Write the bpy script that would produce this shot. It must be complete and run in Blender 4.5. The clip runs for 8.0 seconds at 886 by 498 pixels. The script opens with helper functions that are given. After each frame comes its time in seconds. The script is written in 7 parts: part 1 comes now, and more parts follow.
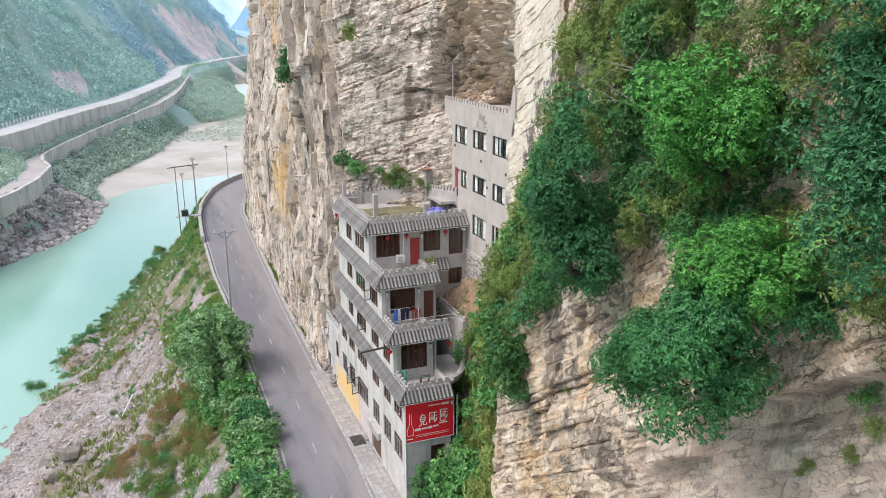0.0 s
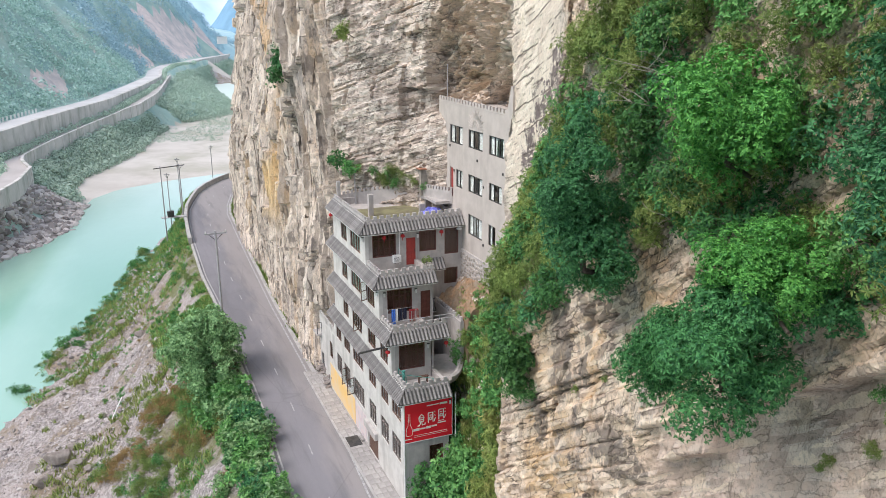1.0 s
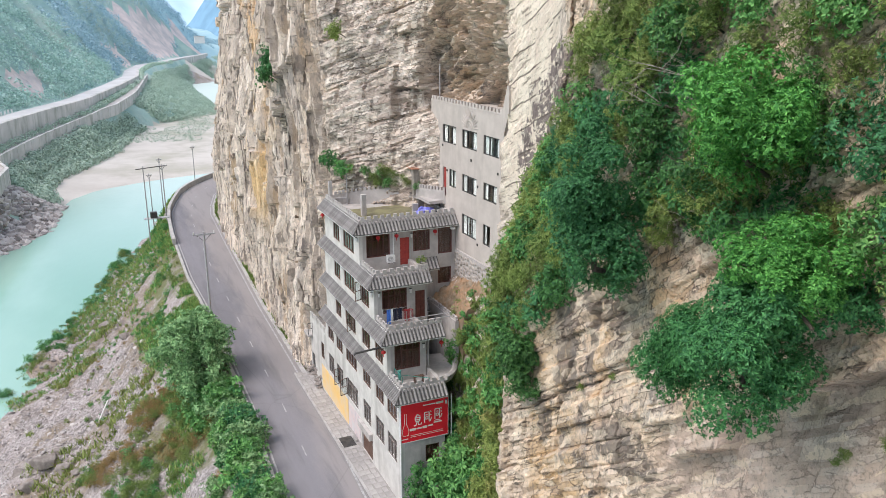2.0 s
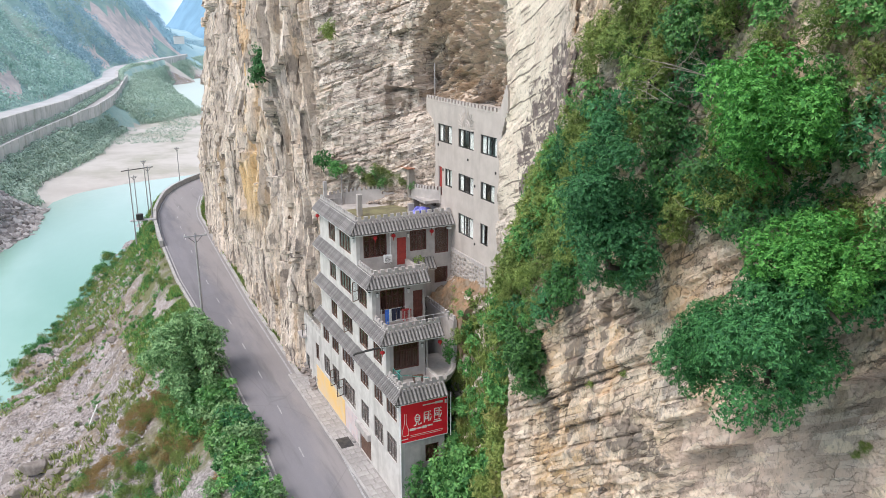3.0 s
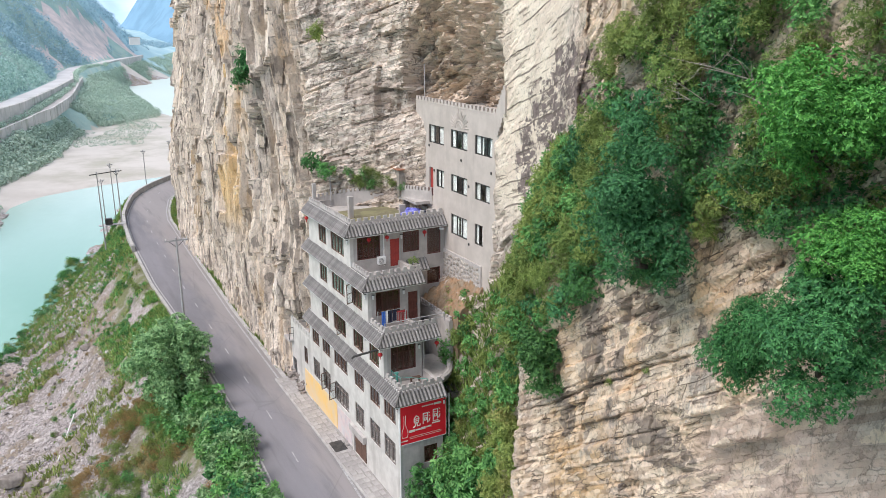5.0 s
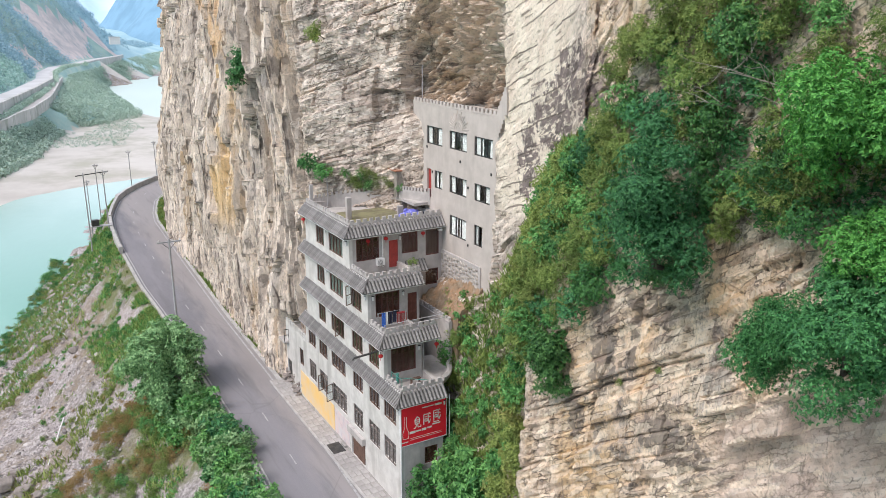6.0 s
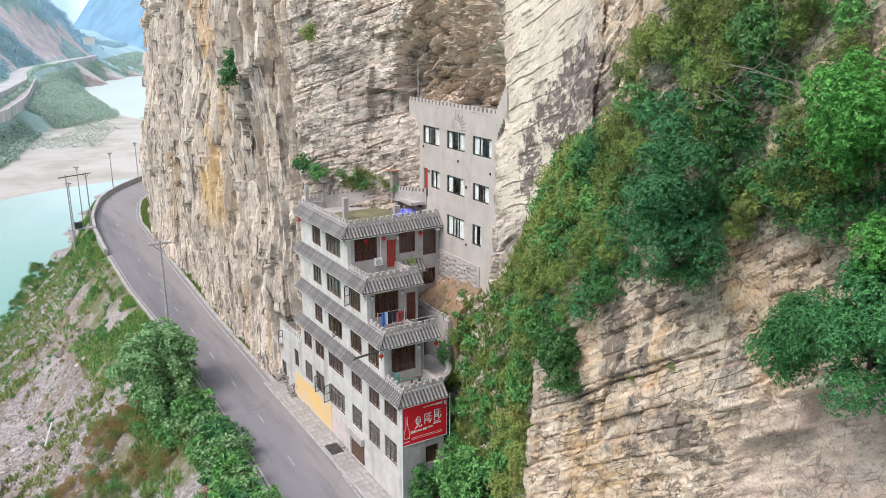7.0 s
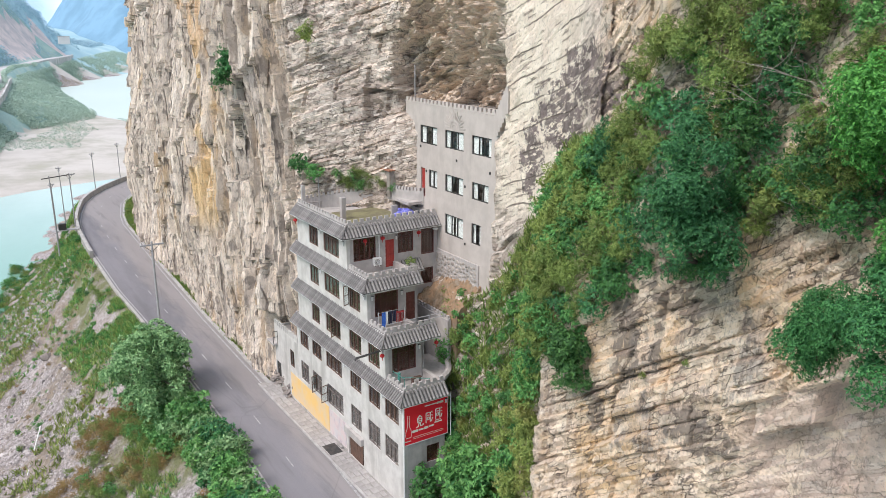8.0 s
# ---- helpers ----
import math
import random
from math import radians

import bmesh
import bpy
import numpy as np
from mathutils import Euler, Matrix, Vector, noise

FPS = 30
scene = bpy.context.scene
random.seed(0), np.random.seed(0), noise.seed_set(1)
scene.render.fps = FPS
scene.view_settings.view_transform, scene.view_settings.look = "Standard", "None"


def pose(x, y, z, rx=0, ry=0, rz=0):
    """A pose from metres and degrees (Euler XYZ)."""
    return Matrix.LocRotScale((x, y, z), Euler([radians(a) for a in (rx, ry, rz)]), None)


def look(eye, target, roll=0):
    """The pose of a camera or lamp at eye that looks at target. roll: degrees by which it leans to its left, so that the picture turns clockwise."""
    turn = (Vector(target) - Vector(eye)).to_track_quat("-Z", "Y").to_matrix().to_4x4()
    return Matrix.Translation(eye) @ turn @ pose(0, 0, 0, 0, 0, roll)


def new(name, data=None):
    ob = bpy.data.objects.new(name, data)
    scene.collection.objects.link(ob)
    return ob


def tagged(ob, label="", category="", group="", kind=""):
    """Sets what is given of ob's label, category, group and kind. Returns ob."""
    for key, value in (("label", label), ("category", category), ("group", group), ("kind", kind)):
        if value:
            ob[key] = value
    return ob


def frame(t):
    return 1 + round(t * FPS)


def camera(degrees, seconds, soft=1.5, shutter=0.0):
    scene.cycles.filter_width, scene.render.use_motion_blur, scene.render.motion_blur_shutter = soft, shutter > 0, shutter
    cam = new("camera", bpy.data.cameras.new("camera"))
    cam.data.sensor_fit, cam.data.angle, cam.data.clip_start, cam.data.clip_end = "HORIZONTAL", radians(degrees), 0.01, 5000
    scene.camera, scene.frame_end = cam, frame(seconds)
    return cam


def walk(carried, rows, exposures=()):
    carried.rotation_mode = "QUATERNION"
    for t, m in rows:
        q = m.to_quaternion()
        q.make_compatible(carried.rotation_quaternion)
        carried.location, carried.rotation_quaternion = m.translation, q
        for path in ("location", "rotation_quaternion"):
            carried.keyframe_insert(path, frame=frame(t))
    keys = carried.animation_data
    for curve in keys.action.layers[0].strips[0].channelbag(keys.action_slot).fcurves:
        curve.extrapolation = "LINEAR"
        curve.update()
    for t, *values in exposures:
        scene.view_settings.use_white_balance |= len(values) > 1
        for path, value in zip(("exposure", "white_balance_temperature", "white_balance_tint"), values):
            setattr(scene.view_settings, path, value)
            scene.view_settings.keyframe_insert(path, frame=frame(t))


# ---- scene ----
cam = camera(58.9, 8.0, 0.6)
PATH = [
    (0, (-12.888, -40.565, 29.414), (-12.196, -38.772, 28.86), -0.1),
    (0.5, (-13.304, -40.434, 29.435), (-12.593, -38.649, 28.88), -0.1),
    (1, (-13.784, -40.215, 29.455), (-13.049, -38.439, 28.899), -0.1),
    (1.5, (-14.185, -40.041, 29.474), (-13.43, -38.275, 28.917), -0.1),
    (2.8, (-15.491, -39.53, 29.437), (-14.67, -37.793, 28.881), -0.0),
    (3, (-15.617, -39.454, 29.44), (-14.792, -37.718, 28.883), -0.1),
    (3.5, (-16.029, -39.258, 29.439), (-15.185, -37.532, 28.883), -0.0),
    (4, (-16.513, -39.017, 29.46), (-15.647, -37.303, 28.904), -0.0),
    (4.5, (-16.947, -38.785, 29.474), (-16.061, -37.08, 28.919), -0.0),
    (4.7, (-17.181, -38.65, 29.478), (-16.284, -36.951, 28.922), -0.1),
    (6, (-18.546, -37.962, 29.527), (-17.593, -36.293, 28.972), 0.1),
    (6.5, (-19.059, -37.71, 29.542), (-18.085, -36.054, 28.987), 0.1),
    (7, (-19.708, -37.38, 29.524), (-18.708, -35.739, 28.969), 0.1),
    (7.5, (-20.247, -37.109, 29.517), (-19.227, -35.481, 28.962), 0.2),
    (8, (-20.868, -36.781, 29.504), (-19.823, -35.168, 28.949), 0.2),
]
walk(cam, [(t, look(e, g, r)) for t, e, g, r in PATH], [(0, 0.70, 6550, 15)])

# ---- light ----
SUN_DIR = Vector((-0.61, -0.07, 0.79)).normalized()
world = bpy.data.worlds.new("sky")
scene.world = world
world.use_nodes = True
wn = world.node_tree
sky = wn.nodes.new("ShaderNodeTexSky")
sky.sky_type, sky.sun_disc = "NISHITA", False
sky.sun_elevation = math.asin(SUN_DIR.z)
sky.sun_rotation = math.atan2(SUN_DIR.x, SUN_DIR.y)
sky.air_density, sky.dust_density, sky.ozone_density = 1.0, 0.8, 1.0
veil = wn.nodes.new("ShaderNodeMix")  # thin even cloud over the sky
veil.data_type = "RGBA"
veil.inputs[0].default_value = 0.6
veil.inputs[7].default_value = (4.0, 4.7, 5.4, 1)
wn.links.new(sky.outputs[0], veil.inputs[6])
wn.links.new(veil.outputs[2], wn.nodes["Background"].inputs[0])
wn.nodes["Background"].inputs[1].default_value = 0.15
sun = new("sun", bpy.data.lights.new("sun", "SUN"))
sun.data.energy, sun.data.angle, sun.data.color = 2.1, radians(36), (1.0, 0.95, 0.89)
sun.matrix_world = look(SUN_DIR * 100, (0, 0, 0))


# ---- small tools ----
def hash2(i, j, seed=0):
    i, j = np.asarray(i, dtype=np.int64), np.asarray(j, dtype=np.int64)
    h = (i * 374761393 + j * 668265263 + seed * 974634541) & 0xFFFFFFFF
    h = ((h ^ (h >> 13)) * 1274126177) & 0xFFFFFFFF
    h = ((h ^ (h >> 16)) * 2246822519) & 0xFFFFFFFF
    return ((h ^ (h >> 15)) & 0xFFFFFF) / float(0x1000000)


def vnoise(x, y, seed=0):
    """Smooth value noise, -1 to 1."""
    x, y = np.broadcast_arrays(np.asarray(x, float), np.asarray(y, float))
    i, j = np.floor(x).astype(np.int64), np.floor(y).astype(np.int64)
    u, v = x - i, y - j
    u, v = u * u * (3 - 2 * u), v * v * (3 - 2 * v)
    a = hash2(i, j, seed) * (1 - u) + hash2(i + 1, j, seed) * u
    b = hash2(i, j + 1, seed) * (1 - u) + hash2(i + 1, j + 1, seed) * u
    return (a * (1 - v) + b * v) * 2 - 1


def fbm(x, y, octaves=4, seed=0, gain=0.5):
    total, amp = 0, 1.0
    for k in range(octaves):
        total = total + amp * vnoise(x * 2 ** k, y * 2 ** k, seed + k)
        amp *= gain
    return total


def ramp(v, a, b):
    """0 below a, 1 above b, smooth between."""
    u = np.clip((v - a) / (b - a), 0, 1)
    return u * u * (3 - 2 * u)


def hump(v, mid, half):
    return np.clip(1 - ((v - mid) / half) ** 2, 0, 1)


def array_mesh(name, verts, faces, material=None, smooth=False):
    """A mesh from an (n, 3) array and an (m, k) array of corners."""
    verts, faces = np.asarray(verts, np.float32), np.asarray(faces, np.int32)
    me = bpy.data.meshes.new(name)
    me.vertices.add(len(verts))
    me.vertices.foreach_set("co", verts.ravel())
    k = faces.shape[1]
    me.loops.add(faces.size)
    me.loops.foreach_set("vertex_index", faces.ravel())
    me.polygons.add(len(faces))
    me.polygons.foreach_set("loop_start", np.arange(0, faces.size, k, dtype=np.int32))
    me.polygons.foreach_set("use_smooth", np.full(len(faces), smooth))
    me.update(calc_edges=True)
    if material:
        me.materials.append(material)
    return me


def grid_faces(rows, cols):
    i = np.arange(rows - 1)[:, None] * cols + np.arange(cols - 1)[None, :]
    return np.stack([i, i + 1, i + cols + 1, i + cols], -1).reshape(-1, 4)


def mesh_of(name, bm, material):
    me = bpy.data.meshes.new(name)
    bm.to_mesh(me)
    bm.free()
    me.materials.append(material)
    return me


def part(name, bm, material, parent=None, label=""):
    ob = new(name, mesh_of(name, bm, material))
    ob.parent = parent
    return tagged(ob, label)


def shared(name, me, parent, m, label=""):
    """Another object on the same mesh, as a part."""
    ob = new(name, me)
    ob.parent = parent
    ob.matrix_basis = m
    return tagged(ob, label)


def thing(name, label, category, at=(0, 0, 0), group="", kind=""):
    ob = new(name)
    ob.empty_display_size = 0.2
    ob.location = at
    return tagged(ob, label, category, group, kind)


def box(bm, x0, y0, z0, x1, y1, z1, bevel=0.0):
    c = bmesh.ops.create_cube(bm, size=1.0, matrix=Matrix.Translation(((x0 + x1) / 2, (y0 + y1) / 2, (z0 + z1) / 2)) @ Matrix.Diagonal((abs(x1 - x0), abs(y1 - y0), abs(z1 - z0), 1)))
    if bevel:
        edges = {e for v in c["verts"] for e in v.link_edges}
        bmesh.ops.bevel(bm, geom=list(edges), offset=bevel, segments=1, affect="EDGES")
    return bm


def boxes(*rows, bevel=0.0):
    bm = bmesh.new()
    for r in rows:
        box(bm, *r, bevel=bevel)
    return bm


def tube(bm, a, b, r0, r1=None, sides=8):
    a, b = Vector(a), Vector(b)
    r1 = r0 if r1 is None else r1
    m = Matrix.Translation((a + b) / 2) @ (b - a).to_track_quat("Z", "Y").to_matrix().to_4x4()
    bmesh.ops.create_cone(bm, cap_ends=True, segments=sides, radius1=r0, radius2=r1, depth=(b - a).length, matrix=m)
    return bm


def tubes(*rows, sides=8):
    bm = bmesh.new()
    for r in rows:
        tube(bm, *r, sides=sides)
    return bm


# ---- materials ----
class Nodes:
    """Short-hand for one node material."""

    def __init__(self, name):
        self.mat = bpy.data.materials.new(name)
        self.mat.use_nodes = True
        self.tree = self.mat.node_tree
        self.bsdf = self.tree.nodes["Principled BSDF"]

    def add(self, kind, **inputs):
        n = self.tree.nodes.new(kind)
        for k, v in inputs.items():
            self.put(n, k.replace("_", " "), v)
        return n

    def put(self, n, key, v):
        if isinstance(v, bpy.types.NodeSocket):
            self.tree.links.new(v, n.inputs[key])
        else:
            n.inputs[key].default_value = v

    def coords(self, stretch=(1, 1, 1), turn=(0, 0, 0)):
        if not hasattr(self, "tc"):
            self.tc = self.tree.nodes.new("ShaderNodeTexCoord")
        m = self.add("ShaderNodeMapping", Vector=self.tc.outputs["Object"])
        m.inputs["Scale"].default_value = stretch
        m.inputs["Rotation"].default_value = [radians(a) for a in turn]
        return m.outputs[0]

    def noise(self, scale, detail=5, rough=0.6, stretch=(1, 1, 1), turn=(0, 0, 0), distort=0.0):
        n = self.add("ShaderNodeTexNoise", Vector=self.coords(stretch, turn), Scale=scale, Detail=detail, Roughness=rough, Distortion=distort)
        return n.outputs["Fac"]

    def voronoi(self, scale, stretch=(1, 1, 1), turn=(0, 0, 0), feature="F1", out="Distance"):
        n = self.add("ShaderNodeTexVoronoi", Vector=self.coords(stretch, turn), Scale=scale)
        n.feature = feature
        return n.outputs[out]

    def span(self, fac, lo, hi, a=0.0, b=1.0):
        n = self.add("ShaderNodeMapRange")
        n.interpolation_type = "SMOOTHSTEP"
        for k, v in (("Value", fac), ("From Min", lo), ("From Max", hi), ("To Min", a), ("To Max", b)):
            self.put(n, k, v)
        return n.outputs[0]

    def mix(self, fac, a, b, kind="MIX"):
        n = self.tree.nodes.new("ShaderNodeMix")
        n.data_type, n.blend_type = "RGBA", kind
        for k, v in ((0, fac), (6, a), (7, b)):
            if isinstance(v, bpy.types.NodeSocket):
                self.tree.links.new(v, n.inputs[k])
            else:
                n.inputs[k].default_value = v if k == 0 else (*v[:3], 1)
        return n.outputs[2]

    def math(self, op, a, b=0.0):
        n = self.tree.nodes.new("ShaderNodeMath")
        n.operation = op
        self.put(n, 0, a)
        self.put(n, 1, b)
        return n.outputs[0]

    def finish(self, colour, rough=0.8, bumps=(), metal=0.0, spec=0.4):
        """bumps: (height socket, depth in metres), coarse to fine."""
        if isinstance(colour, bpy.types.NodeSocket):
            self.tree.links.new(colour, self.bsdf.inputs["Base Color"])
        else:
            self.bsdf.inputs["Base Color"].default_value = (*colour, 1)
        self.put(self.bsdf, "Roughness", rough)
        self.put(self.bsdf, "Metallic", metal)
        self.put(self.bsdf, "Specular IOR Level", spec)
        last = None
        for h, d in bumps:
            b = self.add("ShaderNodeBump", Height=h, Distance=d)
            b.inputs["Strength"].default_value = 1.0
            if last:
                self.tree.links.new(last, b.inputs["Normal"])
            last = b.outputs[0]
        if last:
            self.tree.links.new(last, self.bsdf.inputs["Normal"])
        return self.mat


def mottled(name, a, b, scale=1.0, stain=None, stain_scale=0.4, stain_stretch=(1, 1, 1), stain_amount=0.5, rough=0.8, bump=0.004, bump_scale=30, vary=0.0, metal=0.0, spec=0.4):
    n = Nodes(name)
    col = n.mix(n.span(n.noise(scale, 6), 0.35, 0.65), a, b)
    if stain:
        col = n.mix(n.math("MULTIPLY", n.span(n.noise(stain_scale, 6, 0.65, stain_stretch), 0.48, 0.7), stain_amount), col, stain)
    if vary:
        info = n.tree.nodes.new("ShaderNodeObjectInfo")
        h = n.add("ShaderNodeHueSaturation", Color=col, Value=n.span(info.outputs["Random"], 0, 1, 1 - vary, 1 + vary))
        col = h.outputs[0]
    return n.finish(col, rough, [(n.noise(bump_scale, 4), bump)] if bump else [], metal, spec)


def rock_material():
    n = Nodes("limestone")
    pale, pink, cream, ochre, rust, dark = (0.82, 0.71, 0.61), (0.75, 0.63, 0.545), (0.86, 0.71, 0.55), (0.64, 0.43, 0.22), (0.46, 0.29, 0.20), (0.14, 0.13, 0.128)
    sep = n.add("ShaderNodeSeparateXYZ", Vector=n.coords())
    X, Y, Z = sep.outputs
    tall = n.span(Y, 17.0, 20.5)
    plain = n.math("SUBTRACT", 1.0, tall)
    q = n.math("ADD", Z, n.math("MULTIPLY", n.span(Y, -1.5, 0.5, 0.68, 0.32), Y))
    lean = n.math("SUBTRACT", Y, n.math("MULTIPLY", Z, 0.12))

    def stretched(u, a, w, c, detail, rough=0.62, warp=0.0):
        v = n.add("ShaderNodeCombineXYZ", X=n.math("MULTIPLY", X, 0.4), Y=n.math("MULTIPLY", u, a), Z=n.math("MULTIPLY", w, c))
        return n.add("ShaderNodeTexNoise", Vector=v.outputs[0], Scale=1.0, Detail=detail, Roughness=rough, Distortion=warp).outputs["Fac"]

    def parting(f, width):
        """Thin dark lines along the contour of a stretched noise."""
        return n.math("SUBTRACT", 1.0, n.span(n.math("ABSOLUTE", n.math("SUBTRACT", f, 0.5)), 0.0, width))

    beds_fine = stretched(Y, 0.5, q, 4.5, 5, 0.65)
    ribs, ribs_fine = stretched(lean, 1.1, Z, 0.05, 2, 0.5), stretched(lean, 3.0, Z, 0.10, 4, 0.6)
    broken = n.span(n.noise(0.7, 5, 0.6), 0.40, 0.55)
    near = n.span(Y, -9.0, -14.0)

    def courses(width, height, gap, sway, scale_):
        """Bedding split by upright joints, bent and uneven; tone of each block and the open joints."""
        bend = n.add("ShaderNodeTexNoise", Vector=n.coords(), Scale=scale_, Detail=1.5, Roughness=0.5).outputs["Fac"]
        bend2 = n.add("ShaderNodeTexNoise", Vector=n.coords((1.7, 1.7, 1.7)), Scale=scale_, Detail=1.5, Roughness=0.5).outputs["Fac"]
        u = n.math("ADD", n.math("ADD", Y, n.math("MULTIPLY", Z, 0.25)), n.span(bend, 0.2, 0.8, -sway, sway))
        w = n.math("ADD", q, n.span(bend2, 0.2, 0.8, -sway, sway))
        v = n.add("ShaderNodeCombineXYZ", X=u, Y=w)
        b = n.add("ShaderNodeTexBrick", Vector=v.outputs[0], Color1=(0, 0, 0, 1), Color2=(1, 1, 1, 1), Mortar=(0.5, 0.5, 0.5, 1), Scale=1.0, Mortar_Size=gap, Mortar_Smooth=0.3, Brick_Width=width, Row_Height=height)
        b.offset, b.offset_frequency, b.squash, b.squash_frequency = 0.37, 2, 1.6, 3
        return b.outputs["Color"], b.outputs["Fac"]

    block, gap = courses(1.5, 0.68, 0.014, 0.07, 0.30)
    block_fine, gap_fine = courses(0.5, 0.24, 0.010, 0.05, 0.5)
    shown = n.span(n.noise(0.6, 6, 0.65), 0.46, 0.58)
    shown_fine = n.span(n.noise(0.9, 6, 0.65), 0.50, 0.60)
    open_joint = n.math("MAXIMUM", n.math("MULTIPLY", gap, shown), n.math("MULTIPLY", n.math("MULTIPLY", gap_fine, shown_fine), 0.7))

    def facets(u, a, w, c, wave=0.9):
        v = n.add("ShaderNodeCombineXYZ", X=n.math("MULTIPLY", X, 0.3), Y=n.math("ADD", n.math("MULTIPLY", u, a), n.span(n.noise(0.8, 4), 0.2, 0.8, 0.0, wave)), Z=n.math("ADD", n.math("MULTIPLY", w, c), n.span(n.noise(0.6, 4), 0.2, 0.8, 0.0, 0.6)))
        return n.add("ShaderNodeTexVoronoi", Vector=v.outputs[0], Scale=1.0).outputs["Color"]

    tone = n.mix(tall, block, facets(lean, 1.5, Z, 0.10, 0.15))
    tone_fine = n.mix(tall, block_fine, facets(lean, 4.0, Z, 0.22, 0.15))
    lines = n.mix(tall, open_joint, n.math("MULTIPLY", parting(ribs, 0.018), broken))
    hair = n.math("MULTIPLY", parting(ribs_fine, 0.03), tall)
    col = n.mix(n.span(n.noise(0.15, 7, 0.65, (1, 1, 0.6)), 0.40, 0.62), pale, pink)
    col = n.mix(n.span(n.noise(0.22, 6, 0.65, (1, 1, 0.5)), 0.46, 0.64, 0.0, 0.9), col, cream)
    col = n.mix(n.math("MULTIPLY", tall, 0.7), col, (0.88, 0.75, 0.62))
    col = n.mix(n.math("MULTIPLY", near, 0.85), col, n.mix(n.span(n.noise(0.35, 6, 0.6), 0.35, 0.65), (0.83, 0.67, 0.48), (0.76, 0.55, 0.38)))
    vein = n.math("ABSOLUTE", n.math("ADD", n.math("SUBTRACT", Y, 37.5), n.span(n.noise(0.16, 5, 0.6), 0.25, 0.75, -3.0, 3.0)))
    vein = n.math("MULTIPLY", n.span(vein, 5.5, 2.6), n.span(n.noise(0.9, 6, 0.65, (1, 1, 0.15)), 0.36, 0.54))
    col = n.mix(n.math("MULTIPLY", vein, n.span(Z, 8.0, 14.0, 0.0, 0.95)), col, n.mix(n.span(Z, 24.0, 28.0), (0.84, 0.60, 0.31), (0.86, 0.60, 0.36)))
    slab = n.math("MULTIPLY", n.math("MULTIPLY", n.span(Y, -12.0, -7.5), n.span(Y, 1.0, -0.5)), n.span(Z, 17.0, 20.0))
    col = n.mix(n.math("MULTIPLY", slab, 0.8), col, (0.78, 0.71, 0.60))
    den = n.math("MULTIPLY", n.math("MULTIPLY", n.span(Y, -0.3, 0.8), n.span(n.math("ADD", Y, n.span(Z, 27.0, 35.0, 0.0, 2.9)), 12.1, 11.5)), n.span(Z, 22.5, 25.0))
    col = n.mix(n.math("MULTIPLY", den, 0.9), col, n.mix(n.span(n.noise(0.5, 6, 0.65), 0.40, 0.62), (0.64, 0.52, 0.41), (0.82, 0.67, 0.52)))
    col = n.mix(n.span(n.noise(0.20, 6, 0.6, (1, 1, 0.25)), 0.53, 0.66, 0.0, 0.8), col, ochre)
    col = n.mix(n.span(n.noise(0.36, 6, 0.65, (1, 1, 0.4)), 0.60, 0.74, 0.0, 0.55), col, rust)
    blotch = n.math("MULTIPLY", n.span(n.noise(0.30, 8, 0.7, (1, 1, 0.8)), n.span(near, 0, 1, 0.55, 0.53), 0.60), n.span(n.noise(2.2, 7, 0.78, (1, 1, 0.22)), 0.40, 0.56))
    col = n.mix(n.math("MULTIPLY", blotch, 0.8), col, dark)
    streak = n.span(n.noise(1.7, 7, 0.72, (1, 1, 0.06)), 0.50, 0.74)
    col = n.mix(n.math("MULTIPLY", streak, n.math("MULTIPLY", n.span(near, 0, 1, 0.34, 0.42), n.math("SUBTRACT", 1.0, n.math("MULTIPLY", slab, 0.7)))), col, (0.18, 0.155, 0.14))
    col = n.mix(n.math("MULTIPLY", slab, 0.75), col, n.mix(n.span(n.noise(0.5, 6, 0.65, (1, 1, 0.5)), 0.4, 0.62), (0.86, 0.76, 0.61), (0.72, 0.60, 0.48)))

    def spot(yc, zc, ry, rz):
        a, b = n.math("MULTIPLY", n.math("SUBTRACT", Y, yc), 1 / ry), n.math("MULTIPLY", n.math("SUBTRACT", Z, zc), 1 / rz)
        far = n.math("ADD", n.math("ADD", n.math("MULTIPLY", a, a), n.math("MULTIPLY", b, b)), n.span(n.noise(1.3, 6, 0.65), 0.2, 0.8, -0.9, 0.9))
        return n.span(far, 1.1, 0.7)

    qs = n.math("ADD", Z, n.math("MULTIPLY", Y, 0.33))
    crust = n.math("MAXIMUM", spot(-10.2, 27.1, 3.8, 1.6), n.math("MAXIMUM", spot(-7.0, 25.0, 3.0, 1.8), spot(-3.6, 22.3, 1.2, 2.2)))
    crust = n.math("MULTIPLY", crust, n.math("MULTIPLY", n.span(stretched(Y, 1.1, qs, 3.2, 6, 0.7), 0.40, 0.47), n.span(n.noise(4.0, 6, 0.7), 0.30, 0.42)))
    lichen = n.math("MAXIMUM", n.math("MAXIMUM", spot(-19.0, 20.3, 1.6, 1.2), spot(-20.5, 15.2, 1.9, 1.0)), spot(-16.5, 17.5, 0.8, 2.4))
    lichen = n.math("MAXIMUM", lichen, n.math("MAXIMUM", spot(-18.0, 18.0, 0.35, 1.3), spot(-15.0, 14.0, 0.5, 1.4)))
    lichen = n.math("MULTIPLY", lichen, n.span(n.noise(5, 6, 0.7, (1, 1, 0.3)), 0.34, 0.46))
    col = n.mix(n.math("MULTIPLY", spot(-22.0, 21.9, 1.0, 1.4), 0.5), col, (0.80, 0.50, 0.26))
    mid = n.math("MULTIPLY", plain, n.math("SUBTRACT", 1.0, n.math("MAXIMUM", near, n.math("MAXIMUM", slab, den))))
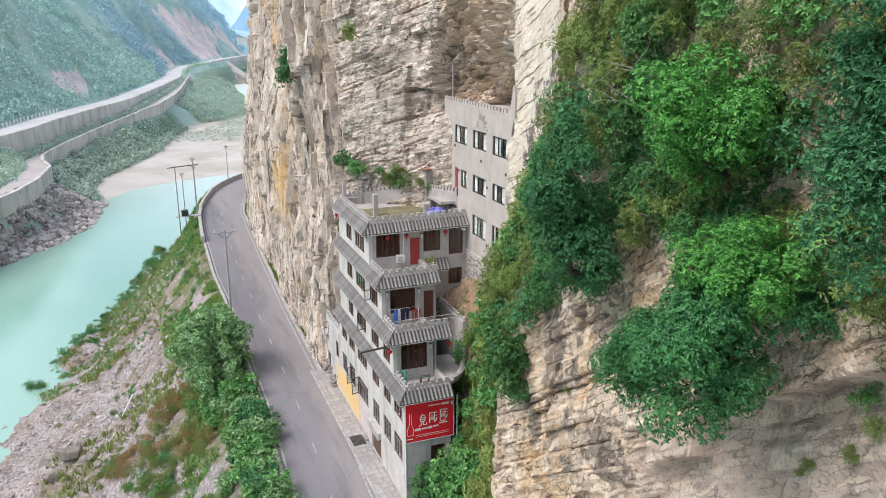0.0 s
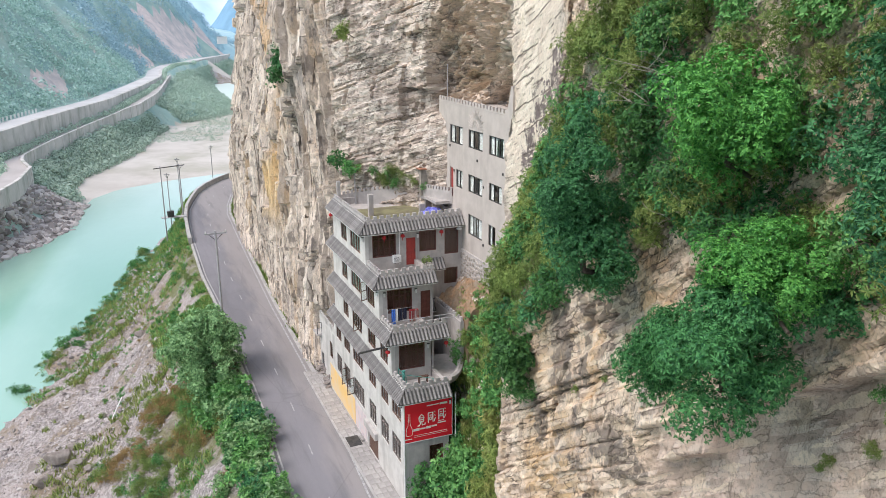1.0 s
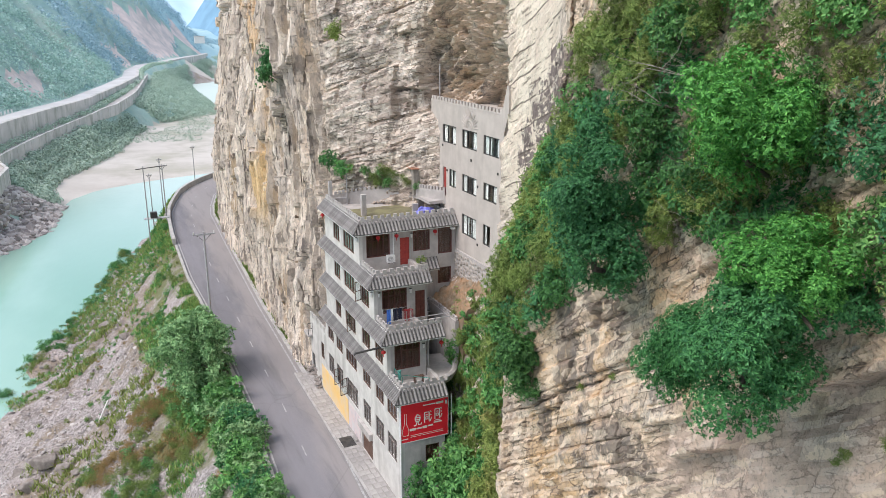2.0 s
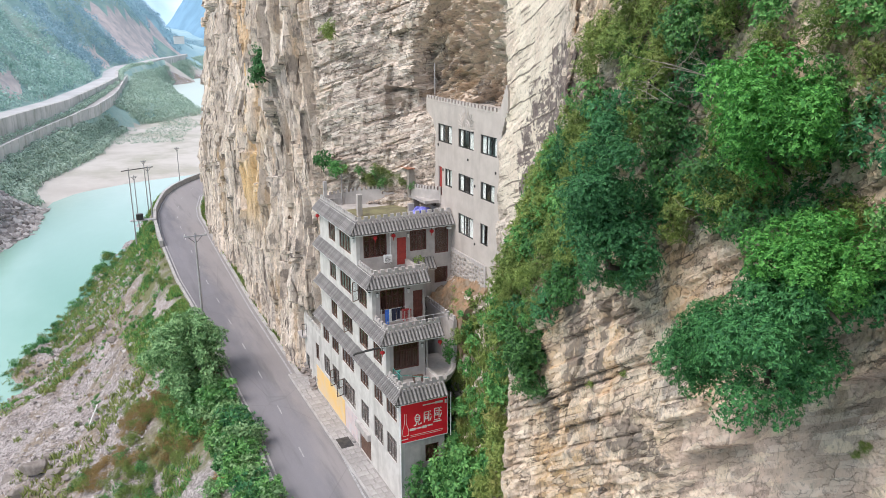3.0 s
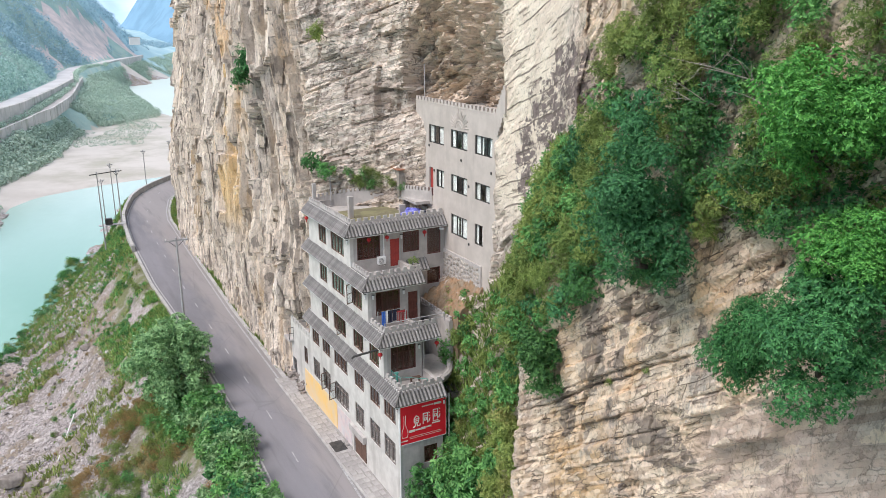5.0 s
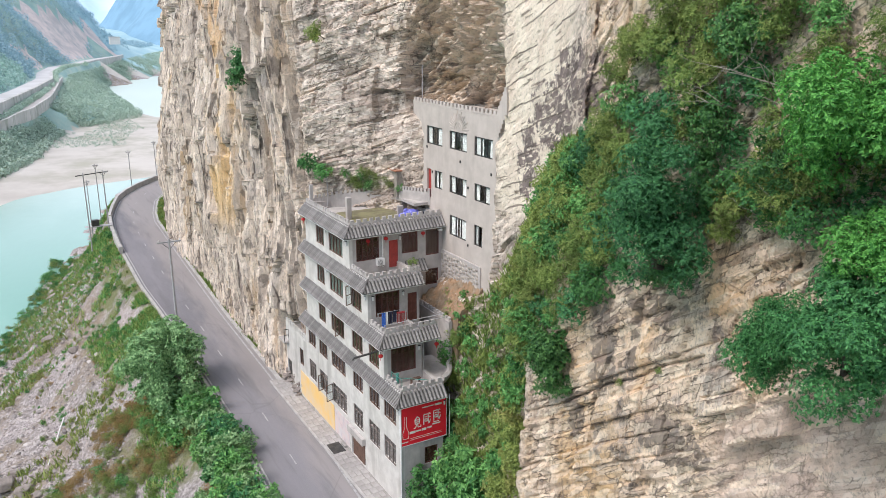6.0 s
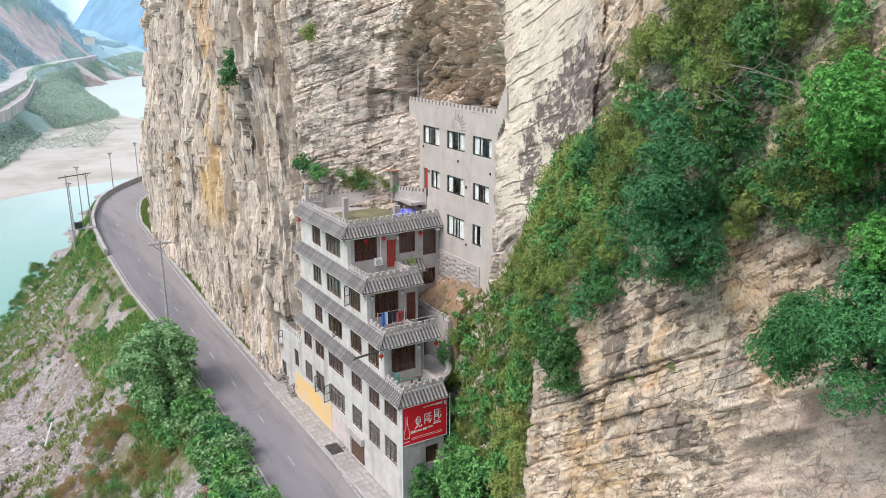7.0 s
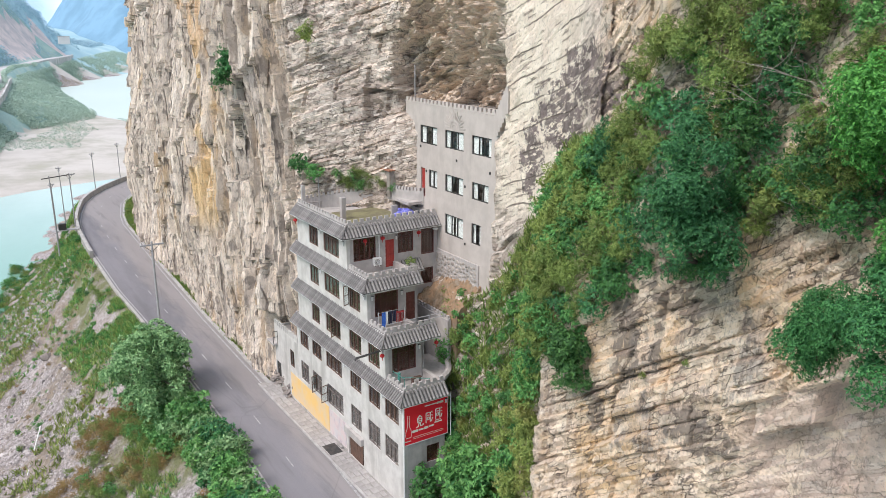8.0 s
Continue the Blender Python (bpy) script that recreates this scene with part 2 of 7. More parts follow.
    col = n.mix(n.math("MULTIPLY", mid, 0.5), col, (0.64, 0.525, 0.435))
    brown = n.math("MULTIPLY", n.math("MULTIPLY", n.span(Y, 16.5, 13.5), n.span(Z, 26.0, 24.0)), n.math("MULTIPLY", mid, n.span(n.noise(0.35, 6, 0.65), 0.34, 0.54)))
    col = n.mix(n.math("MULTIPLY", brown, 0.6), col, (0.44, 0.35, 0.285))
    plates = stretched(n.math("SUBTRACT", n.math("MULTIPLY", Y, 0.78), n.math("MULTIPLY", Z, 0.62)), 1.5, n.math("ADD", n.math("MULTIPLY", Y, 0.62), n.math("MULTIPLY", Z, 0.78)), 5.0, 7, 0.7)
    col = n.mix(n.math("MULTIPLY", n.span(plates, 0.46, 0.36, 0.0, 0.5), den), col, (0.20, 0.155, 0.125))
    col = n.mix(n.math("MULTIPLY", n.span(plates, 0.56, 0.70, 0.0, 0.5), den), col, (0.66, 0.54, 0.43))
    grain = n.mix(tall, beds_fine, ribs_fine)
    calm = n.math("SUBTRACT", 1.0, n.math("MAXIMUM", n.math("MULTIPLY", plain, 0.7), n.math("MAXIMUM", n.math("MULTIPLY", slab, 0.85), den)))
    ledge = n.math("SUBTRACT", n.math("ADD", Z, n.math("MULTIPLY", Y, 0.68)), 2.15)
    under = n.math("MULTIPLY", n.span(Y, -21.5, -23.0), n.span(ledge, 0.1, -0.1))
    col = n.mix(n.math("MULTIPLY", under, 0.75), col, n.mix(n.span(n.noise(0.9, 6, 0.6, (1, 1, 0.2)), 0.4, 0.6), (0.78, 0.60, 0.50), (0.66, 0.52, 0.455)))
    # dark brown band below the ledge, strongest just beneath it
    ledge_band = n.math("MULTIPLY", n.math("MULTIPLY", under, n.span(Y, -25.5, -27.5)), n.math("MULTIPLY", n.span(ledge, -3.6, -1.2), n.span(n.noise(1.2, 6, 0.6, (1, 1, 0.25)), 0.30, 0.5)))
    col = n.mix(n.math("MULTIPLY", ledge_band, 0.6), col, (0.30, 0.23, 0.195))
    some = n.math("SUBTRACT", 1.0, n.math("MAXIMUM", n.math("MULTIPLY", n.math("MAXIMUM", n.math("MULTIPLY", near, 0.6), n.math("MULTIPLY", slab, 1.4)), 0.65), n.math("MULTIPLY", den, 0.75)))
    col = n.mix(n.math("MULTIPLY", n.span(tone, 0.42, 0.24, 0.0, 0.30), some), col, (0.26, 0.22, 0.195))
    col = n.mix(n.math("MULTIPLY", n.span(tone, 0.58, 0.78, 0.0, 0.45), some), col, (0.82, 0.71, 0.60))
    col = n.mix(n.math("MULTIPLY", n.span(tone_fine, 0.40, 0.24, 0.0, 0.32), some), col, (0.20, 0.17, 0.15))
    col = n.mix(n.math("MULTIPLY", n.span(tone_fine, 0.60, 0.78, 0.0, 0.4), some), col, (0.84, 0.77, 0.69))
    col = n.mix(n.math("MULTIPLY", n.span(grain, 0.50, 0.34, 0.0, 0.36), n.math("MULTIPLY", some, calm)), col, (0.23, 0.195, 0.175))
    col = n.mix(n.math("MULTIPLY", n.span(grain, 0.55, 0.75, 0.0, 0.5), calm), col, (0.84, 0.75, 0.66))
    col = n.mix(n.math("MULTIPLY", lichen, 0.78), col, (0.17, 0.148, 0.13))
    hair = n.math("MULTIPLY", hair, n.math("SUBTRACT", 1.0, n.math("MULTIPLY", slab, 0.8)))
    col = n.mix(n.math("MULTIPLY", n.math("MULTIPLY", hair, some), 0.25), col, (0.16, 0.135, 0.12))
    crackle = n.math("ABSOLUTE", n.math("SUBTRACT", n.math("FRACT", n.math("ADD", n.math("MULTIPLY", qs, 0.72), n.span(n.noise(0.16, 4, 0.5), 0.2, 0.8, -0.22, 0.22))), 0.5))
    crackle = n.math("MULTIPLY", n.math("MULTIPLY", n.span(crackle, 0.045, 0.015), slab), n.span(n.noise(0.5, 4, 0.6), 0.40, 0.50))
    scar = stretched(Y, 0.55, qs, 5.0, 5, 0.62)
    col = n.mix(n.math("MULTIPLY", n.span(scar, 0.40, 0.35, 0.0, 0.75), slab), col, (0.30, 0.245, 0.20))
    col = n.mix(n.math("MULTIPLY", n.span(scar, 0.56, 0.64, 0.0, 0.7), slab), col, (0.90, 0.82, 0.68))
    col = n.mix(n.math("MULTIPLY", crust, 0.9), col, n.mix(n.span(n.noise(1.5, 5, 0.6), 0.4, 0.6), (0.115, 0.09, 0.09), (0.20, 0.155, 0.15)))
    col = n.mix(n.math("MULTIPLY", crackle, 0.8), col, (0.20, 0.165, 0.14))
    lines = n.math("MULTIPLY", lines, n.math("SUBTRACT", 1.0, n.math("MAXIMUM", n.math("MULTIPLY", under, 0.9), n.math("MULTIPLY", slab, 0.8))))
    col = n.mix(n.math("MULTIPLY", lines, n.math("MULTIPLY", n.span(near, 0, 1, 0.7, 0.6), n.math("SUBTRACT", 1.0, n.math("MULTIPLY", den, 0.95)))), col, (0.07, 0.058, 0.052))
    dashes = stretched(lean, 5.0, Z, 0.55, 4, 0.6)
    col = n.mix(n.math("MULTIPLY", n.span(dashes, 0.43, 0.37), n.math("MULTIPLY", tall, 0.6)), col, (0.13, 0.11, 0.10))
    col = n.mix(n.math("MULTIPLY", n.span(dashes, 0.56, 0.64), n.math("MULTIPLY", tall, 0.7)), col, (0.93, 0.82, 0.68))
    col = n.mix(n.math("MULTIPLY", vein, n.span(Z, 8.0, 14.0, 0.0, 0.6)), col, n.mix(n.span(Z, 24.0, 29.0), (0.88, 0.63, 0.33), (0.90, 0.63, 0.38)))
    chips = n.add("ShaderNodeCombineXYZ", X=n.math("ADD", n.math("MULTIPLY", n.math("ADD", Y, n.math("MULTIPLY", Z, 0.3)), 1.7), n.span(n.noise(2.5, 3), 0.2, 0.8, 0.0, 0.5)), Y=n.math("ADD", n.math("MULTIPLY", q, 3.0), n.span(n.noise(1.6, 3), 0.2, 0.8, 0.0, 0.5)))
    chip = n.add("ShaderNodeTexVoronoi", Vector=chips.outputs[0], Scale=1.0)
    chip.feature = "DISTANCE_TO_EDGE"
    split = n.math("MULTIPLY", n.span(chip.outputs["Distance"], 0.07, 0.02), n.span(n.noise(0.9, 6, 0.7), 0.48, 0.56))
    split = n.math("MULTIPLY", split, n.math("MULTIPLY", plain, n.math("SUBTRACT", 1.0, n.math("MAXIMUM", n.math("MAXIMUM", slab, den), n.math("MULTIPLY", under, 0.5)))))
    col = n.mix(n.math("MULTIPLY", split, n.span(near, 0, 1, 0.42, 0.72)), col, (0.10, 0.08, 0.07))
    cell = n.add("ShaderNodeTexVoronoi", Vector=chips.outputs[0], Scale=1.0)
    hue = n.add("ShaderNodeSeparateColor", Color=cell.outputs["Color"])
    col = n.mix(n.math("MULTIPLY", n.span(hue.outputs[0], 0.30, 0.12, 0.0, 0.40), n.math("MULTIPLY", near, n.math("SUBTRACT", 1.0, n.math("MULTIPLY", under, 0.6)))), col, (0.34, 0.26, 0.21))
    col = n.mix(n.math("MULTIPLY", n.span(hue.outputs[1], 0.68, 0.90, 0.0, 0.45), near), col, (0.95, 0.80, 0.62))
    upright = n.math("MULTIPLY", n.span(n.noise(3.2, 6, 0.7, (1, 1, 0.14)), 0.57, 0.66), n.math("MULTIPLY", near, 0.6))
    col = n.mix(upright, col, (0.21, 0.165, 0.14))
    fleck = n.noise(6, 8, 0.75)
    col = n.mix(n.span(fleck, 0.38, 0.48, 0.4, 0.0), col, (0.15, 0.128, 0.112))
    relief = n.math("ADD", n.math("MULTIPLY", n.math("MULTIPLY", ribs_fine, 0.55), tall), n.math("MULTIPLY", n.math("MULTIPLY", beds_fine, 0.16), plain))
    deep = n.math("SUBTRACT", 1.0, n.math("MAXIMUM", lines, n.math("MAXIMUM", crackle, n.math("MULTIPLY", n.span(scar, 0.40, 0.35), slab))))
    relief = n.math("MULTIPLY", relief, n.math("SUBTRACT", 1.0, n.math("MAXIMUM", n.math("MAXIMUM", n.math("MULTIPLY", slab, 0.9), n.math("MULTIPLY", near, 0.75)), n.math("MULTIPLY", den, 0.9))))
    relief = n.math("ADD", relief, n.math("MULTIPLY", n.math("MULTIPLY", plates, den), 0.45))
    soft = n.math("SUBTRACT", 1.0, n.math("MAXIMUM", n.math("MULTIPLY", den, 0.9), n.math("MULTIPLY", slab, 0.85)))
    tone, tone_fine = n.math("MULTIPLY", tone, soft), n.math("MULTIPLY", tone_fine, soft)
    return n.finish(col, 0.92, [(relief, 0.24), (tone, 0.10), (tone_fine, 0.05), (deep, 0.10), (n.math("MULTIPLY", split, -1.0), 0.05), (n.math("MULTIPLY", dashes, tall), 0.25), (fleck, 0.06), (n.noise(20, 5, 0.7), 0.02)], spec=0.2)


def ground_material():
    n = Nodes("river bank gravel")
    gravel = n.mix(n.span(n.voronoi(3.2, out="Color"), 0.2, 0.8), (0.25, 0.22, 0.215), (0.52, 0.47, 0.455))
    gravel = n.mix(0.5, gravel, n.mix(n.span(n.voronoi(8.0, out="Color"), 0.2, 0.8), (0.17, 0.15, 0.145), (0.62, 0.565, 0.55)))
    gravel = n.mix(n.span(n.noise(0.16, 6, 0.65), 0.45, 0.65, 0.0, 0.6), gravel, (0.47, 0.40, 0.375))
    soil = n.mix(n.noise(1.6, 7, 0.7), (0.17, 0.13, 0.09), (0.37, 0.30, 0.22))
    grass = n.mix(n.noise(2.6, 7, 0.7), (0.10, 0.125, 0.05), (0.24, 0.24, 0.11))
    patch = n.math("MULTIPLY", n.span(n.noise(0.13, 7, 0.7), 0.47, 0.60), n.span(n.noise(1.1, 6, 0.7), 0.32, 0.55, 0.3, 0.9))
    col = n.mix(patch, gravel, soil)
    col = n.mix(n.math("MULTIPLY", n.span(n.noise(0.22, 7, 0.7), 0.50, 0.62), n.span(n.noise(2.0, 6, 0.7), 0.40, 0.55, 0.0, 0.8)), col, (0.20, 0.17, 0.15))
    sep = n.add("ShaderNodeSeparateXYZ", Vector=n.tc.outputs["Object"])
    height = n.math("ADD", sep.outputs[2], n.span(n.noise(0.14, 7, 0.7), 0.25, 0.75, -6.0, 6.0))
    col = n.mix(n.span(height, -4.5, 0.5, 0.0, 0.9), col, grass)
    hill = n.mix(n.noise(0.06, 8, 0.7), (0.055, 0.105, 0.05), (0.135, 0.19, 0.085))
    col = n.mix(n.span(sep.outputs[2], 1.5, 6.0), col, hill)
    return n.finish(col, 0.95, [(n.noise(1.6, 8, 0.75), 0.22), (n.voronoi(4.0), 0.12), (n.noise(12, 5, 0.7), 0.04)], spec=0.15)


def leaf_material(name, dark, light, dry=None):
    n = Nodes(name)
    geo = n.tree.nodes.new("ShaderNodeNewGeometry")
    info = n.tree.nodes.new("ShaderNodeObjectInfo")
    col = n.mix(geo.outputs["Random Per Island"], dark, light)
    if dry:
        col = n.mix(n.math("MULTIPLY", n.span(n.noise(0.5, 4), 0.5, 0.7), 0.5), col, dry)
    h = n.add("ShaderNodeHueSaturation", Color=col, Hue=n.span(info.outputs["Random"], 0, 1, 0.49, 0.51), Value=n.span(n.math("FRACT", n.math("MULTIPLY", info.outputs["Random"], 7.3)), 0, 1, 0.88, 1.14))
    n.finish(h.outputs[0], 0.5, spec=0.3)
    through_light = n.add("ShaderNodeBsdfTranslucent", Color=h.outputs[0])
    both = n.add("ShaderNodeMixShader", Fac=0.26)
    n.tree.links.new(n.bsdf.outputs[0], both.inputs[1])
    n.tree.links.new(through_light.outputs[0], both.inputs[2])
    n.tree.links.new(both.outputs[0], n.tree.nodes["Material Output"].inputs[0])
    return n.mat


def water_material():
    n = Nodes("river water")
    sep = n.add("ShaderNodeSeparateXYZ", Vector=n.coords())
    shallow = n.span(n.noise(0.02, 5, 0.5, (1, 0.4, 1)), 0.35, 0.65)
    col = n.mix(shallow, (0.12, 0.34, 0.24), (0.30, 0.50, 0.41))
    # paler up the valley: distance haze and pale shallows put into the colour
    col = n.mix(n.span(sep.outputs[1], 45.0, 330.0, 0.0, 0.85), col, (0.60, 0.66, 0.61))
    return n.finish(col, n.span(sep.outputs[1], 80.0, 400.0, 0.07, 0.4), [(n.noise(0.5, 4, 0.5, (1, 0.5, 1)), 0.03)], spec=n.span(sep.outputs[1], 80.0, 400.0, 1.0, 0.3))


def asphalt_material():
    n = Nodes("worn asphalt")
    col = n.mix(n.span(n.noise(0.25, 6, 0.6, (1, 0.15, 1)), 0.35, 0.65), (0.15, 0.143, 0.155), (0.21, 0.20, 0.215))
    col = n.mix(n.span(n.noise(60, 3), 0.35, 0.75, 0.0, 0.35), col, (0.31, 0.30, 0.31))
    side = n.add("ShaderNodeSeparateXYZ", Vector=n.coords())
    dust = n.math("ADD", side.outputs[0], n.span(n.noise(0.5, 6, 0.65, (1, 0.2, 1)), 0.2, 0.8, -1.3, 1.3))
    col = n.mix(n.span(dust, -3.4, -1.0, 0.0, 0.55), col, (0.33, 0.295, 0.275))
    col = n.mix(n.span(n.noise(0.9, 5, 0.6, (1, 0.08, 1)), 0.52, 0.68, 0.0, 0.4), col, (0.13, 0.125, 0.13))
    crack = n.span(n.voronoi(0.14, (1, 0.6, 1), feature="DISTANCE_TO_EDGE"), 0.0, 0.006)
    col = n.mix(n.math("MULTIPLY", n.math("SUBTRACT", 1.0, crack), 0.18), col, (0.08, 0.08, 0.08))
    return n.finish(col, 0.85, [(n.noise(80, 3), 0.003)])


ROCK = rock_material()
GROUND = ground_material()
WATER = water_material()
ASPHALT = asphalt_material()
LEAF_DARK = leaf_material("dark green leaves", (0.018, 0.085, 0.03), (0.12, 0.31, 0.085))
LEAF_BRIGHT = leaf_material("fresh green leaves", (0.032, 0.145, 0.038), (0.23, 0.50, 0.15))
LEAF_GRASS = leaf_material("yellowish bank grass", (0.13, 0.20, 0.05), (0.42, 0.50, 0.17), (0.42, 0.34, 0.16))
LEAF_VIVID = leaf_material("vivid green young leaves", (0.028, 0.145, 0.028), (0.20, 0.48, 0.105))
LEAF_BROAD = leaf_material("mid green broad leaves", (0.06, 0.17, 0.06), (0.36, 0.55, 0.26))
LEAF_OLIVE = leaf_material("olive scrub leaves", (0.075, 0.135, 0.03), (0.33, 0.43, 0.125), (0.36, 0.28, 0.11))
LEAF_RUST = leaf_material("dry rust brown leaves", (0.20, 0.16, 0.06), (0.48, 0.33, 0.13), (0.50, 0.28, 0.11))
LEAF_GREY = leaf_material("bluish green leaves", (0.016, 0.095, 0.038), (0.11, 0.34, 0.12))
# far leaf colours paled and blued: distance haze painted into them
LEAF_FAR = leaf_material("distant foliage with painted haze", (0.28, 0.44, 0.39), (0.50, 0.65, 0.60))
LEAF_FARTHER = leaf_material("far foliage blued by painted haze", (0.31, 0.47, 0.56), (0.50, 0.65, 0.72))
LEAF_BANK = leaf_material("opposite bank scrub paled for haze", (0.34, 0.46, 0.37), (0.55, 0.66, 0.54))
BARK = mottled("brown bark", (0.06, 0.047, 0.036), (0.11, 0.09, 0.07), 6, bump=0.01)
PLASTER = mottled("weathered white plaster", (0.64, 0.615, 0.58), (0.53, 0.505, 0.475), 1.2, (0.36, 0.34, 0.31), 0.7, (1, 1, 0.16), 0.65, 0.9, 0.004, 20)
CONCRETE = mottled("grey concrete render", (0.50, 0.465, 0.44), (0.41, 0.38, 0.36), 1.5, (0.20, 0.185, 0.175), 0.8, (1, 1, 0.15), 0.55, 0.92, 0.006, 25)
TOWER_WALL = mottled("pale sandy render", (0.54, 0.485, 0.44), (0.47, 0.42, 0.38), 1.0, (0.36, 0.32, 0.29), 0.6, (1, 1, 0.2), 0.5, 0.92, 0.006, 25)
TILE = mottled("grey clay tile", (0.175, 0.165, 0.16), (0.26, 0.245, 0.235), 2.0, (0.10, 0.092, 0.085), 1.2, (1, 1, 1), 0.6, 0.85, 0.004, 40, vary=0.18)
WOOD_RED = mottled("dark red painted wood", (0.115, 0.035, 0.028), (0.16, 0.055, 0.042), 4, rough=0.5, bump=0.002)
DOOR_RED = mottled("red painted door", (0.38, 0.05, 0.04), (0.30, 0.04, 0.035), 3, rough=0.45, bump=0.001)
WOOD_BROWN = mottled("dark brown window wood", (0.10, 0.055, 0.04), (0.16, 0.09, 0.065), 4, rough=0.55, bump=0.002)
WHITE = mottled("chalky white paint", (0.78, 0.77, 0.75), (0.70, 0.69, 0.67), 3, rough=0.7, bump=0.001)
BANNER_RED = mottled("red printed vinyl", (0.88, 0.022, 0.04), (0.80, 0.02, 0.035), 0.6, rough=0.45, bump=0.002, bump_scale=3)
YELLOW = mottled("faded yellow paint", (0.82, 0.54, 0.20), (0.74, 0.55, 0.33), 0.7, (0.62, 0.54, 0.42), 0.5, (1, 1, 0.5), 0.5, 0.85, 0.003)
STONE_PAVE = mottled("grey paving stone", (0.40, 0.375, 0.355), (0.31, 0.29, 0.275), 1.2, (0.21, 0.20, 0.16), 0.5, rough=0.92, bump=0.008, vary=0.10)
LINE_PAINT = mottled("worn road paint", (0.44, 0.43, 0.42), (0.28, 0.27, 0.27), 3, rough=0.8, bump=0)
DARK_METAL = mottled("dark weathered metal", (0.05, 0.05, 0.05), (0.09, 0.085, 0.08), 4, rough=0.5, bump=0, metal=0.4)
POLE_GREY = mottled("grey concrete pole", (0.42, 0.41, 0.41), (0.34, 0.33, 0.33), 2, rough=0.8, bump=0.002)
SAND = mottled("pale river gravel", (0.54, 0.50, 0.455), (0.45, 0.41, 0.37), 0.06, (0.31, 0.31, 0.22), 0.03, (1, 1, 1), 0.5, 0.95, 0.05, 1.5)
CURTAIN = mottled("white curtain cloth", (0.84, 0.85, 0.84), (0.72, 0.74, 0.74), 5, rough=0.9, bump=0)
LANTERN_RED = mottled("red lantern silk", (0.55, 0.03, 0.03), (0.42, 0.02, 0.025), 6, rough=0.6, bump=0)


# ---- plan of the valley (metres; y runs up the road, the river bends with it) ----
def along(y, *pairs):
    ys, xs = zip(*pairs)
    return np.interp(y, ys, xs)


def road_left(y):
    return along(y, (-60, -6.6), (5, -6.2), (17, -5.75), (44, -5.8), (54, -6.1), (73, -5.8), (83, -5.3), (91, -4.5), (97, -3.3), (104, -1.6), (109, 0.4), (114, 3.2), (119, 6.8), (128, 14), (145, 32), (400, 150), (900, 330))


def road_right(y):
    return along(y, (-60, -1.6), (3, -1.2), (9, -0.85), (24, -0.6), (41, -0.4), (61, 0.2), (86, 1.1), (92, 1.9), (101, 3.8), (111, 8.2), (119, 13), (128, 21), (145, 39), (400, 160), (900, 340))


def shore_right(y):
    return along(y, (-100, -85), (40, -42), (62, -32.7), (80, -26.8), (101, -20), (137, -10.9), (147, -8.5), (200, 8), (212, 48), (230, 100), (375, 112), (420, 120), (530, 140), (700, 185), (1200, 330))


def shore_left(y):
    return along(y, (-100, -130), (60, -72), (100, -54), (130, -41), (145, -31), (160, -25.4), (178, -24), (191, -20), (202, -11), (206, -2), (210, 6), (213, 16), (219, 45), (230, 70), (358, 76), (372, 62), (390, 55), (416, 49), (470, 52), (530, 53), (597, 58), (682, 92), (731, 129), (800, 170), (1200, 305))


def low_road(y):
    return along(y, (-100, -130), (60, -78), (120, -52), (148, -42.5), (162, -39.5), (180, -38.3), (191, -41), (201, -41.8), (225, -36), (258, -26.1), (284, -16.8), (294, -14), (309, -8), (350, 1), (369, 4), (434, 12), (520, 24), (600, 45), (1200, 250))


def high_road(y):
    return along(y, (-100, -168), (60, -108), (150, -66), (206, -46), (227, -41), (253, -33), (292, -19.5), (360, -5), (424, 7), (482, 11), (543, 21), (593, 40), (635, 52), (709, 81), (741, 88), (1200, 235))


def track_level(y):
    return along(y, (200, -6.0), (260, -4.8), (300, -3.6), (400, -2.0), (500, 0.2))


def scrub_edge(y):
    return np.minimum(along(y, (-100, -131), (130, -43), (176, -27), (199, -31), (215, -28), (232, -21), (262, -10), (300, -4), (328, 4), (348, 17), (378, 42), (405, 47), (530, 50), (597, 54), (682, 88), (731, 122), (1200, 300)), shore_left(y) - 1)


def cliff_line(y):
    return along(y, (-60, -3), (-25, 0.3), (-14, 1.6), (-4, 6.3), (4, 8.2), (11, 7), (16, 3.5), (20, 1.2), (50, 1.5), (82, 3.2), (92, 9), (105, 22), (145, 60), (230, 135), (400, 190), (900, 400))


